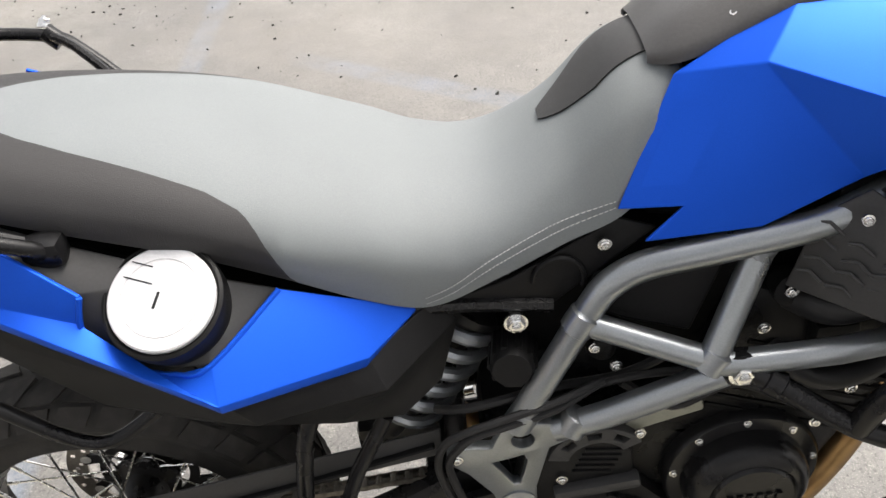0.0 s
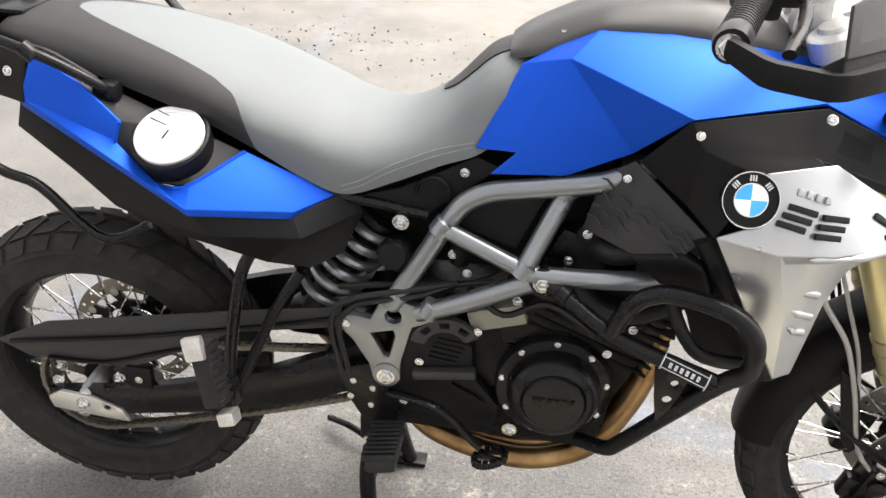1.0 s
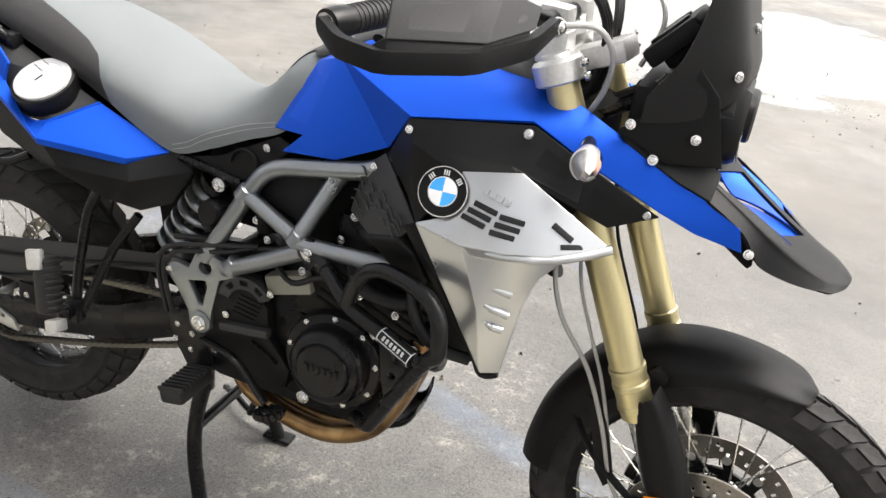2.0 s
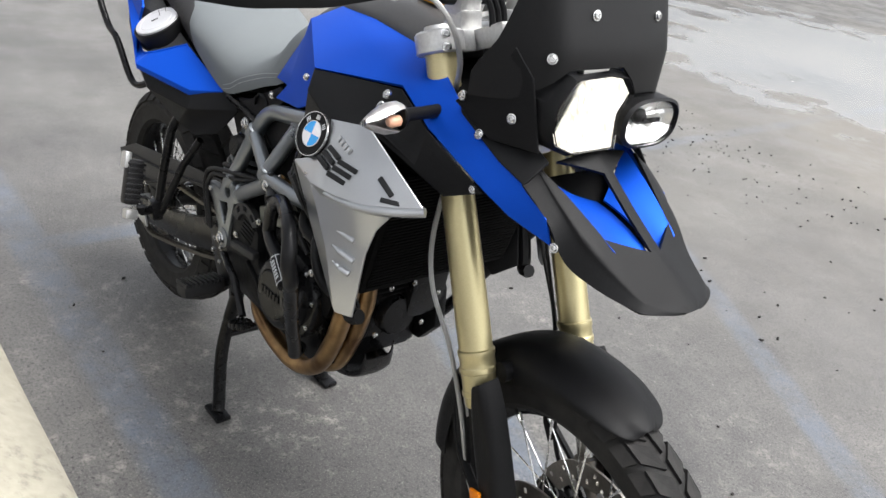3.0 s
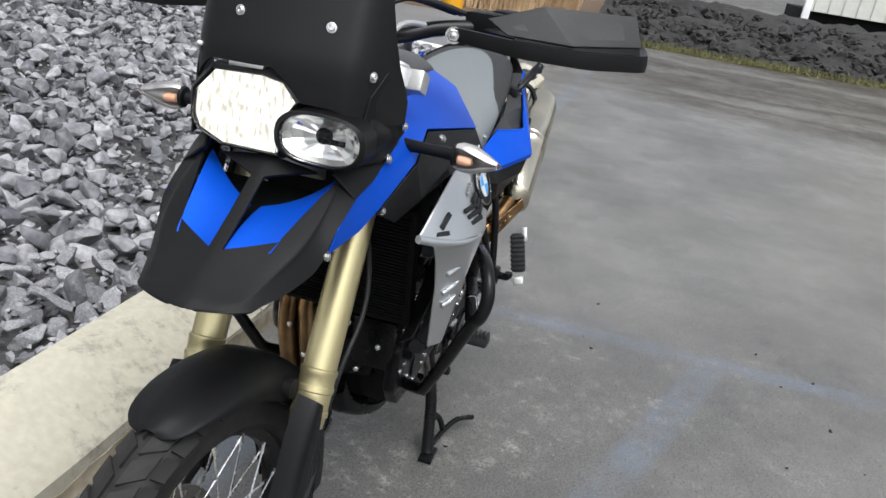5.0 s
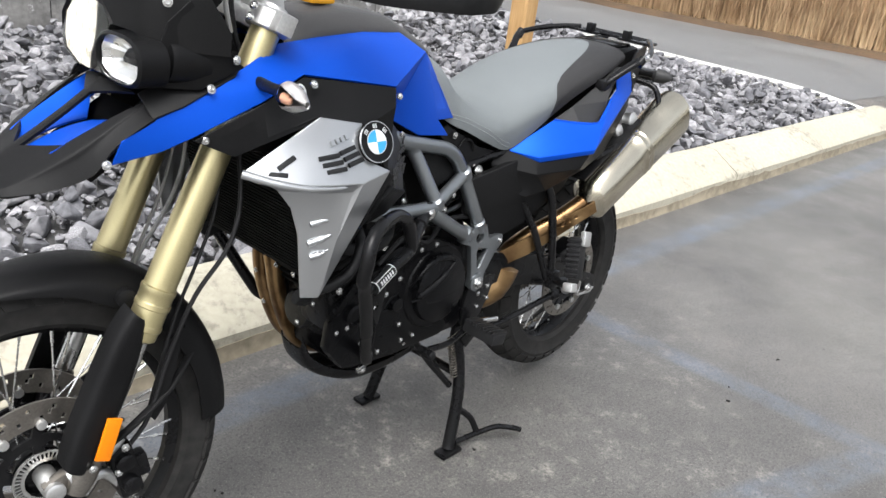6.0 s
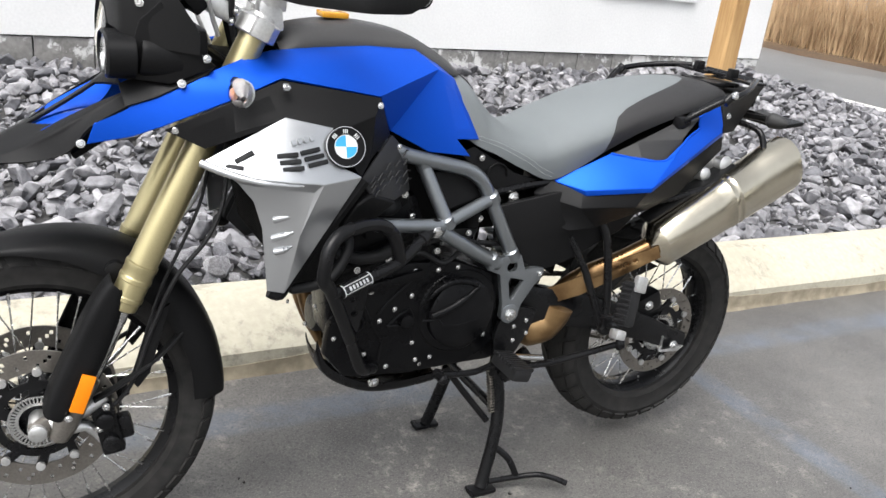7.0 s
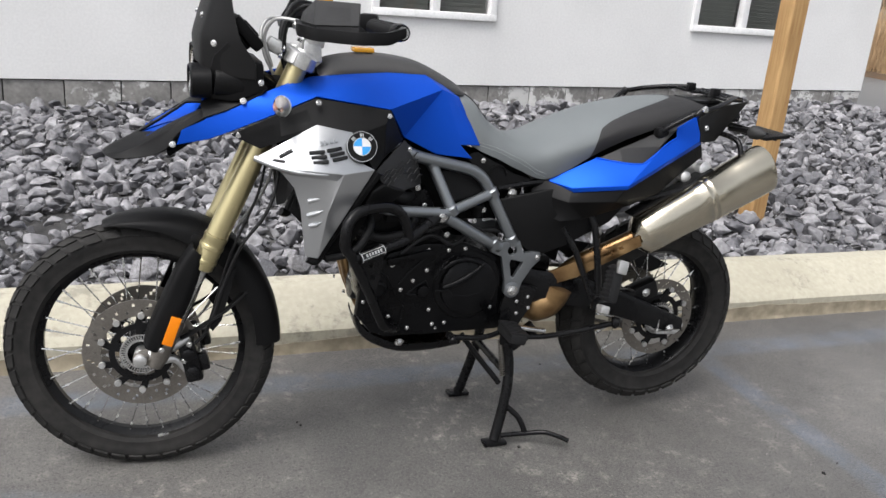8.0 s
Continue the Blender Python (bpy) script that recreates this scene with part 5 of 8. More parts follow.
# -- front side panels --
for s in (1, -1):
    V = {"a": (0.950, 0.165, 0.958), "b": (1.002, 0.218, 1.044), "c": (1.182, 0.170, 1.062), "d": (1.272, 0.181, 1.025), "e": (1.388, 0.158, 0.966), "f": (1.318, 0.170, 0.934), "g": (1.19, 0.222, 0.996), "h": (1.10, 0.246, 0.985),
         "i": (1.052, 0.268, 0.900), "r1": (1.02, 0.240, 1.014), "r2": (1.17, 0.212, 1.006), "r3": (1.27, 0.196, 0.972), "r4": (1.015, 0.225, 0.925)}
    F = ["b c r2 r1", "c d r3 r2", "d e f r3", "r2 r3 f g", "r1 r2 g h", "r1 h i r4", "b r1 r4 a"]
    side = part("side_cover", facets(V, F, s, 0.005, 0.008), PLASTIC, bike, "matt black radiator side cover", 50)
    screw((1.012, 0.239, 1.033), (0, 1, 0.35), side, s, SCREW_SMALL)
    screw((1.181, 0.196, 1.055), (0, 0.8, 0.6), side, s)
    screw((1.369, 0.160, 0.967), (0.2, 1, 0.1), side, s)
    # silver shroud
    V = {"s1": (1.336, 0.217, 0.924), "s2": (1.192, 0.231, 1.008), "s3": (1.104, 0.244, 0.992), "q1": (1.122, 0.259, 0.955), "q2": (1.095, 0.269, 0.926), "s4": (1.052, 0.275, 0.906),
         "r1": (1.134, 0.291, 0.898), "rm": (1.201, 0.291, 0.904), "r2": (1.262, 0.266, 0.906), "s8": (1.277, 0.232, 0.890), "s7": (1.245, 0.233, 0.852), "s6": (1.228, 0.236, 0.800), "s5b": (1.213, 0.236, 0.672), "s5": (1.184, 0.254, 0.672),
         "w": (1.168, 0.272, 0.790), "u1": (1.146, 0.278, 0.880), "um": (1.200, 0.270, 0.884), "u2": (1.252, 0.246, 0.886), "c": (1.200, 0.250, 0.800)}
    F = ["q1 s3 s2 rm r1", "q1 r1 q2", "q2 r1 s4", "s2 s1 r2 rm", "r2 s1 s8", "r1 rm um u1", "rm r2 u2 um", "r2 s8 u2", "s4 r1 w s5", "r1 u1 w", "u1 um c w", "um u2 s7 c", "u2 s8 s7", "c s7 s6", "w c s6 s5b s5"]
    shroud = part("shroud", facets(V, F, s, 0.005, 0.005, soft="s2 rm, q1 r1, r1 q2, um c, c s7, c s6, w c, u2 s7, r1 w, u1 w"), SILVER, bike, "satin silver radiator shroud", 45)
    # raised ribs on the lower face, dark slots near the tip
    for a, m, b in (((1.156, 0.2745, 0.846), (1.182, 0.2635, 0.832), (1.212, 0.247, 0.820)), ((1.166, 0.2700, 0.808), (1.187, 0.2590, 0.794), (1.212, 0.244, 0.782)), ((1.178, 0.2645, 0.772), (1.190, 0.2570, 0.763), (1.206, 0.246, 0.756))):
        bm = bmesh.new()
        a, m, b = vec(a, s), vec(m, s), vec(b, s)
        tube(bm, [a, a.lerp(m, 0.5), m, m.lerp(b, 0.6), b], [0.0015, 0.004, 0.0062, 0.0065, 0.002], 10, bend=4)
        part("rib", bm, SILVER, shroud)
    bm = tube(bmesh.new(), [vec(p, s) for p in ((1.336, 0.2165, 0.922), (1.300, 0.243, 0.911), (1.262, 0.2655, 0.903), (1.225, 0.2810, 0.899), (1.170, 0.2895, 0.896))], [0.0075, 0.0070, 0.0060, 0.0045, 0.0015], 10, bend=4)
    part("lip", bm, SILVER, shroud)
    for at, size, turn in (((1.267, 0.2425, 0.939), (0.036, 0.009, 0.004), -38), ((1.284, 0.2430, 0.921), (0.034, 0.008, 0.004), 2)):
        f = aim(vec(at, s), vec((0.42, 0.72, 0.55), s))
        bm = box(bmesh.new(), size, f @ Matrix.Rotation(radians(turn * -s), 4, "Z"), 0.001)
        part("slot", bm, MARK_DARK, shroud)
    # black edge strip behind the shroud
    bm = bmesh.new()
    tube(bm, [vec(p, s) for p in ((1.040, 0.255, 0.895), (1.10, 0.245, 0.80), (1.165, 0.222, 0.69), (1.180, 0.215, 0.655), (1.20, 0.21, 0.66))], 0.014, 8, bend=4)
    part("shroud_edge", bm, PLASTIC, shroud)
    # round badge of plain sectors
    f = aim((1.086, s * 0.263, 0.961), (0.06, s, 0.42), (0, 0, 1)) @ Matrix.Scale(0.85, 4)
    bm = lathe(bmesh.new(), [(0.044, -0.012), (0.044, 0.003), (0.0425, 0.005), (0.0405, 0.0055), (0.0400, 0.0040), (0.0005, 0.0040)], f, 40)
    badge = part("badge", bm, PLASTIC, shroud, "round black enamel badge with blue and white quarters")
    bm = lathe(bmesh.new(), [(0.0415, 0.003), (0.0425, 0.0052), (0.0440, 0.0052), (0.0445, 0.002)], f, 40)
    part("badge_rim", bm, CHROME, badge)
    bm = bmesh.new()
    lathe(bm, [(0.0245, 0.003), (0.0245, 0.0047), (0.0262, 0.0047), (0.0262, 0.003)], f, 40, closed=True)
    for k in (-1, 0, 1):
        g = f @ Matrix.Rotation(radians(-48 * k), 4, "Z") @ Matrix.Translation((0, 0.0335, 0.0042))
        for dx in (-0.004, 0.0, 0.004):
            box(bm, (0.0022, 0.009, 0.001), g @ Matrix.Translation((dx, 0, 0)), 0)
    part("badge_mark", bm, MARK_PALE, badge)
    for q in range(4):
        bm = bmesh.new()
        ring = [bm.verts.new(f @ Vector((0, 0, 0.0048)))] + [bm.verts.new(f @ Vector((0.0245 * math.cos(a), 0.0245 * math.sin(a), 0.0048))) for a in (math.pi / 2 * (q + j / 8) for j in range(9))]
        bm.faces.new(ring)
        thicken(bm, 0.002, f.to_3x3() @ Vector((0, 0, 1)))
        part("badge_quarter", bm, WHITE if q in (0, 2) else LIGHT_BLUE, badge)
    # model marking as plain dark bars on the shroud
    o = Vector((1.130, 0.2675, 0.947))
    bm = bmesh.new()
    e1, e2 = Vector((0.975, 0.14, -0.16)).normalized(), Vector((0.20, -0.48, 0.86)).normalized()
    def bar(c, w, h):
        p = o + e1 * c[0]
        q1 = e1
        if p.x > 1.185:          # beyond the bend of the panel
            q1 = Vector((0.975, -0.29, -0.16)).normalized()
            p = o + e1 * ((1.185 - o.x) / e1.x) + q1 * (c[0] - (1.185 - o.x) / e1.x)
        n3 = q1.cross(e2).normalized()
        up = n3.cross(q1).normalized()
        p += up * c[1]
        r = Matrix(((q1.x, up.x, n3.x, 0), (q1.y, up.y, n3.y, 0), (q1.z, up.z, n3.z, 0), (0, 0, 0, 1)))
        mm = Matrix.Translation(p) @ r
        tmp = box(bmesh.new(), (w, h, 0.006), mm, 0.0015)
        tmp.transform(Matrix.Diagonal((1, s, 1, 1)))
        if s < 0:
            bmesh.ops.reverse_faces(tmp, faces=tmp.faces[:])
        merge(bm, tmp)
    for k in (0, 1):
        for j in (-1, 0, 1):
            bar((0.018 + 0.046 * k + 0.004 * j, 0.0125 * j), 0.038, 0.0085)
    part("marking_bar", bm, MARK_DARK, shroud, "dark inlaid marking bars")
    bm = bmesh.new()
    for k in range(4):
        bar((0.012 + 0.012 * k, 0.034), 0.008, 0.010)
    part("marking_bar_small", bm, SILVER, shroud)
    # grill with scales
    V = {"a": (0.905, 0.150, 0.925), "b": (0.945, 0.162, 0.958), "c": (1.045, 0.258, 0.898), "d": (1.02, 0.250, 0.860), "e": (0.955, 0.222, 0.838), "f": (0.885, 0.150, 0.835), "m": (0.955, 0.198, 0.900)}
    grill = part("grill", facets(V, ["a b m", "b c m", "c d e m", "e f m", "f a m"], s, 0.005, 0.003), PLASTIC_GREY, bike, "black grill panel with raised scales")
    screw((0.936, 0.183, 0.938), (-0.2, 1, 0.2), grill, s, SCREW_SMALL)
    chev = random.Random(4)
    bm = bmesh.new()
    for i in range(5):
        for j in range(4):
            u, v = (i + 0.35) / 5.0 + chev.uniform(-0.02, 0.02), (j + 0.4 + 0.5 * (i % 2)) / 4.6 + chev.uniform(-0.03, 0.03)
            p = Vector((0.905, 0.152, 0.930)).lerp(Vector((1.038, 0.256, 0.892)), u).lerp(Vector((0.890, 0.152, 0.838)).lerp(Vector((1.015, 0.248, 0.856)), u), v)
            p.y += 0.009
            p.y *= s
            k = chev.uniform(0.8, 1.15)
            tube(bm, [p + Vector((-0.013 * k, -s * 0.010 * k, 0.001)), p + Vector((-0.002, -s * 0.002, 0.004 * k)), p + Vector((0.010 * k, s * 0.008 * k, -0.007 * k))], 0.0019, 5)
    part("grill_scale", bm, PLASTIC_GREY, grill)
    V = {"a": (0.952, 0.228, 0.836), "b": (1.02, 0.258, 0.862), "c": (1.05, 0.262, 0.845), "d": (1.075, 0.245, 0.79), "e": (1.00, 0.225, 0.795)}
    part("duct", facets(V, ["a b c d e"], s, 0.02, 0.006), PLASTIC, grill, "black plastic air duct")

# radiator between the shrouds
bm = bmesh.new()
box(bm, (0.035, 0.36, 0.26), Matrix.Translation((1.165, 0, 0.80)) @ Matrix.Rotation(radians(14), 4, "Y"), 0.006)
radiator = part("radiator", bm, VOID, bike, "black finned radiator")
fin = mesh_of("fin", box(bmesh.new(), (0.003, 0.34, 0.003), None, 0), VOID)
for k in range(34):
    piece("fin", fin, Matrix.Translation((1.186, 0, 0.80)) @ Matrix.Rotation(radians(14), 4, "Y") @ Matrix.Translation((0, 0, -0.12 + 0.0073 * k)), radiator)
# near-black blocks added to stand for shade behind the tank and grill
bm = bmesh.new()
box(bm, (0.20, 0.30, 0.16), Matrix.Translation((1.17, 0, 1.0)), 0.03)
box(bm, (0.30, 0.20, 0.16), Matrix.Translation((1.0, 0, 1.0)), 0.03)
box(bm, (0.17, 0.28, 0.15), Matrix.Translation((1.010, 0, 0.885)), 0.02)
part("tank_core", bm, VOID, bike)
# black ducts beside the radiator, with a hose across each
for s in (1, -1):
    V = {"a": (1.010, 0.190, 0.808), "b": (1.075, 0.225, 0.800), "c": (1.135, 0.222, 0.745), "d": (1.178, 0.200, 0.664), "e": (1.140, 0.170, 0.628), "f": (1.085, 0.168, 0.650), "g": (1.060, 0.176, 0.715), "h": (1.085, 0.200, 0.745)}
    duct = part("radiator_duct", facets(V, ["a b h g", "b c h", "c d e h", "e f g h"], s, 0.006, 0.006), PLASTIC, radiator, "moulded black duct beside the radiator")
    bm = tube(bmesh.new(), [vec(p, s) for p in ((1.030, 0.175, 0.760), (1.040, 0.205, 0.728), (1.072, 0.215, 0.682), (1.110, 0.212, 0.664), (1.150, 0.200, 0.655))], 0.011, 10, bend=5)
    part("hose", bm, HOSE, duct)

# -- beak, lamps and screen --
rows = []
for cx, cz, rx, ry, rz, ex, ey, ez in ((1.452, 1.042, 1.444, 0.112, 1.024, 1.446, 0.141, 1.004), (1.508, 1.001, 1.500, 0.112, 0.990, 1.506, 0.136, 0.966), (1.560, 0.966, 1.552, 0.106, 0.956, 1.540, 0.127, 0.921),
                                       (1.612, 0.934, 1.598, 0.088, 0.925, 1.588, 0.108, 0.900), (1.650, 0.913, 1.640, 0.074, 0.904, 1.634, 0.090, 0.892), (1.664, 0.905, 1.657, 0.062, 0.899, 1.653, 0.081, 0.890), (1.674, 0.899, 1.670, 0.045, 0.895, 1.667, 0.061, 0.889), (1.680, 0.894, 1.678, 0.028, 0.892, 1.676, 0.040, 0.888), (1.684, 0.891, 1.683, 0.014, 0.890, 1.681, 0.020, 0.887)):
    line = [(ex, -ey, ez), (rx * 0.75 + ex * 0.25, -ry - min(0.004, 0.12 * ry), rz * 0.7 + ez * 0.3), (rx, -ry + min(0.004, 0.12 * ry), rz), (rx * 0.55 + cx * 0.45, -ry * 0.55, rz * 0.45 + cz * 0.55), (cx, -min(0.010, 0.25 * ry), cz)]
    rows.append(line + [(x, -y, z) for x, y, z in reversed(line)])
bm = sheet(rows, 4, 1, 0, (0.4, 0, 1))
for s in (1, -1):
    for co, no in (((0, s * 0.011, 0), (0.02, 1, 0)), ((1.486, s * 0.096, 0), (0.30, s, 0)), ((1.482, s * 0.013, 0), (1, 0.55 * s, 0)), ((1.596, s * 0.013, 0), (1, 0.6 * s, 0))):
        bmesh.ops.bisect_plane(bm, geom=bm.verts[:] + bm.edges[:] + bm.faces[:], plane_co=co, plane_no=no)
gone = []
for q in bm.faces:
    c = q.calc_center_median()
    y = abs(c.y)
    if y > 0.011 and y < 0.096 - 0.30 * (c.x - 1.486) and c.x + 0.55 * (y - 0.013) > 1.482 and c.x + 0.6 * (y - 0.013) < 1.596:
        gone.append(q)
bmesh.ops.delete(bm, geom=gone, context="FACES")
beak = part("beak", thicken(bm, 0.005, (0.4, 0, 1)), PLASTIC, bike, "matt black beak with two blue vent inserts", 32)
for s in (1, -1):
    V = {"f0": (1.300, 0.150, 1.078), "f1": (1.312, 0.156, 1.066), "f2": (1.400, 0.150, 1.022), "f3": (1.450, 0.141, 1.003), "r1": (1.455, 0.104, 1.036), "g": (1.37, 0.120, 1.084)}
    part("beak_arm", facets(V, ["f0 f1 f2 g", "g f2 f3 r1"], s, 0.005, 0.004), PLASTIC, beak)
for s in (1, -1):
    rows = []
    for k in range(6):
        row = []
        for j in range(5):
            x = 1.478 + (1.612 - 1.478) * k / 5
            w = 0.104 - 0.26 * (x - 1.486)
            y = 0.008 + (w - 0.008) * j / 4
            x -= 0.6 * (y - 0.013)
            dip = 0.044 * (1 - k / 5) ** 1.8 * (1 - 0.55 * (j / 4) ** 2) + 0.006 + 0.005 * (k / 5) + 0.007 * math.sin(math.pi * j / 4) - 0.004 * (j / 4) ** 3
            row.append((x, y, 1.004 - 0.654 * (x - 1.508) - 1.2 * y * y - dip))
        rows.append(row)
    part("beak_insert", sheet(rows, 4, s, 0.003, (0.4, 0, 1)), BLUE, beak, "satin blue vent insert", 60)
    screw((1.521, 0.1325, 0.936), (0.1, 1, 0.25), beak, s, SCREW)
    screw((1.357, 0.156, 1.048), (0.1, 1, 0.5), beak, s, SCREW)
# near-black sheet added behind the vents, standing for their shade
bm = bmesh.new()
box(bm, (0.15, 0.19, 0.012), Matrix.Translation((1.468, 0, 0.942)) @ Matrix.Rotation(radians(33), 4, "Y"), 0.004)
part("beak_floor", bm, VOID, beak)

TURN = Matrix.Rotation(radians(90), 4, "Z")      # outlines in y-z, facing ahead
def facing(bm, outline, x0, depth, bevel=0.003, lean=6):
    mm = Matrix.Translation((x0, 0, 1.10)) @ Matrix.Rotation(radians(-lean), 4, "Y") @ Matrix.Translation((0, 0, -1.10)) @ TURN
    return plate(bm, outline, depth, mm, bevel)


def grown(outline, k, about):
    return [(about[0] + (y - about[0]) * k, about[1] + (z - about[1]) * k) for y, z in outline]


MAIN = [(-0.090, 1.153), (-0.015, 1.157), (0.016, 1.152), (0.038, 1.128), (0.022, 1.106), (0.016, 1.085), (0.016, 1.050), (-0.070, 1.050), (-0.108, 1.066), (-0.117, 1.085), (-0.117, 1.120)]
OVAL = [(0.085 + 0.060 * math.copysign(abs(math.cos(a)) ** 0.7, math.cos(a)), 1.085 + 0.034 * math.copysign(abs(math.sin(a)) ** 0.8, math.sin(a))) for a in (2 * math.pi * i / 28 for i in range(28))]
bm = bmesh.new()
facing(bm, grown(MAIN, 1.16, (-0.045, 1.102)), 1.415, 0.075, 0.010)
facing(bm, grown(OVAL, 1.18, (0.085, 1.085)), 1.383, 0.080, 0.010)
box(bm, (0.10, 0.22, 0.10), Matrix.Translation((1.35, 0.01, 1.09)), 0.02)
lamp = part("headlight", bm, PLASTIC, bike, "black headlight housing with lit main lamp and round-ended side lamp")
bm = bmesh.new()
facing(bm, MAIN, 1.4525, 0.004, 0.001)
part("lit_lens", bm, LAMP, lamp, "glowing warm white main lens")
# bright strip added for the chrome glint between bezel and screen
bm = bmesh.new()
box(bm, (0.020, 0.055, 0.012), Matrix.Translation((1.444, -0.045, 1.1665)), 0.003)
part("position_lamp", bm, MIRROR, lamp, "small bright strip above the main lens")
bm = bmesh.new()
facing(bm, grown(MAIN, 1.03, (-0.045, 1.102)), 1.462, 0.003, 0.001)
part("lens_glass", bm, LENS, lamp).visible_shadow = False
bm = bmesh.new()
bowl_rings = []
for k, x in ((0.98, 1.469), (0.80, 1.460), (0.55, 1.453), (0.30, 1.450), (0.10, 1.449)):
    bowl_rings.append([bm.verts.new((x + 0.0015 * math.sin(9 * i * 2 * math.pi / 28), y, z)) for i, (y, z) in enumerate(grown(OVAL, k, (0.085, 1.085)))])
ring_faces(bm, bowl_rings, caps=False)
bmesh.ops.recalc_face_normals(bm, faces=bm.faces[:])
thicken(bm, 0.002, (1, 0, 0))
part("reflector", bm, MIRROR, lamp, "bright faceted reflector", 3)
bm = lathe(bmesh.new(), [(0.012, -0.02), (0.012, 0.010), (0.006, 0.016)], aim((1.445, 0.084, 1.088), (1, 0, 0)), 16)
box(bm, (0.004, 0.040, 0.008), Matrix.Translation((1.462, 0.100, 1.084)), 0.001)
part("bulb_shield", bm, BLACK_METAL, lamp)
bm = bmesh.new()
facing(bm, OVAL, 1.471, 0.003, 0.001)
part("side_lamp_glass", bm, SHELL, lamp).visible_shadow = False
bm = bmesh.new()
rim_bm = [bm.verts.new(Vector((1.4715, y, z))) for y, z in grown(OVAL, 1.0, (0.085, 1.085))]
rim2 = [bm.verts.new(Vector((1.478, y, z))) for y, z in grown(OVAL, 1.04, (0.085, 1.085))]
rim3 = [bm.verts.new(Vector((1.474, y, z))) for y, z in grown(OVAL, 1.16, (0.085, 1.085))]
rim4 = [bm.verts.new(Vector((1.43, y, z))) for y, z in grown(OVAL, 1.20, (0.085, 1.085))]
ring_faces(bm, [rim_bm, rim2, rim3, rim4], caps=False)
bmesh.ops.recalc_face_normals(bm, faces=bm.faces[:])
part("side_lamp_bezel", bm, PLASTIC, lamp)
bm = bmesh.new()
r1 = [bm.verts.new(Vector((1.458, y, z))) for y, z in MAIN]
r2 = [bm.verts.new(Vector((1.464, y, z))) for y, z in grown(MAIN, 1.05, (-0.045, 1.102))]
r3 = [bm.verts.new(Vector((1.455, y, z))) for y, z in grown(MAIN, 1.15, (-0.045, 1.102))]
r4 = [bm.verts.new(Vector((1.42, y, z))) for y, z in grown(MAIN, 1.17, (-0.045, 1.102))]
ring_faces(bm, [r1, r2, r3, r4], caps=False)
bmesh.ops.recalc_face_normals(bm, faces=bm.faces[:])
part("main_bezel", bm, PLASTIC, lamp)

# screen: a curved dark sheet round the lamps, cut out for them
def screen_x(y, z):
    k = 1.463 - 0.30 * max(0, z - 1.19) - 0.35 * max(0, z - 1.30)
    return k - 1.0 * (abs(y) ** 2) - 125 * max(0, abs(y) - 0.10) ** 2.6


bm = bmesh.new()
cols = 36
def lower_edge(y):
    pts = ((-0.166, 1.100), (-0.150, 1.110), (-0.128, 1.140), (-0.105, 1.168), (0.0, 1.172), (0.030, 1.150), (0.045, 1.130), (0.095, 1.128), (0.130, 1.112), (0.166, 1.100))
    for (a, b), (c, d) in zip(pts, pts[1:]):
        if a <= y <= c:
            return b + (d - b) * (y - a) / (c - a)
    return 1.1


rows = []
for i in range(cols + 1):
    u = -1 + 2 * i / cols
    y0 = 0.166 * u
    rows.append([])
    for j in range(15):
        t = j / 14
        zb = lower_edge(y0)
        zt = 1.395 - 0.05 * abs(u) ** 3
        z = zb + (zt - zb) * t
        w = 1.0 if z < 1.14 else 1.0 - 0.26 * (z - 1.14) / 0.255
        y = y0 * w
        rows[-1].append(bm.verts.new((screen_x(y, z), y, z)))
for a, b in zip(rows, rows[1:]):
    for j in range(14):
        bm.faces.new((a[j], a[j + 1], b[j + 1], b[j]))
screen = part("windscreen", thicken(bm, 0.004, (1, 0, 0)), MATT_SCREEN, bike, "matt black opaque windscreen with four bright screws")
for y, z in ((-0.125, 1.181), (0.136, 1.179), (-0.062, 1.240), (0.075, 1.239)):
    n = Vector((1, -(screen_x(y + 0.004, z) - screen_x(y - 0.004, z)) / 0.008, 0.2)).normalized()
    piece("screw", SCREW, aim(Vector((screen_x(y, z), y, z)) + n * 0.001, n), screen)
for s in (1, -1):
    W = {"a": (1.392, 0.150, 1.185), "b": (1.424, 0.138, 1.150), "c": (1.452, 0.128, 1.050), "d": (1.375, 0.152, 1.046), "e": (1.298, 0.160, 1.080), "f": (1.345, 0.158, 1.118)}
    wing = part("screen_wing", facets(W, ["a b f", "b c d f", "d e f"], s, 0.004, 0.003), PLASTIC, screen, "black side bracket of the screen")
    screw((1.407, 0.147, 1.088), (0.3, 1, 0.1), wing, s, SCREW)
    screw((1.316, 0.163, 1.094), (-0.1, 1, 0.2), wing, s, SCREW)
bm = bmesh.new()
f = aim((1.338, 0.010, 1.200), (0.68, 0, 0.73), (0, 1, 0))
box(bm, (0.030, 0.175, 0.092), f, 0.007)
box(bm, (0.020, 0.120, 0.050), f @ Matrix.Translation((0.022, 0, -0.006)), 0.006)
dash = part("instrument_panel", bm, PLASTIC, bike, "slim black instrument panel behind the screen")
bm = bmesh.new()
lathe(bm, [(0.034, 0), (0.034, 0.004), (0.031, 0.005)], f @ Matrix.Translation((-0.015, -0.04, 0)) @ Matrix.Rotation(radians(-90), 4, "Y"), 24)
lathe(bm, [(0.026, 0), (0.026, 0.004), (0.024, 0.005)], f @ Matrix.Translation((-0.015, 0.045, 0)) @ Matrix.Rotation(radians(-90), 4, "Y"), 24)
part("dial", bm, BLACK_METAL, dash)
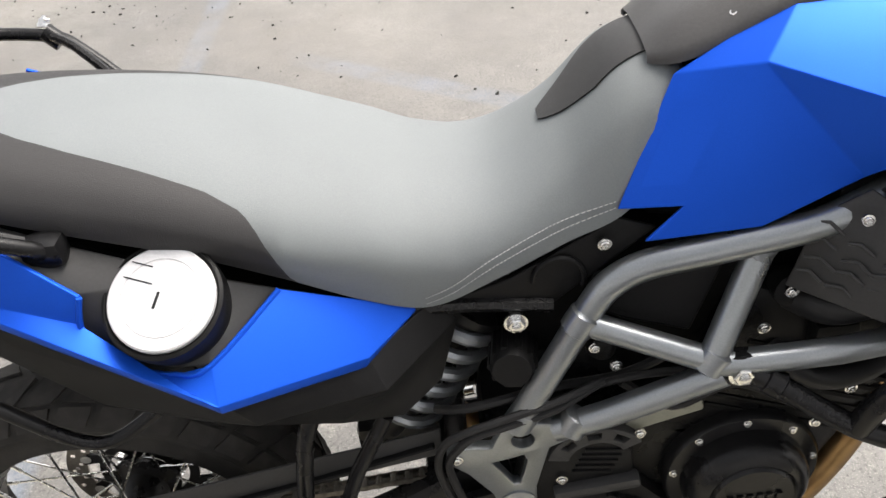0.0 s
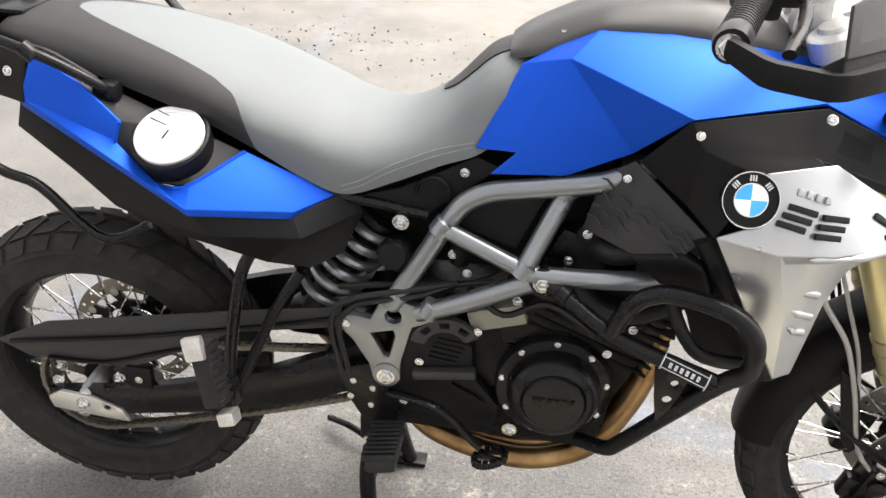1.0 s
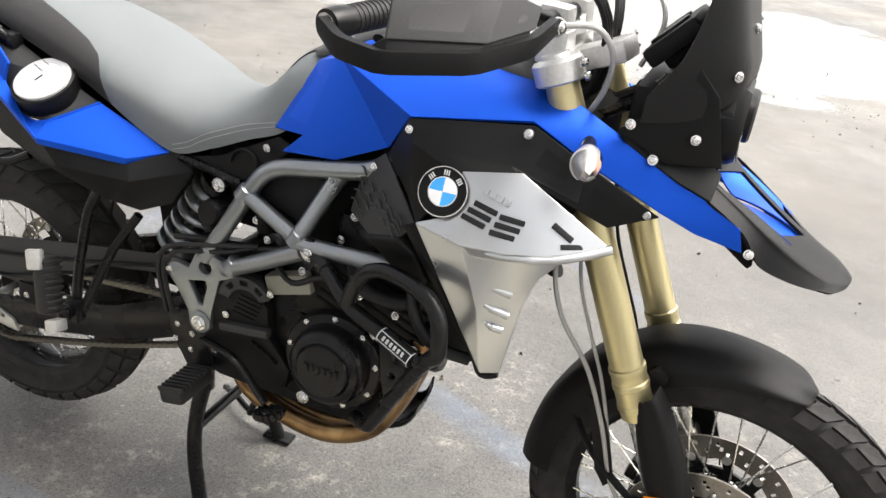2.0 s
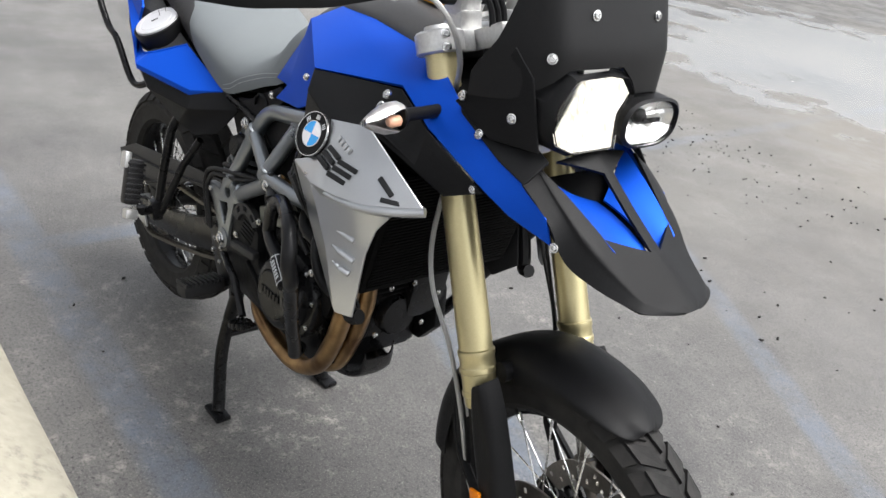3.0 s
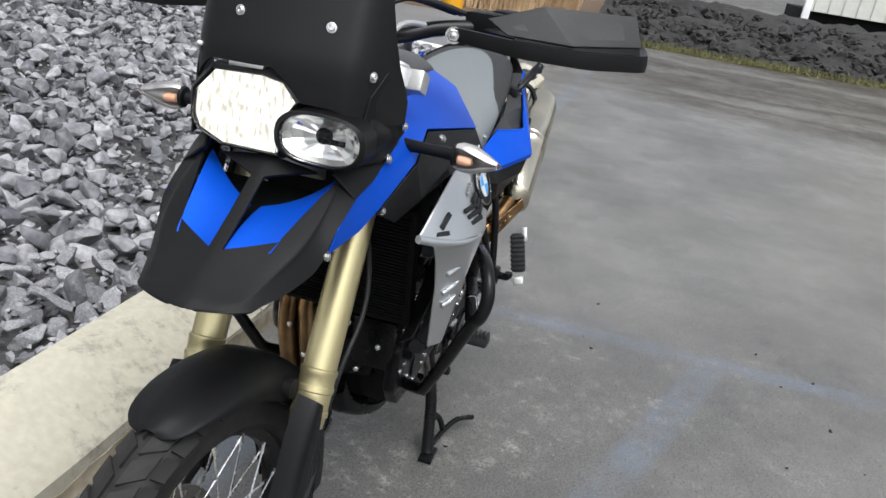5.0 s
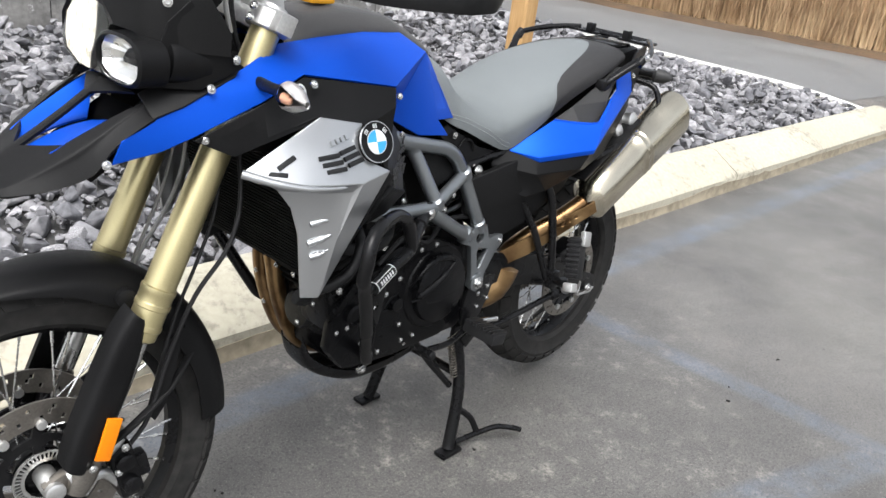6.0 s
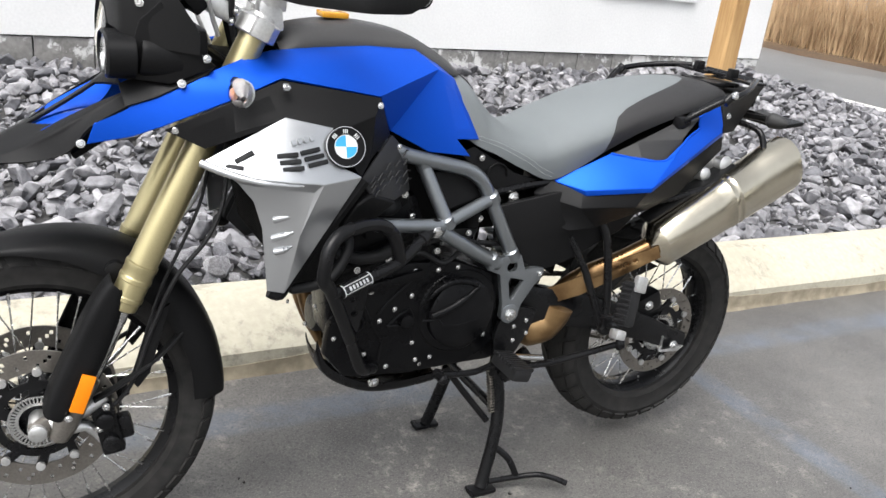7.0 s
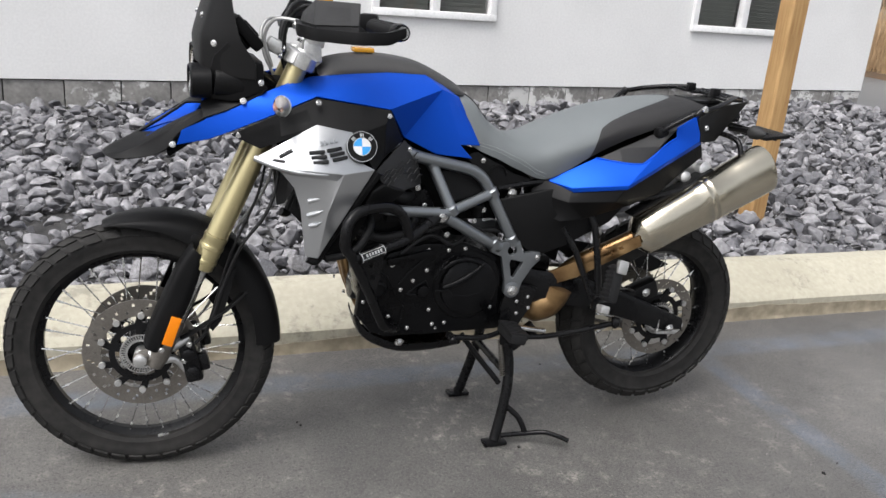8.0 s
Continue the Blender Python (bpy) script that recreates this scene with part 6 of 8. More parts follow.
for s in (1, -1):
    bm = bmesh.new()
    tube(bm, [(1.20, s * 0.05, 1.04), (1.30, s * 0.07, 1.10), (1.345, s * 0.07, 1.15)], 0.009, 8, bend=3)
    part("fairing_stay", bm, BLACK_METAL, bike)
    bm = tube(bmesh.new(), [(1.25, s * 0.10, 1.03), (1.33, s * 0.11, 1.07), (1.40, s * 0.09, 1.08)], 0.008, 8, bend=3)
    part("fairing_stay", bm, BLACK_METAL, bike)

# indicators
for s in (1, -1):
    bm = bmesh.new()
    tube(bm, [vec(p, s) for p in ((1.262, 0.150, 1.052), (1.270, 0.195, 1.054), (1.277, 0.240, 1.056))], [0.011, 0.0095, 0.0105], 10)
    lathe(bm, [(0.006, -0.004), (0.0175, -0.002), (0.0185, 0.002), (0.0165, 0.005)], aim(vec((1.279, 0.241, 1.056), s), (0, s, 0)), 16)
    stalk = part("indicator", bm, PLASTIC, bike, "turn signal on a short black stalk")
    c = Vector((1.281, s * 0.244, 1.056))
    HULL = ((0.0, 0.0165, 0.0200, 0), (0.010, 0.0205, 0.0240, 0.001), (0.030, 0.0200, 0.0232, 0.003), (0.052, 0.0135, 0.0155, 0.007), (0.070, 0.0060, 0.0070, 0.011), (0.079, 0.0012, 0.0015, 0.013))
    bm = bmesh.new()
    rings = [[bm.verts.new(c + Vector((x + w * math.cos(a), s * d, h * math.sin(a)))) for a in (2 * math.pi * j / 18 for j in range(18))] for d, w, h, x in HULL]
    ring_faces(bm, rings)
    bmesh.ops.recalc_face_normals(bm, faces=bm.faces[:])
    part("indicator_lens", bm, SHELL, stalk, "clear pointed indicator lens").visible_shadow = False
    bm = bmesh.new()
    lathe(bm, [(0.003, 0), (0.0075, 0.004), (0.0085, 0.018), (0.0055, 0.025), (0.001, 0.027)], aim(c + Vector((0.005, s * 0.004, -0.003)), (0.1, s, 0)), 12)
    part("bulb", bm, BULB, stalk, "dull orange bulb")
    # silvered bowl, open to the front
    bm = bmesh.new()
    lines = []
    for d, w, h, x in HULL[:5]:
        gap = 52 - 620 * d if d < 0.06 else 12
        lines.append([bm.verts.new(c + Vector((x + (w - 0.0013) * math.cos(a), s * d, (h - 0.0013) * math.sin(a)))) for a in (radians(gap + (360 - 2 * gap) * j / 16) for j in range(17))])
    for la, lb in zip(lines, lines[1:]):
        for j in range(16):
            bm.faces.new((la[j], la[j + 1], lb[j + 1], lb[j]))
    part("indicator_back", thicken(bm, 0.001, (-1, 0, 0)), REFLECTOR_GREY, stalk, "grey silvered back of the indicator", 50)
    # pale stripe across the back of the lamp
    bm = bmesh.new()
    tube(bm, [c + Vector((0.003 + 0.0208 * math.cos(a), s * (0.030 + 0.004 * math.sin(a)), 0.0240 * math.sin(a))) for a in (radians(100 + 150 * j / 12) for j in range(13))], 0.0016, 6)
    part("lens_seam", bm, MARK_PALE, stalk)
    screw((1.262, 0.178, 1.055), (0, 1, 0.3), stalk, s, SCREW_SMALL)

# -- handlebar with guards (built straight, then steered with the fork) --
bm = bmesh.new()
tube(bm, [(1.035, 0.440, 1.229), (1.065, 0.300, 1.235), (1.13, 0.16, 1.225), (1.168, 0.09, 1.205), (1.172, 0, 1.203), (1.168, -0.09, 1.205), (1.13, -0.16, 1.225), (1.065, -0.300, 1.235), (1.035, -0.440, 1.229)], 0.0135, 14, bend=5)
hbar = part("handlebar", bm, BLACK_METAL, bike, "black handlebar with hand guards")
bm = bmesh.new()
for y in (0.045, -0.045):
    box(bm, (0.050, 0.044, 0.056), Matrix.Translation((1.171, y, 1.195)), 0.010)
    box(bm, (0.054, 0.052, 0.056), Matrix.Translation((1.178, y, 1.160)), 0.008, 0.8)
box(bm, (0.040, 0.10, 0.020), Matrix.Translation((1.180, 0, 1.150)), 0.006)
part("bar_clamp", bm, ALLOY, hbar, "silver handlebar clamps")
for s in (1, -1):
    bm = bmesh.new()
    tube(bm, [vec(p, s) for p in ((1.035, 0.438, 1.229), (1.052, 0.360, 1.232), (1.066, 0.300, 1.235))], 0.0175, 16, bend=6)
    grip = part("grip", bm, HOSE, hbar, "ribbed black rubber grip")
    ridge = mesh_of("grip_ridge", lathe(bmesh.new(), [(0.0165, -0.0022), (0.0186, -0.001), (0.0186, 0.001), (0.0165, 0.0022)], None, 16, closed=True), HOSE)
    for k in range(18):
        p = Vector((1.035, s * 0.436, 1.229)).lerp(Vector((1.064, s * 0.306, 1.235)), k / 17)
        piece("grip_ridge", ridge, aim(p, (0.21, -s, 0.04)), hbar)
    bm = bmesh.new()
    tube(bm, [vec(p, s) for p in ((1.037, 0.430, 1.229), (1.033, 0.447, 1.229), (1.031, 0.462, 1.229))], [0.019, 0.020, 0.018], 16)
    end = part("bar_end", bm, BLACK_METAL, hbar)
    screw((1.0305, 0.462, 1.229), (-0.2, 1, 0), hbar, s, NUT)
    # guard bar
    path = [vec(p, s) for p in ((1.028, 0.468, 1.230), (1.066, 0.490, 1.216), (1.128, 0.500, 1.213), (1.206, 0.426, 1.214), (1.234, 0.320, 1.219), (1.226, 0.215, 1.228))]
    bm = bmesh.new()
    rings = []
    fine = [path[0]]
    for a, b in zip(path, path[1:]):
        fine += [a.lerp(b, 0.10), a.lerp(b, 0.5), a.lerp(b, 0.90)]
    fine.append(path[-1])
    for i, p in enumerate(fine):
        t = (fine[min(i + 1, len(fine) - 1)] - fine[max(i - 1, 0)]).normalized()
        side = t.cross(Vector((0, 0, 1))).normalized()
        h = 0.009 + 0.004 * min(1, i / 3) - 0.003 * max(0, (i - 12) / 4)
        rings.append([bm.verts.new(p + side * a + Vector((0, 0, b))) for a, b in ((-0.006, -h), (0.006, -h), (0.008, 0), (0.006, h), (-0.006, h), (-0.008, 0))])
    ring_faces(bm, rings)
    bmesh.ops.recalc_face_normals(bm, faces=bm.faces[:])
    guard = part("hand_guard", bm, PLASTIC, hbar, "black hand guard bar")
    screw((1.229, 0.212, 1.226), (1, 0.3 , 0), hbar, s, NUT)
    # deflector
    D = {"A": (1.130, 0.494, 1.238), "B": (1.126, 0.478, 1.284), "C": (1.203, 0.345, 1.286), "D": (1.222, 0.262, 1.258), "E": (1.232, 0.300, 1.238), "F": (1.212, 0.400, 1.233)}
    part("deflector", facets(D, ["A B C F", "F C D E"], s, 0.004, 0.005, (0.8, s * 0.5, 0.3)), PLASTIC_GREY, hbar, "dark grey plastic wind deflector")
    L = {"a": (1.128, 0.490, 1.240), "f": (1.208, 0.396, 1.236), "e": (1.226, 0.305, 1.240), "e2": (1.236, 0.325, 1.214), "f2": (1.203, 0.432, 1.206), "a2": (1.134, 0.500, 1.205), "g": (1.090, 0.490, 1.212)}
    part("deflector_lower", facets(L, ["a f f2 a2", "f e e2 f2", "a a2 g"], s, 0.004, 0.003, (0.8, s * 0.5, 0.3)), PLASTIC, hbar, "black lower half of the wind deflector")
    # lever and perch
    bm = bmesh.new()
    tube(bm, [vec(p, s) for p in ((1.110, 0.225, 1.232), (1.125, 0.260, 1.228), (1.115, 0.340, 1.222), (1.092, 0.425, 1.220), (1.090, 0.440, 1.220))], [0.010, 0.008, 0.007, 0.006, 0.008], 10, bend=4, flat=0.7)
    part("lever", bm, BLACK_METAL, hbar)
    bm = bmesh.new()
    box(bm, (0.055, 0.060, 0.045), Matrix.Translation((1.095, s * 0.225, 1.236)) @ Matrix.Rotation(radians(-14 * s), 4, "Z"), 0.008)
    box(bm, (0.045, 0.070, 0.055), Matrix.Translation((1.070, s * 0.265, 1.236)) @ Matrix.Rotation(radians(-12 * s), 4, "Z"), 0.010)
    part("switch_block", bm, PLASTIC, hbar)
# brake fluid pot and clutch pot
bm = lathe(bmesh.new(), [(0.018, 0), (0.022, 0.004), (0.022, 0.030), (0.020, 0.034)], Matrix.Translation((1.118, -0.185, 1.262)), 24)
pot = part("fluid_pot", bm, AMBER, hbar, "round pot of amber brake fluid")
bm = lathe(bmesh.new(), [(0.023, 0.030), (0.024, 0.033), (0.024, 0.045), (0.020, 0.048)], Matrix.Translation((1.118, -0.185, 1.262)), 24)
part("pot_cap", bm, PLASTIC, pot)
bm = lathe(bmesh.new(), [(0.016, 0), (0.019, 0.003), (0.019, 0.024), (0.014, 0.028)], Matrix.Translation((1.10, 0.16, 1.255)), 24)
part("fluid_pot_small", bm, AMBER, hbar, "small amber fluid pot")
bm = lathe(bmesh.new(), [(0.022, -0.004), (0.022, 0.004), (0.017, 0.008), (0.012, 0.016)], aim(fork_at(1.178, 0), -AX), 6)
part("stem_nut", bm, CHROME, triple)
bm = bmesh.new()
tube(bm, [(1.235, -0.205, 1.228), (1.275, -0.18, 1.228), (1.295, -0.15, 1.19), (1.285, -0.12, 1.13), (1.25, -0.10, 1.06)], 0.0045, 8, bend=6)
part("brake_line", bm, CABLE_GREY, hbar, "grey brake line arching over the clamp")
bm = bmesh.new()
tube(bm, [(1.225, 0.16, 1.235), (1.275, 0.14, 1.235), (1.30, 0.12, 1.19), (1.28, 0.10, 1.12)], 0.0045, 8, bend=6)
part("brake_line", bm, CABLE_GREY, hbar, "grey brake line arching over the clamp")
for dy in (0, 0.012, -0.012):
    for k, x, z in ((1, 1.245, 1.27), (-1, 1.25, 1.28)):
        bm = tube(bmesh.new(), [(1.10, k * 0.18 + dy, 1.25), (1.20, k * 0.10 + dy, z), (x, k * 0.035 + dy, 1.20), (1.23, k * 0.03 + dy, 1.08), (1.18, k * 0.04 + dy, 1.0)], 0.005, 8, bend=6)
        part("control_cable", bm, HOSE, hbar, "black control cable")
# brake hoses down the fork
for s in (1, -1):
    bm = bmesh.new()
    tube(bm, [vec(p, s) for p in ((1.25, 0.09, 0.96), (1.255, 0.115, 0.83), (1.285, 0.125, 0.745), (1.345, 0.118, 0.660), (1.39, 0.108, 0.55), (1.43, 0.102, 0.43), (1.475, 0.10, 0.375))], 0.0045, 8, bend=6)
    tube(bm, [vec(p, s) for p in ((1.27, 0.08, 0.96), (1.295, 0.100, 0.82), (1.33, 0.105, 0.73), (1.370, 0.105, 0.640), (1.40, 0.10, 0.54))], 0.0035, 8, bend=6)
    part("brake_hose", bm, CABLE_GREY if s < 0 else HOSE, triple)

# steer the front end a little to the right
axis = -AX
PIVOT = fork_at(1.145, 0) + Vector((-0.035, 0, 0))
STEER = Matrix.Translation(PIVOT) @ Matrix.Rotation(radians(-6.5), 4, axis) @ Matrix.Translation(-PIVOT)
for ob in bike.children:
    if ob.name.split(".")[0] in ("front_wheel", "front_axle", "fork_leg", "triple_clamp", "front_fender", "handlebar"):
        ob.matrix_basis = STEER @ ob.matrix_basis
    if ob.name.split(".")[0] == "handlebar":             # bars sit a little back in their clamps
        ob.matrix_basis = Matrix.Translation(PIVOT + Vector((-0.0095, 0, 0))) @ Matrix.Rotation(radians(0.6), 4, "Z") @ Matrix.Translation(-PIVOT) @ ob.matrix_basis

# -- frame --
for s in (1, -1):
    bm = bmesh.new()
    tube(bm, [vec(p, s) for p in ((0.985, 0.140, 0.945), (0.935, 0.150, 0.925), (0.895, 0.150, 0.910), (0.800, 0.143, 0.887), (0.742, 0.137, 0.872), (0.705, 0.136, 0.850), (0.680, 0.139, 0.815), (0.640, 0.146, 0.742), (0.592, 0.154, 0.655))], 0.0165, 16, bend=4)
    tube(bm, [vec(p, s) for p in ((0.858, 0.142, 0.892), (0.806, 0.184, 0.772))], 0.0155, 16)
    tube(bm, [vec(p, s) for p in ((0.672, 0.143, 0.806), (0.800, 0.182, 0.770))], 0.0145, 16)
    tube(bm, [vec(p, s) for p in ((0.640, 0.158, 0.650), (0.700, 0.170, 0.681), (0.820, 0.187, 0.752))], 0.0160, 16, bend=3)
    tube(bm, [vec(p, s) for p in ((0.800, 0.183, 0.768), (0.836, 0.187, 0.765), (0.985, 0.190, 0.778), (1.03, 0.15, 0.785))], 0.0150, 16, bend=3)
    for p in ((0.806, 0.183, 0.770), (0.672, 0.143, 0.806), (0.856, 0.143, 0.890), (0.602, 0.153, 0.670), (0.662, 0.162, 0.662)):
        lathe(bm, [(0.012, -0.016), (0.0185, -0.012), (0.0185, 0.012), (0.012, 0.016)], aim(vec(p, s), (0.5, 0.1, 0.8)), 14)
    frame_ob = part("frame", bm, FRAME_GREY, bike, "metallic grey tubular frame")
    bm = bmesh.new()
    out = [(0.578, 0.668), (0.607, 0.672), (0.640, 0.664), (0.670, 0.672), (0.672, 0.640), (0.632, 0.622), (0.622, 0.580), (0.614, 0.545), (0.614, 0.508), (0.590, 0.493), (0.566, 0.508), (0.558, 0.540), (0.530, 0.585), (0.506, 0.608), (0.508, 0.630), (0.532, 0.634), (0.562, 0.630)]
    plate(bm, out, 0.016, Matrix.Translation((0, s * 0.157, 0)), 0.004, holes=((0.600, 0.640, 0.014), [(0.562, 0.602), (0.600, 0.612), (0.604, 0.600), (0.594, 0.556), (0.586, 0.556)]))
    part("frame_plate", bm, FRAME_GREY, frame_ob, "grey cast frame plate")
    screw((0.519, 0.166, 0.617), (0, 1, 0), frame_ob, s)
    for p in ((0.836, 0.192, 0.757), (0.590, 0.166, 0.519)):
        bm = lathe(bmesh.new(), [(0.024, -0.012), (0.024, 0.002), (0.018, 0.004)], aim(vec(p, s), (0, s, 0)), 20)
        part("boss", bm, BLACK_METAL if p[0] > 0.7 else FRAME_GREY, frame_ob)
        piece("frame_bolt", NUT, aim(vec(p, s) + Vector((0, s * 0.004, 0)), (0, s, 0)) @ Matrix.Diagonal((1.15, 1.15, 1, 1)), frame_ob)
    # black cover under the tank and the side box behind
    V = {"a": (0.755, 0.118, 0.905), "b": (0.715, 0.112, 0.918), "c": (0.60, 0.118, 0.855), "d": (0.515, 0.122, 0.832), "e": (0.640, 0.118, 0.808), "f": (0.69, 0.118, 0.85)}
    cov = part("under_seat_cover", facets(V, ["a b c f", "c d e f"], s, 0.006, 0.004), PLASTIC, bike, "black cover below the seat")
    screw((0.700, 0.124, 0.895), (0, 1, 0), cov, s)
    bm = tube(bmesh.new(), [vec((0.652 + 0.028 * math.cos(a), 0.121, 0.850 + 0.030 * math.sin(a)), s) for a in (radians(-20 + 20 * k) for k in range(11))], 0.0035, 8, flat=0.7)
    part("cover_arch", bm, PLASTIC, cov)
    bm = bmesh.new()
    tube(bm, [vec(p, s) for p in ((0.645, 0.116, 0.812), (0.56, 0.118, 0.826), (0.47, 0.125, 0.838))], 0.010, 8)
    part("subframe_rail", bm, BLACK_METAL, bike)
    screw((0.603, 0.127, 0.800), (0, 1, 0), cov, s, NUT)
    V = {"a": (0.69, 0.125, 0.855), "b": (0.83, 0.130, 0.870), "c": (0.79, 0.150, 0.782), "d": (0.72, 0.140, 0.80), "e": (0.672, 0.125, 0.815)}
    infill = part("frame_infill", facets(V, ["a b c d e"], s, 0.010, 0.004), PLASTIC, bike, "black infill plate inside the frame triangle")
    screw((0.690, 0.135, 0.826), (0, 1, 0), infill, s)
V = {"a": (0.648, 0.142, 0.785), "b": (0.490, 0.158, 0.820), "c": (0.240, 0.190, 0.800), "d": (0.305, 0.182, 0.722), "e": (0.440, 0.168, 0.646), "f": (0.520, 0.156, 0.616), "g": (0.645, 0.142, 0.703), "h": (0.470, 0.180, 0.748)}
part("side_box", facets(V, ["a b h g", "b c d h", "h d e f g"], 1, 0.02, 0.005), PLASTIC, bike, "black angular side box", 30)
bm = bmesh.new()
box(bm, (0.40, 0.20, 0.18), Matrix.Translation((0.80, 0, 0.80)), 0.03)
box(bm, (0.16, 0.16, 0.12), Matrix.Translation((0.62, 0.0, 0.83)), 0.03)
part("airbox", bm, VOID, bike)

# -- engine --
bm = bmesh.new()
box(bm, (0.40, 0.27, 0.25), Matrix.Translation((0.78, 0, 0.50)), 0.03)
engine = part("engine", bm, ENGINE_BLACK, bike, "black twin-cylinder engine block")
part("cylinder", box(bmesh.new(), (0.24, 0.27, 0.26), Matrix.Translation((0.92, 0, 0.66)) @ Matrix.Rotation(radians(22), 4, "Y"), 0.02), ENGINE_BLACK, engine)
part("gearbox", box(bmesh.new(), (0.22, 0.23, 0.14), Matrix.Translation((0.66, 0, 0.55)), 0.03), ENGINE_BLACK, engine)
part("front_case", box(bmesh.new(), (0.10, 0.15, 0.15), Matrix.Translation((0.962, 0.01, 0.52)), 0.03), ENGINE_BLACK, engine)
# fins coloured near-black to stand for the shade round the cylinder
fin = mesh_of("cooling_fin", box(bmesh.new(), (0.22, 0.275, 0.007), None, 0.002), VOID)
for k in range(7):
    piece("cooling_fin", fin, Matrix.Translation((0.925, 0, 0.60)) @ Matrix.Rotation(radians(22), 4, "Y") @ Matrix.Translation((0, 0, 0.018 * k)), engine)
# right: round alternator cover and toothed front sprocket cover
f = aim((0.876, -0.130, 0.522), (0.02, -1, 0.06), (0, 0, 1))
bm = lathe(bmesh.new(), [(0.100, -0.01), (0.100, 0.020), (0.096, 0.026), (0.080, 0.028), (0.0775, 0.046), (0.073, 0.056), (0.065, 0.063), (0.056, 0.066), (0.053, 0.064), (0.050, 0.069), (0.003, 0.070)], f, 48)
alt = part("alternator_cover", bm, BLACK_METAL, engine, "round black alternator cover")
bm = bmesh.new()
for k in range(6):
    box(bm, (0.008, 0.016, 0.003), f @ Matrix.Translation((-0.030 + 0.012 * k, 0.004, 0.0715)), 0.001)
part("relief_bar", bm, BLACK_METAL, alt)
for k in range(9):
    a = 2 * math.pi * k / 9 + 0.2
    piece("cover_bolt", SCREW_SMALL, f @ Matrix.Translation((0.089 * math.cos(a), 0.089 * math.sin(a), 0.026)), alt)
bm = bmesh.new()
plate(bm, [(0.58, 0.50), (0.60, 0.60), (0.65, 0.645), (0.70, 0.635), (0.735, 0.59), (0.74, 0.53), (0.79, 0.47), (0.78, 0.42), (0.69, 0.43), (0.60, 0.44)], 0.035, Matrix.Translation((0, -0.140, 0)), 0.010)
sp = part("sprocket_cover", bm, PLASTIC, engine, "black plastic front sprocket cover")
part("cover_bar", box(bmesh.new(), (0.11, 0.02, 0.018), Matrix.Translation((0.69, -0.162, 0.535)) @ Matrix.Rotation(radians(-8), 4, "Y"), 0.006), PLASTIC_GREY, sp)
for k in range(4):
    part("cover_slot", box(bmesh.new(), (0.028, 0.012, 0.005), Matrix.Translation((0.715 + 0.012 * k, -0.160, 0.505 - 0.006 * k)) @ Matrix.Rotation(radians(38), 4, "Y"), 0.002), PLASTIC, sp)
# arched slotted rim above the sprocket
arch = []
for k in range(15):
    a = radians(30 + 10 * k)
    arch.append((0.690 + 0.062 * math.cos(a), 0.585 + 0.062 * math.sin(a)))
for k in range(14, -1, -1):
    a = radians(30 + 10 * k)
    arch.append((0.690 + 0.036 * math.cos(a), 0.585 + 0.036 * math.sin(a)))
slots = []
for a0 in (55, 95, 135):
    ring = [(0.690 + r * math.cos(radians(a0 + d)), 0.585 + r * math.sin(radians(a0 + d))) for r, d in ((0.044, -10), (0.055, -10), (0.055, 10), (0.044, 10))]
    slots.append(ring)
part("cover_arch", plate(bmesh.new(), arch, 0.014, Matrix.Translation((0, -0.158, 0)), 0.002, holes=slots), PLASTIC_GREY, sp)
for k in range(5):
    part("cover_fin", box(bmesh.new(), (0.050, 0.006, 0.004), Matrix.Translation((0.700 - 0.004 * k, -0.158, 0.600 - 0.010 * k)) @ Matrix.Rotation(radians(8), 4, "Y"), 0.001), PLASTIC, sp)
for p in ((0.646, 0.162, 0.553), (0.741, 0.160, 0.627), (0.62, 0.16, 0.46)):
    screw(p, (0, 1, 0), sp, -1)
# left: clutch cover and stepped case
f = aim((0.725, 0.125, 0.535), (0.0, 1, 0.04), (0, 0, 1))
bm = lathe(bmesh.new(), [(0.105, -0.01), (0.105, 0.022), (0.100, 0.028), (0.086, 0.030), (0.084, 0.044), (0.076, 0.050), (0.003, 0.052)], f, 48)
tube(bm, [(0.829, 0.160, 0.561), (0.815, 0.172, 0.590), (0.790, 0.174, 0.612), (0.755, 0.173, 0.622), (0.720, 0.173, 0.617), (0.692, 0.172, 0.603)], [0.002, 0.006, 0.008, 0.008, 0.006, 0.003], 10, bend=5)
tube(bm, [(0.690, 0.173, 0.604), (0.725, 0.176, 0.578), (0.765, 0.176, 0.556), (0.812, 0.172, 0.538)], [0.005, 0.009, 0.009, 0.003], 10, bend=5)
tube(bm, [(0.826, 0.168, 0.529), (0.790, 0.175, 0.532), (0.778, 0.175, 0.516), (0.735, 0.175, 0.512), (0.685, 0.174, 0.522)], 0.0032, 8)
clutch = part("clutch_cover", bm, ENGINE_BLACK, engine, "round black clutch cover with moulded bars")
bm = bmesh.new()
plate(bm, [(0.61, 0.44), (0.64, 0.62), (0.74, 0.66), (0.86, 0.665), (0.96, 0.64), (1.04, 0.55), (1.05, 0.46), (1.0, 0.40), (0.85, 0.385), (0.68, 0.39)], 0.030, Matrix.Translation((0, 0.132, 0)), 0.010)
box(bm, (0.14, 0.018, 0.022), Matrix.Translation((0.90, 0.152, 0.628)) @ Matrix.Rotation(radians(10), 4, "Y"), 0.006)
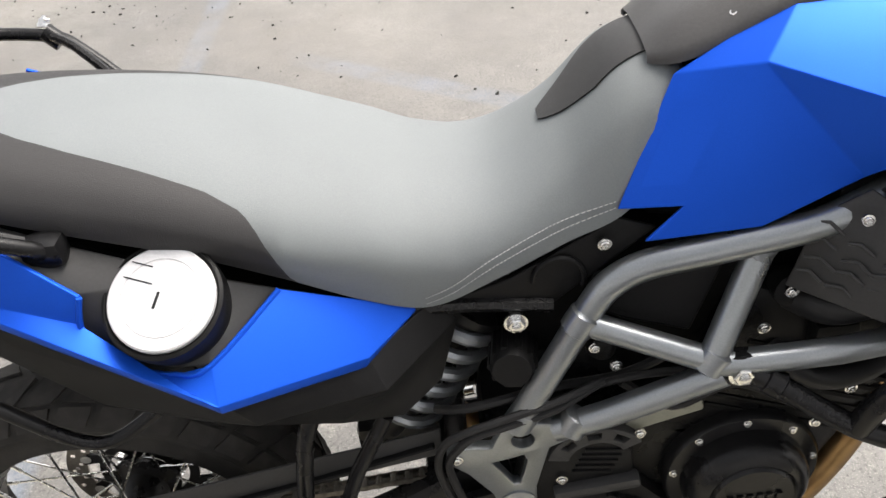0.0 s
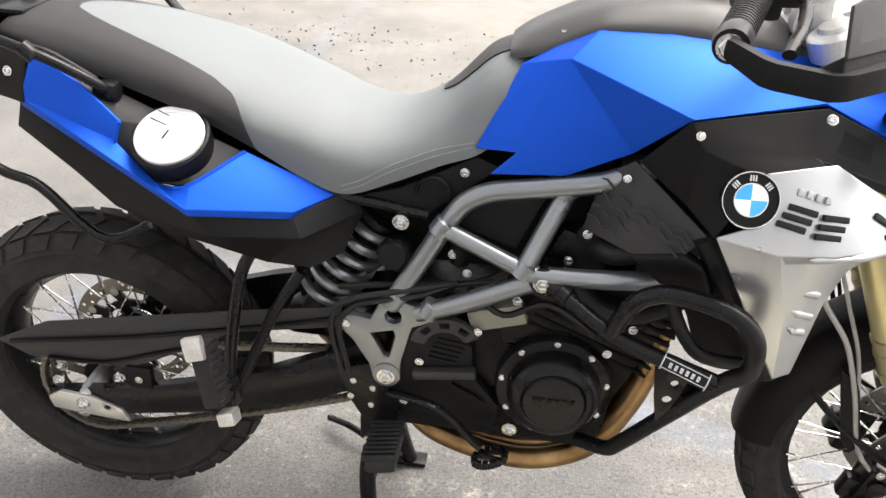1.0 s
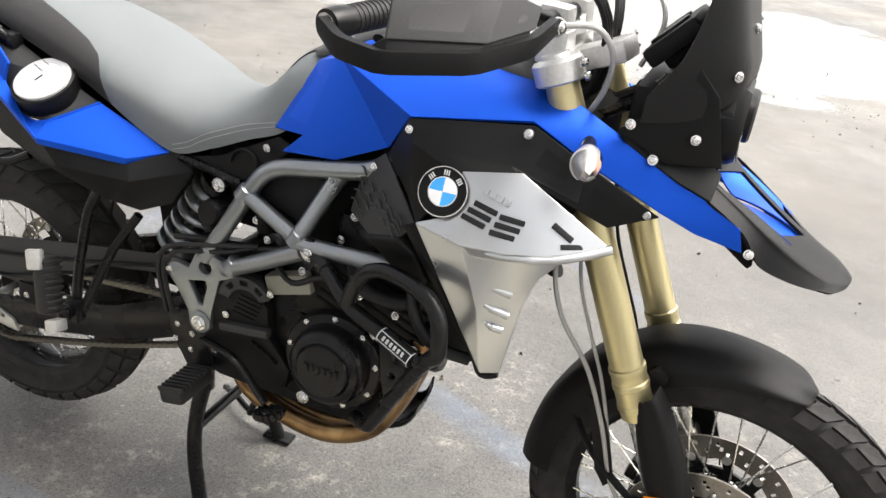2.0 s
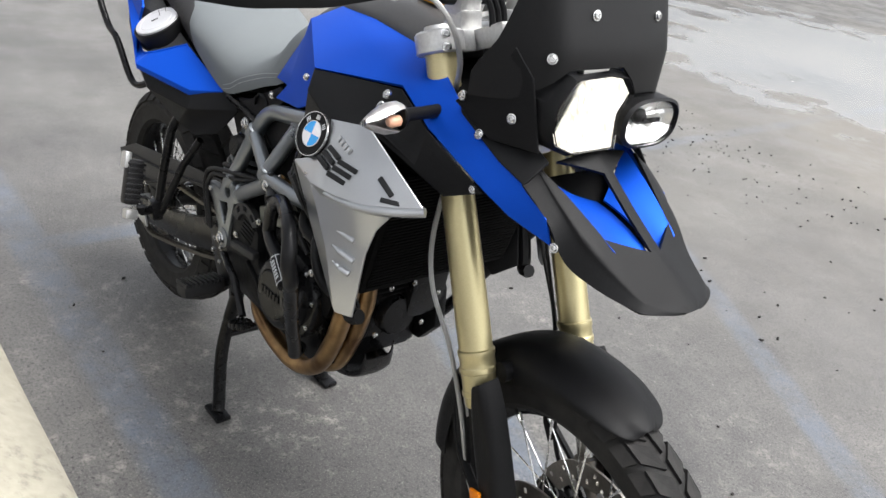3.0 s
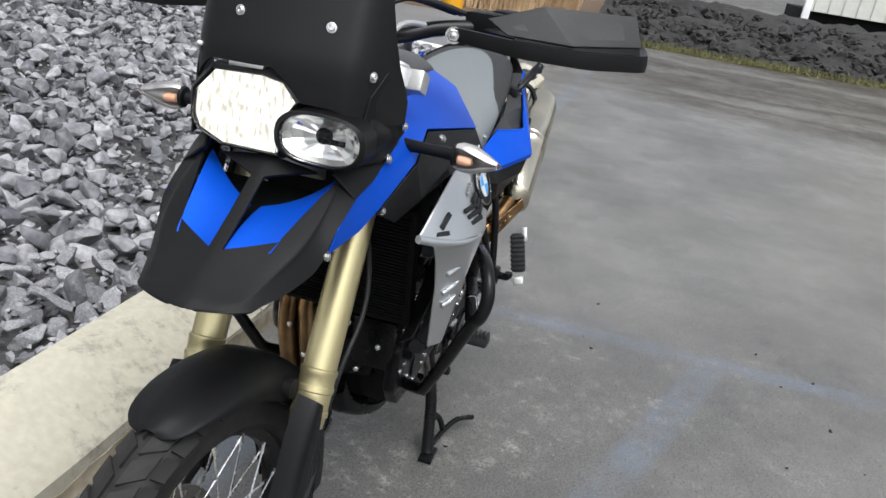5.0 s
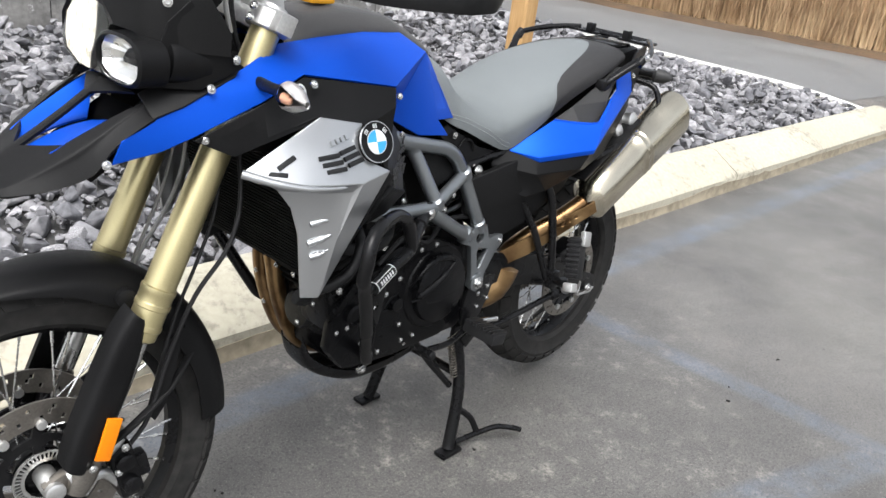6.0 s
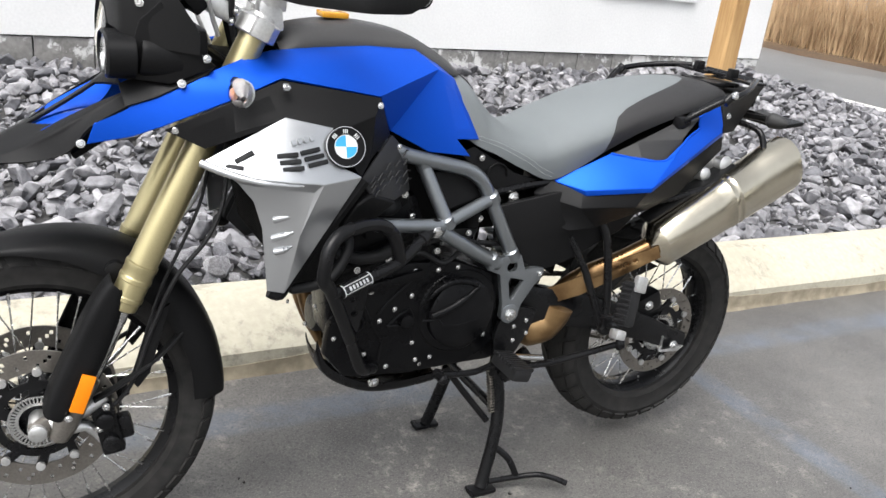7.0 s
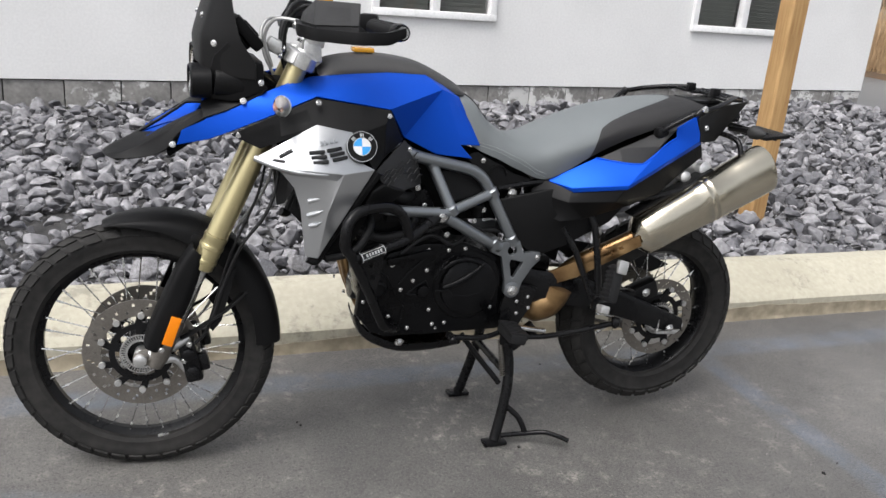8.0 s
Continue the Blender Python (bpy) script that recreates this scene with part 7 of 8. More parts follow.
for run in (((0.930, 0.548), (0.905, 0.580), (0.852, 0.627)), ((0.905, 0.516), (0.878, 0.540), (0.852, 0.552), (0.842, 0.530), (0.846, 0.512), (0.905, 0.516)), ((0.965, 0.568), (0.940, 0.520), (0.915, 0.478), (0.920, 0.434)), ((0.985, 0.585), (0.966, 0.572), (0.958, 0.540), (0.975, 0.512))):
    tube(bm, [(x, 0.1475, z) for x, z in run], 0.0042, 8)
lathe(bm, [(0.024, 0), (0.024, 0.014), (0.019, 0.018), (0.017, 0.012), (0.002, 0.012)], aim((0.990, 0.146, 0.537), (0, 1, 0)), 22)
lathe(bm, [(0.016, 0), (0.016, 0.014), (0.011, 0.016), (0.001, 0.016)], aim((0.860, 0.146, 0.526), (0, 1, 0)), 20)
case = part("left_case", bm, ENGINE_BLACK, engine, "black left engine case")
for x, z in ((0.848, 0.645), (0.85, 0.585), (0.889, 0.556), (0.924, 0.531), (0.836, 0.465), (0.897, 0.413), (0.822, 0.419), (0.785, 0.421), (0.652, 0.56), (0.645, 0.498), (0.645, 0.462), (0.739, 0.645), (0.789, 0.642), (1.0, 0.505), (1.03, 0.501), (0.955, 0.452)):
    piece("case_bolt", SCREW_SMALL, aim((x, 0.147, z), (0, 1, 0)), case)
# small things round the cylinders
bm = bmesh.new()
box(bm, (0.095, 0.030, 0.040), Matrix.Translation((0.770, -0.135, 0.650)) @ Matrix.Rotation(radians(-18), 4, "Y"), 0.006)
part("relay_box", bm, ALARM_GREY, engine, "grey-green relay box under the frame tube")
for s in (1, -1):
    bm = bmesh.new()
    tube(bm, [vec(p, s) for p in ((0.89, 0.10, 0.80), (0.93, 0.15, 0.80), (0.97, 0.16, 0.81), (1.04, 0.15, 0.83))], 0.020, 12, bend=4)
    tube(bm, [vec(p, s) for p in ((0.89, 0.13, 0.73), (0.93, 0.16, 0.70), (1.0, 0.15, 0.69), (1.08, 0.12, 0.72))], 0.014, 10, bend=4)
    tube(bm, [vec(p, s) for p in ((0.72, 0.14, 0.70), (0.78, 0.15, 0.66), (0.85, 0.15, 0.69), (0.93, 0.15, 0.64))], 0.006, 8, bend=5)
    tube(bm, [vec(p, s) for p in ((0.66, 0.13, 0.66), (0.70, 0.14, 0.70), (0.78, 0.15, 0.72), (0.86, 0.15, 0.70))], 0.005, 8, bend=5)
    tube(bm, [vec(p, s) for p in ((0.50, 0.12, 0.66), (0.545, 0.14, 0.68), (0.64, 0.13, 0.69), (0.72, 0.13, 0.70), (0.78, 0.13, 0.73))], 0.006, 8, bend=5)
    part("coolant_hose", bm, HOSE, engine, "black hoses and wires beside the cylinders")
    bm = bmesh.new()
    lathe(bm, [(0.018, 0), (0.018, 0.035), (0.012, 0.040)], aim(vec((0.70, 0.115, 0.735), s), (0.1, s * 0.3, 1)), 14)
    part("throttle_cap", lathe(bmesh.new(), [(0.022, 0), (0.022, 0.02), (0.016, 0.024)], aim(vec((0.90, 0.12, 0.815), s), (0.1, s, 0.1)), 16), PLASTIC, engine)
    part("sensor", bm, PLASTIC, engine)
    bm = bmesh.new()
    box(bm, (0.05, 0.03, 0.04), Matrix.Translation(vec((0.955, 0.14, 0.75), s)), 0.008)
    part("throttle_fitting", bm, PLASTIC, engine)
    for p in ((0.895, 0.150, 0.825), (0.872, 0.150, 0.775), (0.690, 0.135, 0.755), (0.715, 0.135, 0.722), (0.92, 0.155, 0.68), (0.99, 0.150, 0.66), (1.03, 0.145, 0.60), (0.80, 0.150, 0.690), (0.955, 0.155, 0.61)):
        screw(p, (0, 1, 0.1), engine, s)
    # small bolts down the front of the case
    for p in ((1.06, 0.10, 0.56), (1.065, 0.06, 0.50), (1.06, 0.03, 0.60)):
        screw(p, (1, 0.2, 0), engine, s, SCREW_SMALL)
bm = bmesh.new()
lathe(bm, [(0.045, 0), (0.045, 0.07), (0.040, 0.078), (0.01, 0.08)], aim((0.960, 0.02, 0.500), (1, 0, 0.1)), 24)
part("oil_filter", bm, BLACK_METAL, engine)
part("oil_cooler", box(bmesh.new(), (0.055, 0.095, 0.125), Matrix.Translation((1.020, 0.085, 0.560)) @ Matrix.Rotation(radians(8), 4, "Y"), 0.010), BLACK_METAL, engine, "small black oil cooler ahead of the engine case")
# skid plate
rows = []
for x, z, w in ((1.022, 0.400, 0.030), (1.006, 0.352, 0.045), (0.97, 0.322, 0.065), (0.90, 0.300, 0.088), (0.80, 0.296, 0.090), (0.70, 0.305, 0.085)):
    rows.append([(x, -0.045, z + 0.020), (x, -0.040, z + 0.006), (x, -0.010, z), (x, w * 0.4, z), (x, w * 0.9, z + 0.008), (x, w, z + 0.035)])
skid = part("skid_plate", sheet(rows, 3, 1, 0.004, (0.3, 0, -1)), BLACK_METAL, bike, "black metal skid plate")
for s in (1, -1):
    if s > 0:
        screw((0.905, 0.108, 0.352), (0, 1, -0.4), skid, s, NUT)
    screw((0.81, 0.135, 0.405), (0, 1, 0), engine, s, NUT)
# header pipes
for y0, y1, dz in ((0.045, -0.066, -0.006), (-0.055, -0.112, 0.0)):
    bm = bmesh.new()
    tube(bm, [(1.00, y0, 0.715), (1.034, y0 * 1.1, 0.690), (1.040, y1 * 0.95, 0.640), (1.030, y1 * 1.05, 0.555), (1.004, y1 * 1.05, 0.465), (0.962, y1 * 1.05, 0.385 + dz), (0.905, y1 * 1.05, 0.342 + dz), (0.83, y1 * 1.05, 0.324 + dz), (0.73, y1, 0.336 + dz), (0.65, y1 * 0.85, 0.362), (0.58, y1 * 0.3, 0.40)], 0.0205, 14, bend=5)
    headers = part("header_pipe", bm, COPPER, bike, "heat-tinted copper exhaust header pipe")
bm = bmesh.new()
tube(bm, [(0.60, -0.03, 0.40), (0.54, 0.02, 0.415), (0.47, 0.075, 0.43), (0.425, 0.095, 0.455), (0.405, 0.105, 0.51)], [0.030, 0.045, 0.055, 0.052, 0.030], 16, bend=5)
part("collector", bm, COPPER, headers, "browned exhaust collector")
bm = bmesh.new()
tube(bm, [(0.408, 0.10, 0.50), (0.395, 0.115, 0.545), (0.36, 0.150, 0.595), (0.30, 0.188, 0.640), (0.235, 0.210, 0.682)], 0.024, 16, bend=5)
link = part("link_pipe", bm, COPPER, headers, "gold-tinted link pipe")
# silencer
d = Vector((-0.420, -0.018, 0.200)).normalized()
a0 = Vector((0.222, 0.214, 0.684))
up = (Vector((0, 0, 1)) - d * d.z).normalized()
bm = bmesh.new()
rings = []
for L, hw, hh in ((-0.018, 0.022, 0.024), (0.0, 0.042, 0.050), (0.010, 0.051, 0.061), (0.014, 0.053, 0.064), (0.10, 0.054, 0.068), (0.20, 0.055, 0.072), (0.235, 0.0555, 0.0735), (0.238, 0.0575, 0.0758), (0.243, 0.0575, 0.0758), (0.246, 0.0555, 0.0738),
                  (0.258, 0.0555, 0.0744), (0.261, 0.0575, 0.0765), (0.266, 0.0575, 0.0765), (0.269, 0.056, 0.0748), (0.36, 0.057, 0.079), (0.460, 0.058, 0.082), (0.477, 0.056, 0.079), (0.485, 0.048, 0.066), (0.487, 0.030, 0.036)):
    c = a0 + d * L
    side = Vector((0, 1, 0))
    rings.append([bm.verts.new(c + side * hw * math.copysign(abs(math.cos(a)) ** 0.85, math.cos(a)) + up * 0.95 * hh * math.copysign(abs(math.sin(a)) ** 0.85, math.sin(a))) for a in (2 * math.pi * j / 36 for j in range(36))])
ring_faces(bm, rings)
bmesh.ops.recalc_face_normals(bm, faces=bm.faces[:])
muffler = part("silencer", bm, STEEL, bike, "brushed stainless silencer with two raised bands")
bm = lathe(bmesh.new(), [(0.022, 0), (0.024, 0.002), (0.024, 0.030), (0.019, 0.030), (0.018, 0.0)], aim(a0 + d * 0.468 + up * 0.016, d), 24)
part("tail_pipe", bm, STEEL, muffler)
bm = bmesh.new()
plate(bm, [(0.46, 0.545), (0.40, 0.585), (0.33, 0.640), (0.24, 0.700), (0.23, 0.672), (0.30, 0.612), (0.38, 0.545), (0.45, 0.505)], 0.006, Matrix.Translation((0, 0.262, 0)), 0.002, holes=((0.31, 0.632, 0.005), (0.295, 0.644, 0.005), (0.28, 0.655, 0.005)))
bm.transform(Matrix(((1, 0, 0, 0), (-0.62, 1, 0, 0.135), (0, 0, 1, 0), (0, 0, 0, 1))))
part("heat_shield", bm, COPPER, muffler, "bronze perforated heat shield")

bm = bmesh.new()
box(bm, (0.044, 0.008, 0.30), aim(a0 + d * 0.155 + up * 0.071 + Vector((0, -0.026, 0)), d + up * 0.022, up), 0.003)
part("silencer_guard", bm, PLASTIC, muffler, "black strip along the top of the silencer")

# -- rear suspension, swingarm, chain --
def coil(bm, a, b, r, wire, turns):
    a, b = Vector(a), Vector(b)
    f = aim(a, b - a)
    L = (b - a).length
    pts = [f @ Vector((r * math.cos(2 * math.pi * turns * i / (turns * 18)), r * math.sin(2 * math.pi * turns * i / (turns * 18)), L * i / (turns * 18))) for i in range(turns * 18 + 1)]
    return tube(bm, pts, wire, 9)


S0, S1 = Vector((0.452, -0.050, 0.598)), Vector((0.556, -0.050, 0.762))
spring = part("shock_spring", coil(bmesh.new(), S0, S1, 0.044, 0.0090, 6), FRAME_GREY, bike, "grey coil spring of the rear shock")
bm = bmesh.new()
tube(bm, [S0 - (S1 - S0) * 0.25, S0, S1, S1 + (S1 - S0) * 0.15], [0.020, 0.024, 0.026, 0.020], 16)
lathe(bm, [(0.046, 0), (0.046, 0.012), (0.03, 0.016)], aim(S1, S1 - S0), 22)
part("shock_body", bm, BLACK_METAL, spring)
bm = bmesh.new()
lathe(bm, [(0.026, 0), (0.026, 0.05), (0.022, 0.058)], aim((0.600, -0.095, 0.735), (-0.1, -0.9, 0.2)), 18)
knob = part("preload_knob", bm, PLASTIC, spring, "black preload knob")
for k in range(10):
    a = 2 * math.pi * k / 10
    part("knob_rib", lathe(bmesh.new(), [(0.005, 0.0), (0.005, 0.05)], aim((0.600, -0.095, 0.735), (-0.1, -0.9, 0.2)) @ Matrix.Translation((0.024 * math.cos(a), 0.024 * math.sin(a), 0)), 6), PLASTIC, spring)
for s in (1, -1):
    bm = bmesh.new()
    rings = []
    line = ((0.62, 0.095, 0.500, 0.020, 0.045), (0.54, 0.105, 0.495, 0.022, 0.050), (0.45, 0.115, 0.455, 0.020, 0.046), (0.35, 0.122, 0.418, 0.017, 0.041), (0.20, 0.127, 0.378, 0.015, 0.036), (0.08, 0.128, 0.352, 0.014, 0.031), (-0.02, 0.128, 0.338, 0.013, 0.030), (-0.075, 0.128, 0.334, 0.012, 0.024))
    if s > 0:
        line = ((0.62, 0.095, 0.515, 0.020, 0.048), (0.54, 0.105, 0.515, 0.022, 0.052), (0.40, 0.118, 0.495, 0.020, 0.048), (0.30, 0.123, 0.470, 0.018, 0.045), (0.20, 0.127, 0.438, 0.016, 0.042), (0.08, 0.128, 0.392, 0.015, 0.036), (0.0, 0.128, 0.360, 0.014, 0.032), (-0.055, 0.128, 0.345, 0.012, 0.024))
    for x, y, z, w, h in line:
        rings.append([bm.verts.new((x, s * (y + w * ca), z + h * sa)) for ca, sa in ((1, 0.6), (0.6, 1), (-0.6, 1), (-1, 0.6), (-1, -0.6), (-0.6, -1), (0.6, -1), (1, -0.6))])
    ring_faces(bm, rings)
    bmesh.ops.recalc_face_normals(bm, faces=bm.faces[:])
    arm = part("swingarm", bm, BLACK_METAL, bike, "black cast swingarm")
    bm = bmesh.new()
    plate(bm, [(-0.072, 0.350), (-0.045, 0.368), (0.020, 0.362), (0.075, 0.340), (0.088, 0.312), (0.0, 0.318), (-0.065, 0.325)] if s < 0 else [(-0.045, 0.352), (-0.030, 0.368), (0.040, 0.376), (0.045, 0.328), (-0.025, 0.322), (-0.045, 0.336)], 0.008, Matrix.Translation((0, s * 0.1465, 0)), 0.003, holes=((0.045, 0.340, 0.006),))
    part("adjuster_plate", bm, ALLOY, arm, "bright alloy chain adjuster plate")
    screw((0.0, 0.151, 0.346), (0, 1, 0), arm, s, NUT)
bm = bmesh.new()
box(bm, (0.06, 0.24, 0.09), Matrix.Translation((0.50, 0, 0.47)), 0.015)
box(bm, (0.12, 0.06, 0.06), Matrix.Translation((0.44, -0.03, 0.53)), 0.015)
part("swingarm_bridge", bm, BLACK_METAL, arm)
# chain guard
V = {"a": (-0.165, 0.130, 0.458), "b": (-0.06, 0.122, 0.508), "c": (0.30, 0.118, 0.578), "d": (0.50, 0.112, 0.612), "e": (0.50, 0.122, 0.575), "f": (0.30, 0.126, 0.538), "g": (0.10, 0.130, 0.470), "h": (0.095, 0.135, 0.432), "i": (-0.10, 0.135, 0.432), "j": (0.24, 0.128, 0.500)}
gd = facets(V, ["a b g", "b c f j g", "c d e f", "a g h i", "g j h"], -1, 0.004, 0.004)
cguard = part("chain_guard", gd, PLASTIC_GREY, bike, "black plastic chain guard")
for pts in (((-0.135, 0.134, 0.461), (0.10, 0.131, 0.502), (0.30, 0.127, 0.546), (0.49, 0.121, 0.592)), ((-0.06, 0.138, 0.438), (0.05, 0.138, 0.442), (0.17, 0.133, 0.480), (0.26, 0.130, 0.508))):
    part("guard_ridge", tube(bmesh.new(), [vec(p, -1) for p in pts], 0.0055, 8, bend=5, flat=0.6), PLASTIC, cguard)
bm = bmesh.new()
box(bm, (0.05, 0.02, 0.05), Matrix.Translation((0.115, -0.130, 0.415)), 0.006)
part("guard_bracket", bm, PLASTIC, cguard)
screw((0.115, 0.141, 0.412), (0, 1, 0), cguard, -1)
# chain links round both sprockets
CY = -0.098
front_c, rr, fr = Vector((0.615, CY, 0.485)), 0.107, 0.040
rear_c = Vector((0, CY, 0.352))
dvec = front_c - rear_c
base_a = math.atan2(dvec.z, dvec.x)
off = math.acos((rr - fr) / dvec.length)
path = []
for k in range(25):
    a = base_a + off + (2 * math.pi - 2 * off) * k / 24
    path.append(rear_c + Vector((rr * math.cos(a), 0, rr * math.sin(a))))
for k in range(9):
    a = base_a - off + 2 * off * k / 8
    p = front_c + Vector((fr * math.cos(a), 0, fr * math.sin(a)))
    path.append(p)
sag = []
for a, b in zip(path, path[1:] + path[:1]):
    n = max(1, round((b - a).length / 0.005))
    for i in range(n):
        p = a.lerp(b, i / n)
        if (b - a).length > 0.3:
            p.z -= (0.012 if a.z < b.z and a.z < 0.35 else 0.004) * math.sin(math.pi * i / n)
        sag.append(p)
bm = bmesh.new()
for dy in (-0.0075, 0.0075):
    plate(bm, [(-0.0125, 0), (-0.010, 0.0055), (-0.004, 0.0042), (0.004, 0.0042), (0.010, 0.0055), (0.0125, 0), (0.010, -0.0055), (0.004, -0.0042), (-0.004, -0.0042), (-0.010, -0.0055)], 0.002, Matrix.Translation((0, dy, 0)), 0)
for dx in (-0.008, 0.008):
    lathe(bm, [(0.0040, -0.0095), (0.0040, 0.0095)], Matrix.Translation((dx, 0, 0)) @ Matrix.Rotation(radians(90), 4, "X"), 8)
link_mesh = mesh_of("chain_link", bm, CHAIN)
chain = part("chain", tube(bmesh.new(), sag[::4], 0.0035, 6, closed=True), CHAIN, bike, "greasy steel drive chain")
acc, last = 0.0, sag[0]
for p, q in zip(sag, sag[1:] + sag[:1]):
    acc += (p - last).length
    last = p
    if acc > 0.0162:
        acc = 0.0
        t = (q - p).normalized()
        piece("chain_link", link_mesh, Matrix.Translation(p) @ Matrix.Rotation(-math.atan2(t.z, t.x), 4, "Y"), chain)

# hose pair looping past the frame plate
for d in (0.0, 0.013):
    bm = tube(bmesh.new(), [(0.70, -0.140, 0.705), (0.640, -0.160, 0.698 - d), (0.575, -0.168, 0.684 - d), (0.541, -0.170, 0.674 - d), (0.509 + d, -0.170, 0.655 - d), (0.496 + d, -0.170, 0.618), (0.500 + d, -0.168, 0.574), (0.512 + d, -0.165, 0.515)], 0.0052, 8, bend=5)
    part("brake_pipe", bm, HOSE, bike, "black rubber brake pipe")
# bolts of the chain sprocket carrier
for k in range(5):
    a = 2 * math.pi * k / 5 + 0.5
    piece("sprocket_bolt", NUT, aim((0.068 * math.cos(a), -0.112, 0.352 + 0.068 * math.sin(a)), (0, -1, 0)), bike)

# rear caliper and torque parts on the left
bm = bmesh.new()
box(bm, (0.10, 0.050, 0.060), Matrix.Translation((0.085, 0.085, 0.455)) @ Matrix.Rotation(radians(22), 4, "Y"), 0.012)
box(bm, (0.06, 0.04, 0.04), Matrix.Translation((0.155, 0.10, 0.45)), 0.01)
rcal = part("rear_caliper", bm, BLACK_METAL, bike, "black rear brake caliper")
screw((0.085, 0.112, 0.460), (0, 1, 0), rcal, 1, NUT)
bm = bmesh.new()
for k in range(40):
    a = 2 * math.pi * k / 40
    box(bm, (0.008, 0.003, 0.003), RM @ Matrix.Rotation(a, 4, "Z") @ Matrix.Translation((0.052, 0, -0.090)), 0)
lathe(bm, [(0.040, -0.091), (0.047, -0.091), (0.047, -0.088), (0.040, -0.088)], RM, 30, closed=True)
part("rear_sensor_ring", bm, CHROME, rear)

# -- footrests, levers, hangers --
for s in (1, -1):
    bm = bmesh.new()
    tube(bm, [vec(p, s) for p in ((0.375, 0.172, 0.752), (0.352, 0.190, 0.700), (0.330, 0.205, 0.560), (0.325, 0.212, 0.470))], 0.0105, 10, bend=4)
    tube(bm, [vec(p, s) for p in ((0.445, 0.160, 0.705), (0.400, 0.180, 0.630), (0.335, 0.210, 0.475))], 0.0095, 10)
    box(bm, (0.035, 0.030, 0.05), Matrix.Translation(vec((0.328, 0.220, 0.485), s)), 0.008)
    tube(bm, [vec(p, s) for p in ((0.328, 0.225, 0.487), (0.338, 0.258, 0.490), (0.340, 0.262, 0.505))], 0.011, 10, bend=3)
    hang = part("pillion_hanger", bm, BLACK_METAL, bike, "black tubular pillion footrest hanger")
    screw((0.33, 0.222, 0.50), (0, 1, 0), hang, s, SCREW_SMALL)
    bm = bmesh.new()
    f = Matrix.Translation(vec((0.322, 0.275, 0.565), s)) @ Matrix.Rotation(radians(-16), 4, "Y") @ Matrix.Rotation(radians(14 * s), 4, "X")
    box(bm, (0.036, 0.040, 0.112), f, 0.010)
    peg = part("pillion_footrest", bm, HOSE, hang, "folded black rubber pillion footrest")
    rib = mesh_of("footrest_rib", box(bmesh.new(), (0.006, 0.042, 0.007), None, 0.002), HOSE)
    for k in range(8):
        piece("footrest_rib", rib, f @ Matrix.Translation((0.017, 0, -0.045 + 0.0128 * k)), hang)
    bm = bmesh.new()
    box(bm, (0.034, 0.016, 0.040), f @ Matrix.Translation((-0.004, s * 0.020, 0.052)), 0.005)
    part("footrest_hinge", box(bmesh.new(), (0.030, 0.030, 0.024), f @ Matrix.Translation((0.012, 0, -0.078)), 0.005), ALLOY, hang)
    part("footrest_end", bm, ALLOY, hang, "bright alloy footrest end")
    # rider peg
    bm = bmesh.new()
    f = Matrix.Translation(vec((0.600, 0.222, 0.405), s)) @ Matrix.Rotation(radians(-12), 4, "Y")
    box(bm, (0.052, 0.10, 0.030), f, 0.008)
    rp = part("footrest", bm, HOSE, bike, "ribbed black rubber footrest")
    rib = mesh_of("tread_rib", box(bmesh.new(), (0.058, 0.006, 0.010), None, 0.002), HOSE)
    for k in range(9):
        piece("tread_rib", rib, f @ Matrix.Translation((0, s * (-0.044 + 0.011 * k), 0.016)), rp)
    bm = bmesh.new()
    plate(bm, [(0.50, 0.515), (0.56, 0.53), (0.60, 0.515), (0.615, 0.46), (0.61, 0.40), (0.58, 0.37), (0.55, 0.40), (0.52, 0.45)], 0.014, Matrix.Translation((0, s * 0.150, 0)), 0.004)
    box(bm, (0.03, 0.05, 0.03), Matrix.Translation(vec((0.585, 0.168, 0.395), s)), 0.006)
    hp = part("footrest_plate", bm, BLACK_METAL, bike, "black footrest bracket")
    for p in ((0.530, 0.158, 0.490), (0.565, 0.158, 0.478), (0.562, 0.158, 0.440), (0.525, 0.158, 0.455)):
        screw(p, (0, 1, 0), hp, s, SCREW_SMALL)
    screw((0.568, 0.190, 0.384), (0, 1, 0), hp, s, NUT)
# brake pedal on the right
bm = bmesh.new()
tube(bm, [(0.595, -0.165, 0.480), (0.66, -0.185, 0.485), (0.70, -0.190, 0.470), (0.745, -0.195, 0.425), (0.765, -0.20, 0.412)], 0.009, 10, bend=4, flat=0.7)
pedal = part("brake_pedal", bm, BLACK_METAL, bike, "black brake pedal with toothed pad")
bm = tube(bmesh.new(), [(0.782 + 0.027 * math.cos(a), -0.213 + 0.018 * math.sin(a), 0.400 + 0.010 * math.cos(a)) for a in (2 * math.pi * k / 20 for k in range(20))], 0.005, 6, closed=True)
pad = part("pedal_ring", bm, BLACK_METAL, pedal)
part("pedal_web", tube(bmesh.new(), [(0.755, -0.20, 0.395), (0.810, -0.22, 0.408)], 0.005, 6), BLACK_METAL, pedal)
tooth = mesh_of("tooth", box(bmesh.new(), (0.010, 0.010, 0.014), None, 0.002), BLACK_METAL)
for k in range(14):
    a = 2 * math.pi * k / 14
    piece("tooth", tooth, Matrix.Translation((0.782 + 0.027 * math.cos(a), -0.213 + 0.018 * math.sin(a), 0.405 + 0.010 * math.cos(a))), pad)
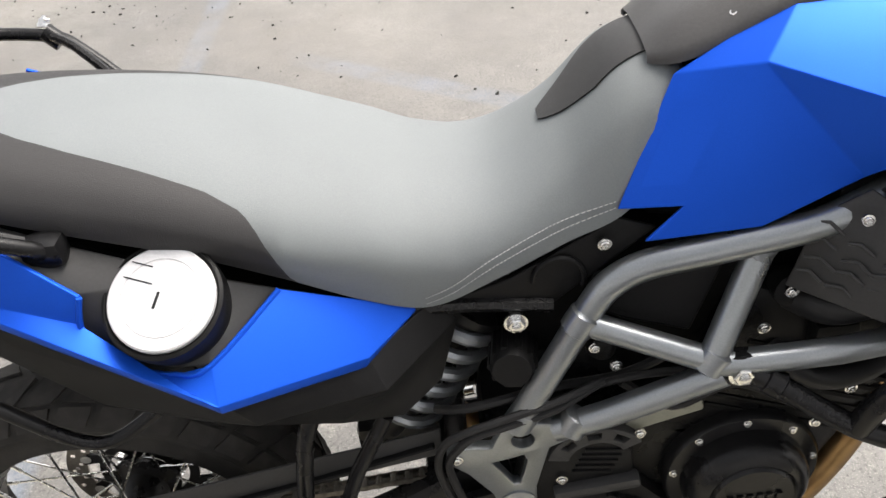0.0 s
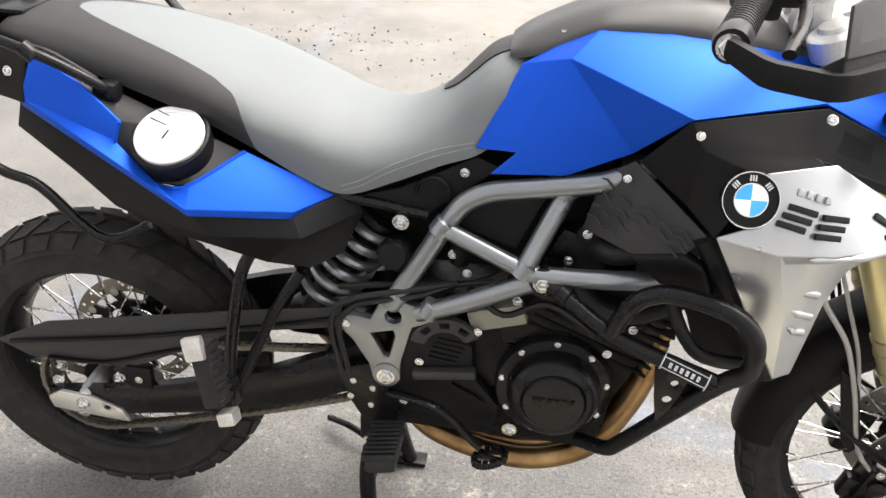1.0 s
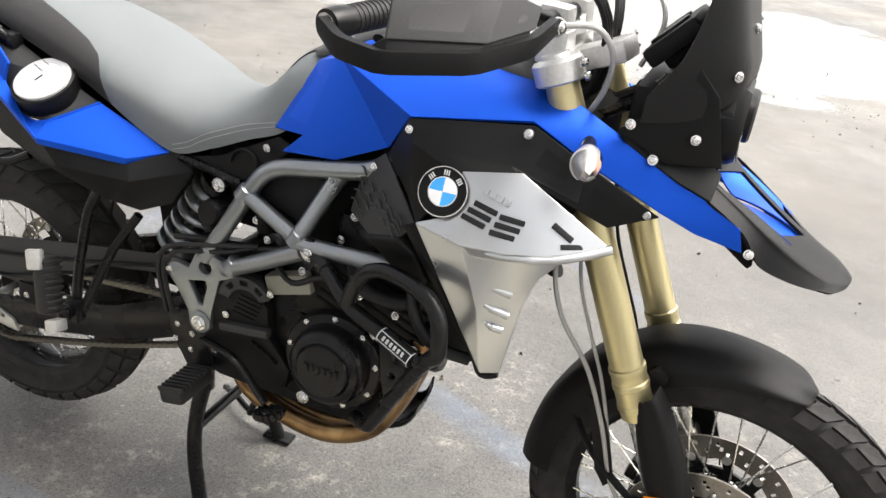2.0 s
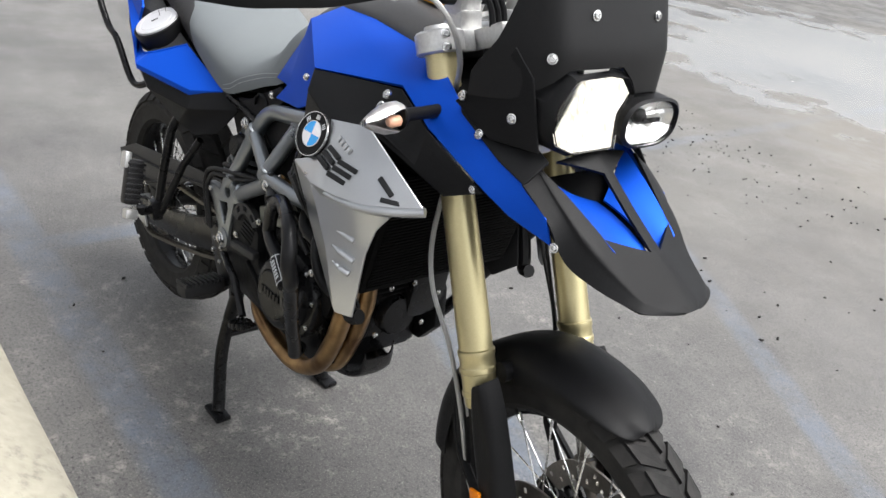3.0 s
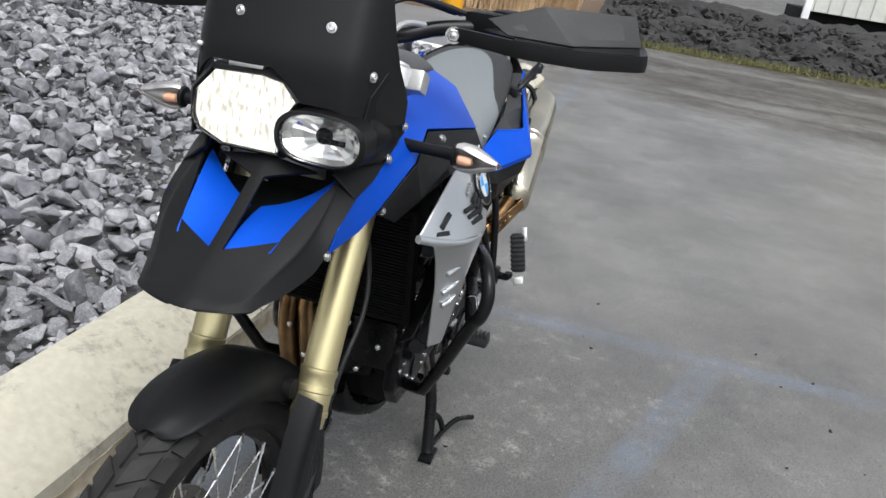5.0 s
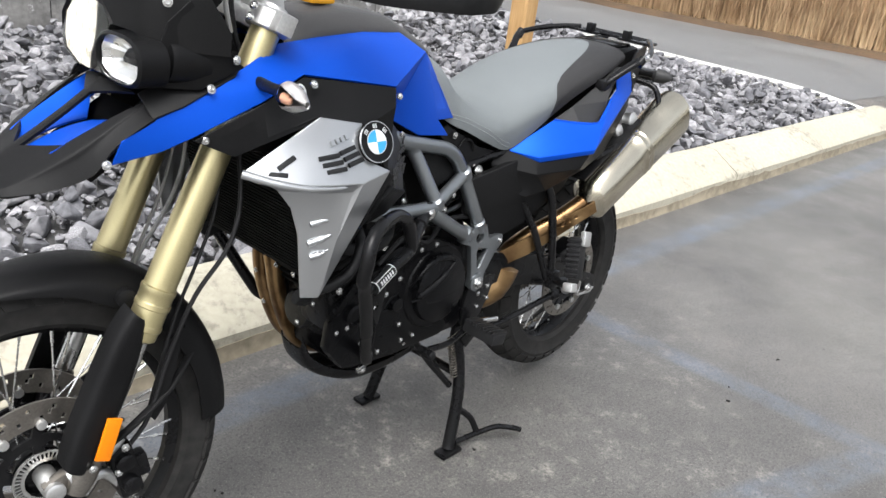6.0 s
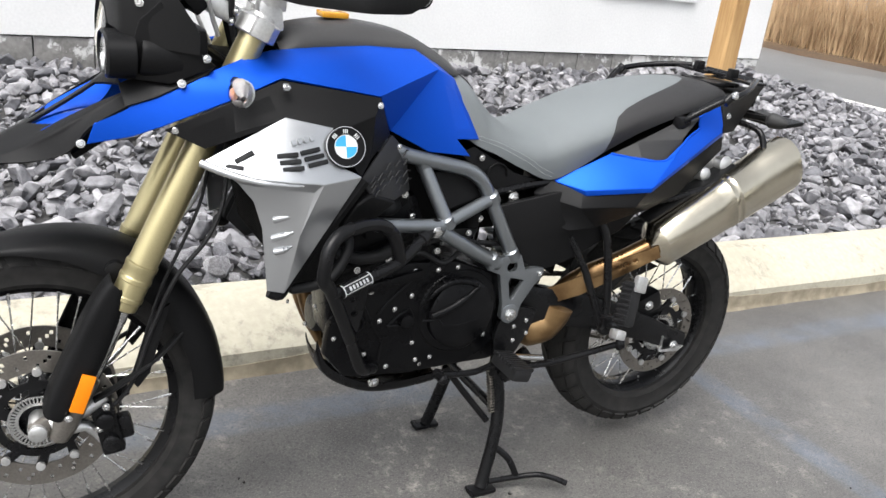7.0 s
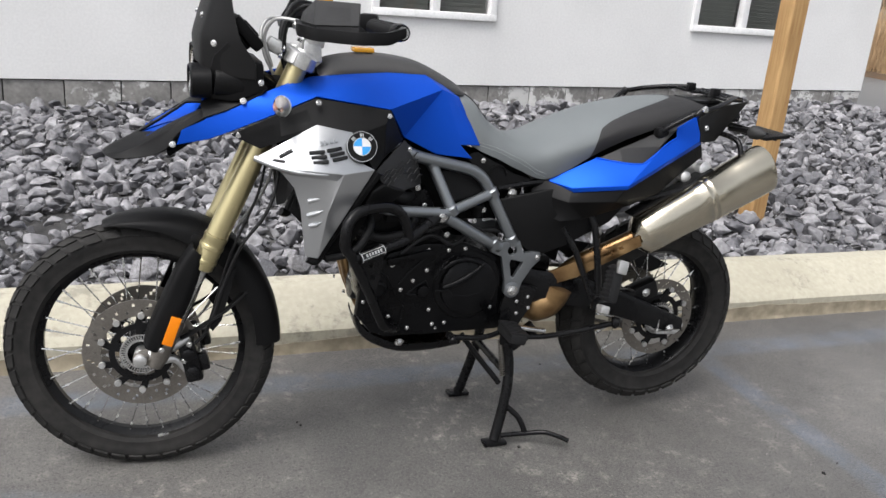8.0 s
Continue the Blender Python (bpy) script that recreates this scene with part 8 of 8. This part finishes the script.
# gear lever and linkage on the left
bm = bmesh.new()
tube(bm, [(0.60, 0.160, 0.385), (0.67, 0.172, 0.375), (0.75, 0.178, 0.385), (0.775, 0.180, 0.390)], 0.008, 10, bend=3)
lathe(bm, [(0.011, 0), (0.012, 0.005), (0.012, 0.040), (0.008, 0.044)], aim((0.775, 0.170, 0.390), (0, 1, 0)), 14)
part("gear_lever", bm, BLACK_METAL, bike, "black gear lever")
bm = bmesh.new()
tube(bm, [(0.545, 0.150, 0.388), (0.455, 0.150, 0.370)], 0.008, 10)
part("side_link", bm, CHROME, bike, "bright link rod")
bm = bmesh.new()
tube(bm, [(0.580, 0.145, 0.365), (0.47, 0.150, 0.352), (0.36, 0.155, 0.362), (0.225, 0.170, 0.388)], 0.009, 10, bend=4)
lathe(bm, [(0.018, 0), (0.020, 0.006), (0.012, 0.022)], aim((0.226, 0.165, 0.388), (-0.6, 0.6, 0.2)), 14)
part("side_stand", bm, BLACK_METAL, bike, "folded black side stand")

# -- centre stand --
bm = bmesh.new()
for s in (1, -1):
    tube(bm, [vec(p, s) for p in ((0.560, 0.105, 0.335), (0.548, 0.120, 0.250), (0.556, 0.140, 0.160), (0.582, 0.155, 0.040), (0.590, 0.160, 0.014))], [0.017, 0.0165, 0.0165, 0.0165, 0.0165], 14, bend=4)
    box(bm, (0.075, 0.040, 0.012), Matrix.Translation(vec((0.590, 0.162, 0.008), s)), 0.004)
    box(bm, (0.05, 0.016, 0.06), Matrix.Translation(vec((0.556, 0.108, 0.345), s)), 0.006)
tube(bm, [(0.552, -0.12, 0.22), (0.552, 0.12, 0.22)], 0.012, 12)
tube(bm, [(0.70, 0.085, 0.348), (0.640, 0.095, 0.270), (0.575, 0.120, 0.190)], 0.009, 10)
stand = part("centre_stand", bm, BLACK_METAL, bike, "black tubular centre stand carrying the bike")
bm = bmesh.new()
tube(bm, [(0.552, 0.148, 0.120), (0.515, 0.165, 0.085), (0.490, 0.178, 0.030)], 0.009, 10, bend=4)
tube(bm, [(0.570, 0.165, 0.030), (0.490, 0.180, 0.036), (0.430, 0.205, 0.045), (0.372, 0.240, 0.030)], [0.008, 0.008, 0.008, 0.0085], 10, bend=4)
part("stand_lever", bm, BLACK_METAL, stand, "black foot lever of the stand")
bm = coil(bmesh.new(), (0.575, 0.10, 0.330), (0.565, 0.125, 0.215), 0.009, 0.002, 16)
part("stand_spring", bm, CHAIN, stand)
bm = bmesh.new()
box(bm, (0.10, 0.020, 0.045), Matrix.Translation((0.515, 0.12, 0.345)) @ Matrix.Rotation(radians(38), 4, "Y"), 0.006)
part("stand_bracket", bm, BLACK_METAL, stand)

# -- crash bars --
for s in (1, -1):
    bm = bmesh.new()
    tube(bm, [vec(p, s) for p in ((0.838, 0.192, 0.757), (0.868, 0.202, 0.745), (0.943, 0.250, 0.716), (1.018, 0.270, 0.697), (1.103, 0.293, 0.680))], 0.0125, 12, bend=3)
    tube(bm, [vec(p, s) for p in ((0.943, 0.250, 0.716), (0.953, 0.254, 0.752), (0.969, 0.258, 0.782), (0.988, 0.262, 0.798), (1.015, 0.268, 0.807), (1.061, 0.287, 0.810), (1.100, 0.303, 0.803), (1.123, 0.314, 0.782), (1.130, 0.318, 0.753), (1.128, 0.310, 0.717), (1.103, 0.292, 0.682), (1.043, 0.247, 0.568), (0.995, 0.205, 0.470), (0.975, 0.190, 0.440), (0.931, 0.150, 0.416))], 0.0135, 12, bend=4)
    lathe(bm, [(0.013, -0.010), (0.016, -0.008), (0.016, 0.008), (0.013, 0.010)], aim(vec((0.870, 0.203, 0.744), s), vec((0.075, 0.048, -0.029), s)), 14)
    bars = part("crash_bar", bm, BLACK_METAL, bike, "black tubular crash bar")
    a, b = Vector(vec((1.018, 0.272, 0.697), s)), Vector(vec((1.085, 0.294, 0.682), s))
    f = aim((a + b) / 2, b - a, (0, 0, 1))
    bm = lathe(bmesh.new(), [(0.0130, -0.036), (0.0134, -0.036), (0.0134, 0.036), (0.0130, 0.036)], f, 18)
    tag = part("label", bm, MARK_DARK, bars, "dark label with a pale border")
    bm = bmesh.new()
    for z0 in (-0.034, 0.034):
        lathe(bm, [(0.0134, z0 - 0.001), (0.0137, z0 - 0.001), (0.0137, z0 + 0.001), (0.0134, z0 + 0.001)], f, 18, closed=True)
    way = f.inverted().to_3x3() @ Vector((0, s, 0.45))
    mid = math.degrees(math.atan2(way.y, way.x)) - 90
    for ang in (mid - 36, mid + 36):
        box(bm, (0.0014, 0.0008, 0.068), f @ Matrix.Rotation(radians(ang), 4, "Z") @ Matrix.Translation((0, 0.0136, 0)), 0)
    for k in range(6):
        for ang in (mid - 9, mid + 9):
            box(bm, (0.0038, 0.0006, 0.0045), f @ Matrix.Rotation(radians(ang), 4, "Z") @ Matrix.Translation((0, 0.0136, -0.022 + 0.0085 * k)), 0)
    part("label_bar", bm, MARK_PALE, tag)
    bm = bmesh.new()
    plate(bm, [(1.012, 0.680), (1.082, 0.672), (1.078, 0.640), (1.052, 0.606), (1.030, 0.572), (1.020, 0.620)], 0.005, Matrix.Translation((0, s * 0.262, 0)), 0.002, holes=((1.046, 0.650, 0.006), (1.040, 0.618, 0.007)))
    part("bar_bracket", bm, BLACK_METAL, bars)

# -- rack, tail lamp, plate holder --
for s in (1, -1):
    bm = bmesh.new()
    tube(bm, [vec(p, s) for p in ((0.158, 0.160, 0.985), (0.152, 0.172, 1.000), (0.105, 0.195, 1.036), (0.075, 0.204, 1.052), (0.015, 0.196, 1.066), (-0.040, 0.168, 1.077), (-0.085, 0.138, 1.084), (-0.112, 0.118, 1.086))], 0.0080, 10, bend=4)
    box(bm, (0.026, 0.020, 0.030), Matrix.Translation(vec((-0.082, 0.062, 1.092), s)), 0.004)
    box(bm, (0.060, 0.100, 0.008), Matrix.Translation(vec((-0.105, 0.085, 1.080), s)), 0.003)
    tube(bm, [vec((0.080, 0.203, 1.044), s), vec((0.064, 0.205, 1.060), s)], [0.012, 0.012], 12)
    tube(bm, [vec((0.146, 0.166, 1.004), s), vec((0.100, 0.188, 1.044), s), vec((0.074, 0.196, 1.056), s)], 0.006, 8, bend=3)
    box(bm, (0.040, 0.030, 0.030), Matrix.Translation(vec((0.156, 0.155, 0.985), s)), 0.010)
    rack = part("grab_rail", bm, BLACK_METAL, bike, "black tubular grab rail")
    if s > 0:
        piece("rail_bolt", NUT, aim(vec((0.062, 0.214, 1.064), s), vec((0.1, 0.5, 0.85), s)) @ Matrix.Diagonal((0.72, 0.72, 1.0, 1)), rack, "bright domed bolt")
    screw((-0.005, 0.150, 1.000), (0, 1, 0.3), rack, s)
    V = {"a": (0.030, 0.155, 1.028), "b": (0.028, 0.178, 0.962), "c": (-0.06, 0.130, 0.955), "d": (-0.150, 0.085, 1.018), "e": (-0.216, 0.066, 1.072), "f": (-0.06, 0.115, 1.055)}
    part("tail_end", facets(V, ["a b c f", "c d e f"], s, 0.005, 0.004), PLASTIC, bike, "black tail end panel")
    # pannier rails
    bm = bmesh.new()
    tube(bm, [vec(p, s) for p in ((-0.105, 0.130, 0.975), (-0.110, 0.190, 0.950), (-0.085, 0.205, 0.928), (-0.020, 0.205, 0.862), (0.045, 0.205, 0.838), (0.110, 0.200, 0.765), (0.152, 0.195, 0.750), (0.205, 0.180, 0.775))] if s < 0 else
         [(-0.10, 0.10, 0.975), (-0.118, 0.165, 0.962), (-0.112, 0.195, 0.905), (-0.060, 0.200, 0.882), (-0.020, 0.200, 0.862), (0.035, 0.200, 0.845), (0.070, 0.200, 0.828), (0.150, 0.195, 0.805), (0.240, 0.185, 0.790)], 0.0085, 10, bend=4)
    part("pannier_rail", bm, BLACK_METAL, bike, "black pannier rail")
bm = bmesh.new()
for x in (-0.10, -0.13, -0.155):
    tube(bm, [(x, -0.10, 1.082), (x, 0.10, 1.082)], 0.005, 8)
box(bm, (0.10, 0.12, 0.012), Matrix.Translation((-0.07, 0, 1.062)), 0.004)
part("rack_plate", bm, BLACK_METAL, bike, "small black luggage rack")
bm = bmesh.new()
box(bm, (0.22, 0.15, 0.05), Matrix.Translation((-0.09, 0, 1.02)) @ Matrix.Rotation(radians(10), 4, "Y"), 0.02, 0.8)
box(bm, (0.16, 0.09, 0.02), Matrix.Translation((-0.30, 0, 0.965)) @ Matrix.Rotation(radians(-12), 4, "Y"), 0.006)
box(bm, (0.10, 0.16, 0.012), Matrix.Translation((-0.345, 0, 0.958)) @ Matrix.Rotation(radians(6), 4, "Y"), 0.004)
tailpiece = part("tail_piece", bm, PLASTIC, bike, "black tail piece with plate holder")
bm = bmesh.new()
box(bm, (0.05, 0.10, 0.04), Matrix.Translation((-0.19, 0, 1.02)), 0.012)
part("tail_lamp", bm, LENS, tailpiece, "clear tail lamp")
for s in (1, -1):
    bm = bmesh.new()
    tube(bm, [vec(p, s) for p in ((-0.19, 0.03, 0.978), (-0.197, 0.085, 0.983), (-0.20, 0.112, 0.984))], [0.009, 0.009, 0.011], 8)
    part("rear_indicator", bm, PLASTIC, tailpiece)
    m = aim(vec((-0.20, 0.110, 0.984), s), vec((-0.25, 1, 0), s), (0, 0, 1))
    part("rear_indicator_shell", lathe(bmesh.new(), [(0.012, 0), (0.0215, 0.012), (0.0195, 0.034), (0.010, 0.052), (0.002, 0.060)], m, 16), PLASTIC_GREY, tailpiece, "dark grey pointed rear turn signal")
    part("rear_indicator_lens", lathe(bmesh.new(), [(0.0, 0.0), (0.0195, 0.004), (0.020, 0.013), (0.0, 0.016)], m @ Matrix.Translation((0, 0, 0.006)), 16), REFLECTOR_GREY, tailpiece)
# hidden bracket and chrome bits behind the silencer
bm = bmesh.new()
box(bm, (0.16, 0.05, 0.08), Matrix.Translation((0.08, 0.13, 0.86)) @ Matrix.Rotation(radians(28), 4, "Y"), 0.012)
lathe(bm, [(0.020, 0), (0.022, 0.03), (0.012, 0.036)], aim((-0.005, 0.150, 0.875), (0, 1, 0.2)), 16)
lathe(bm, [(0.016, 0), (0.018, 0.03), (0.010, 0.036)], aim((0.060, 0.150, 0.850), (0, 1, 0.2)), 16)
part("silencer_bracket", bm, ALLOY, muffler, "bright alloy silencer bracket")
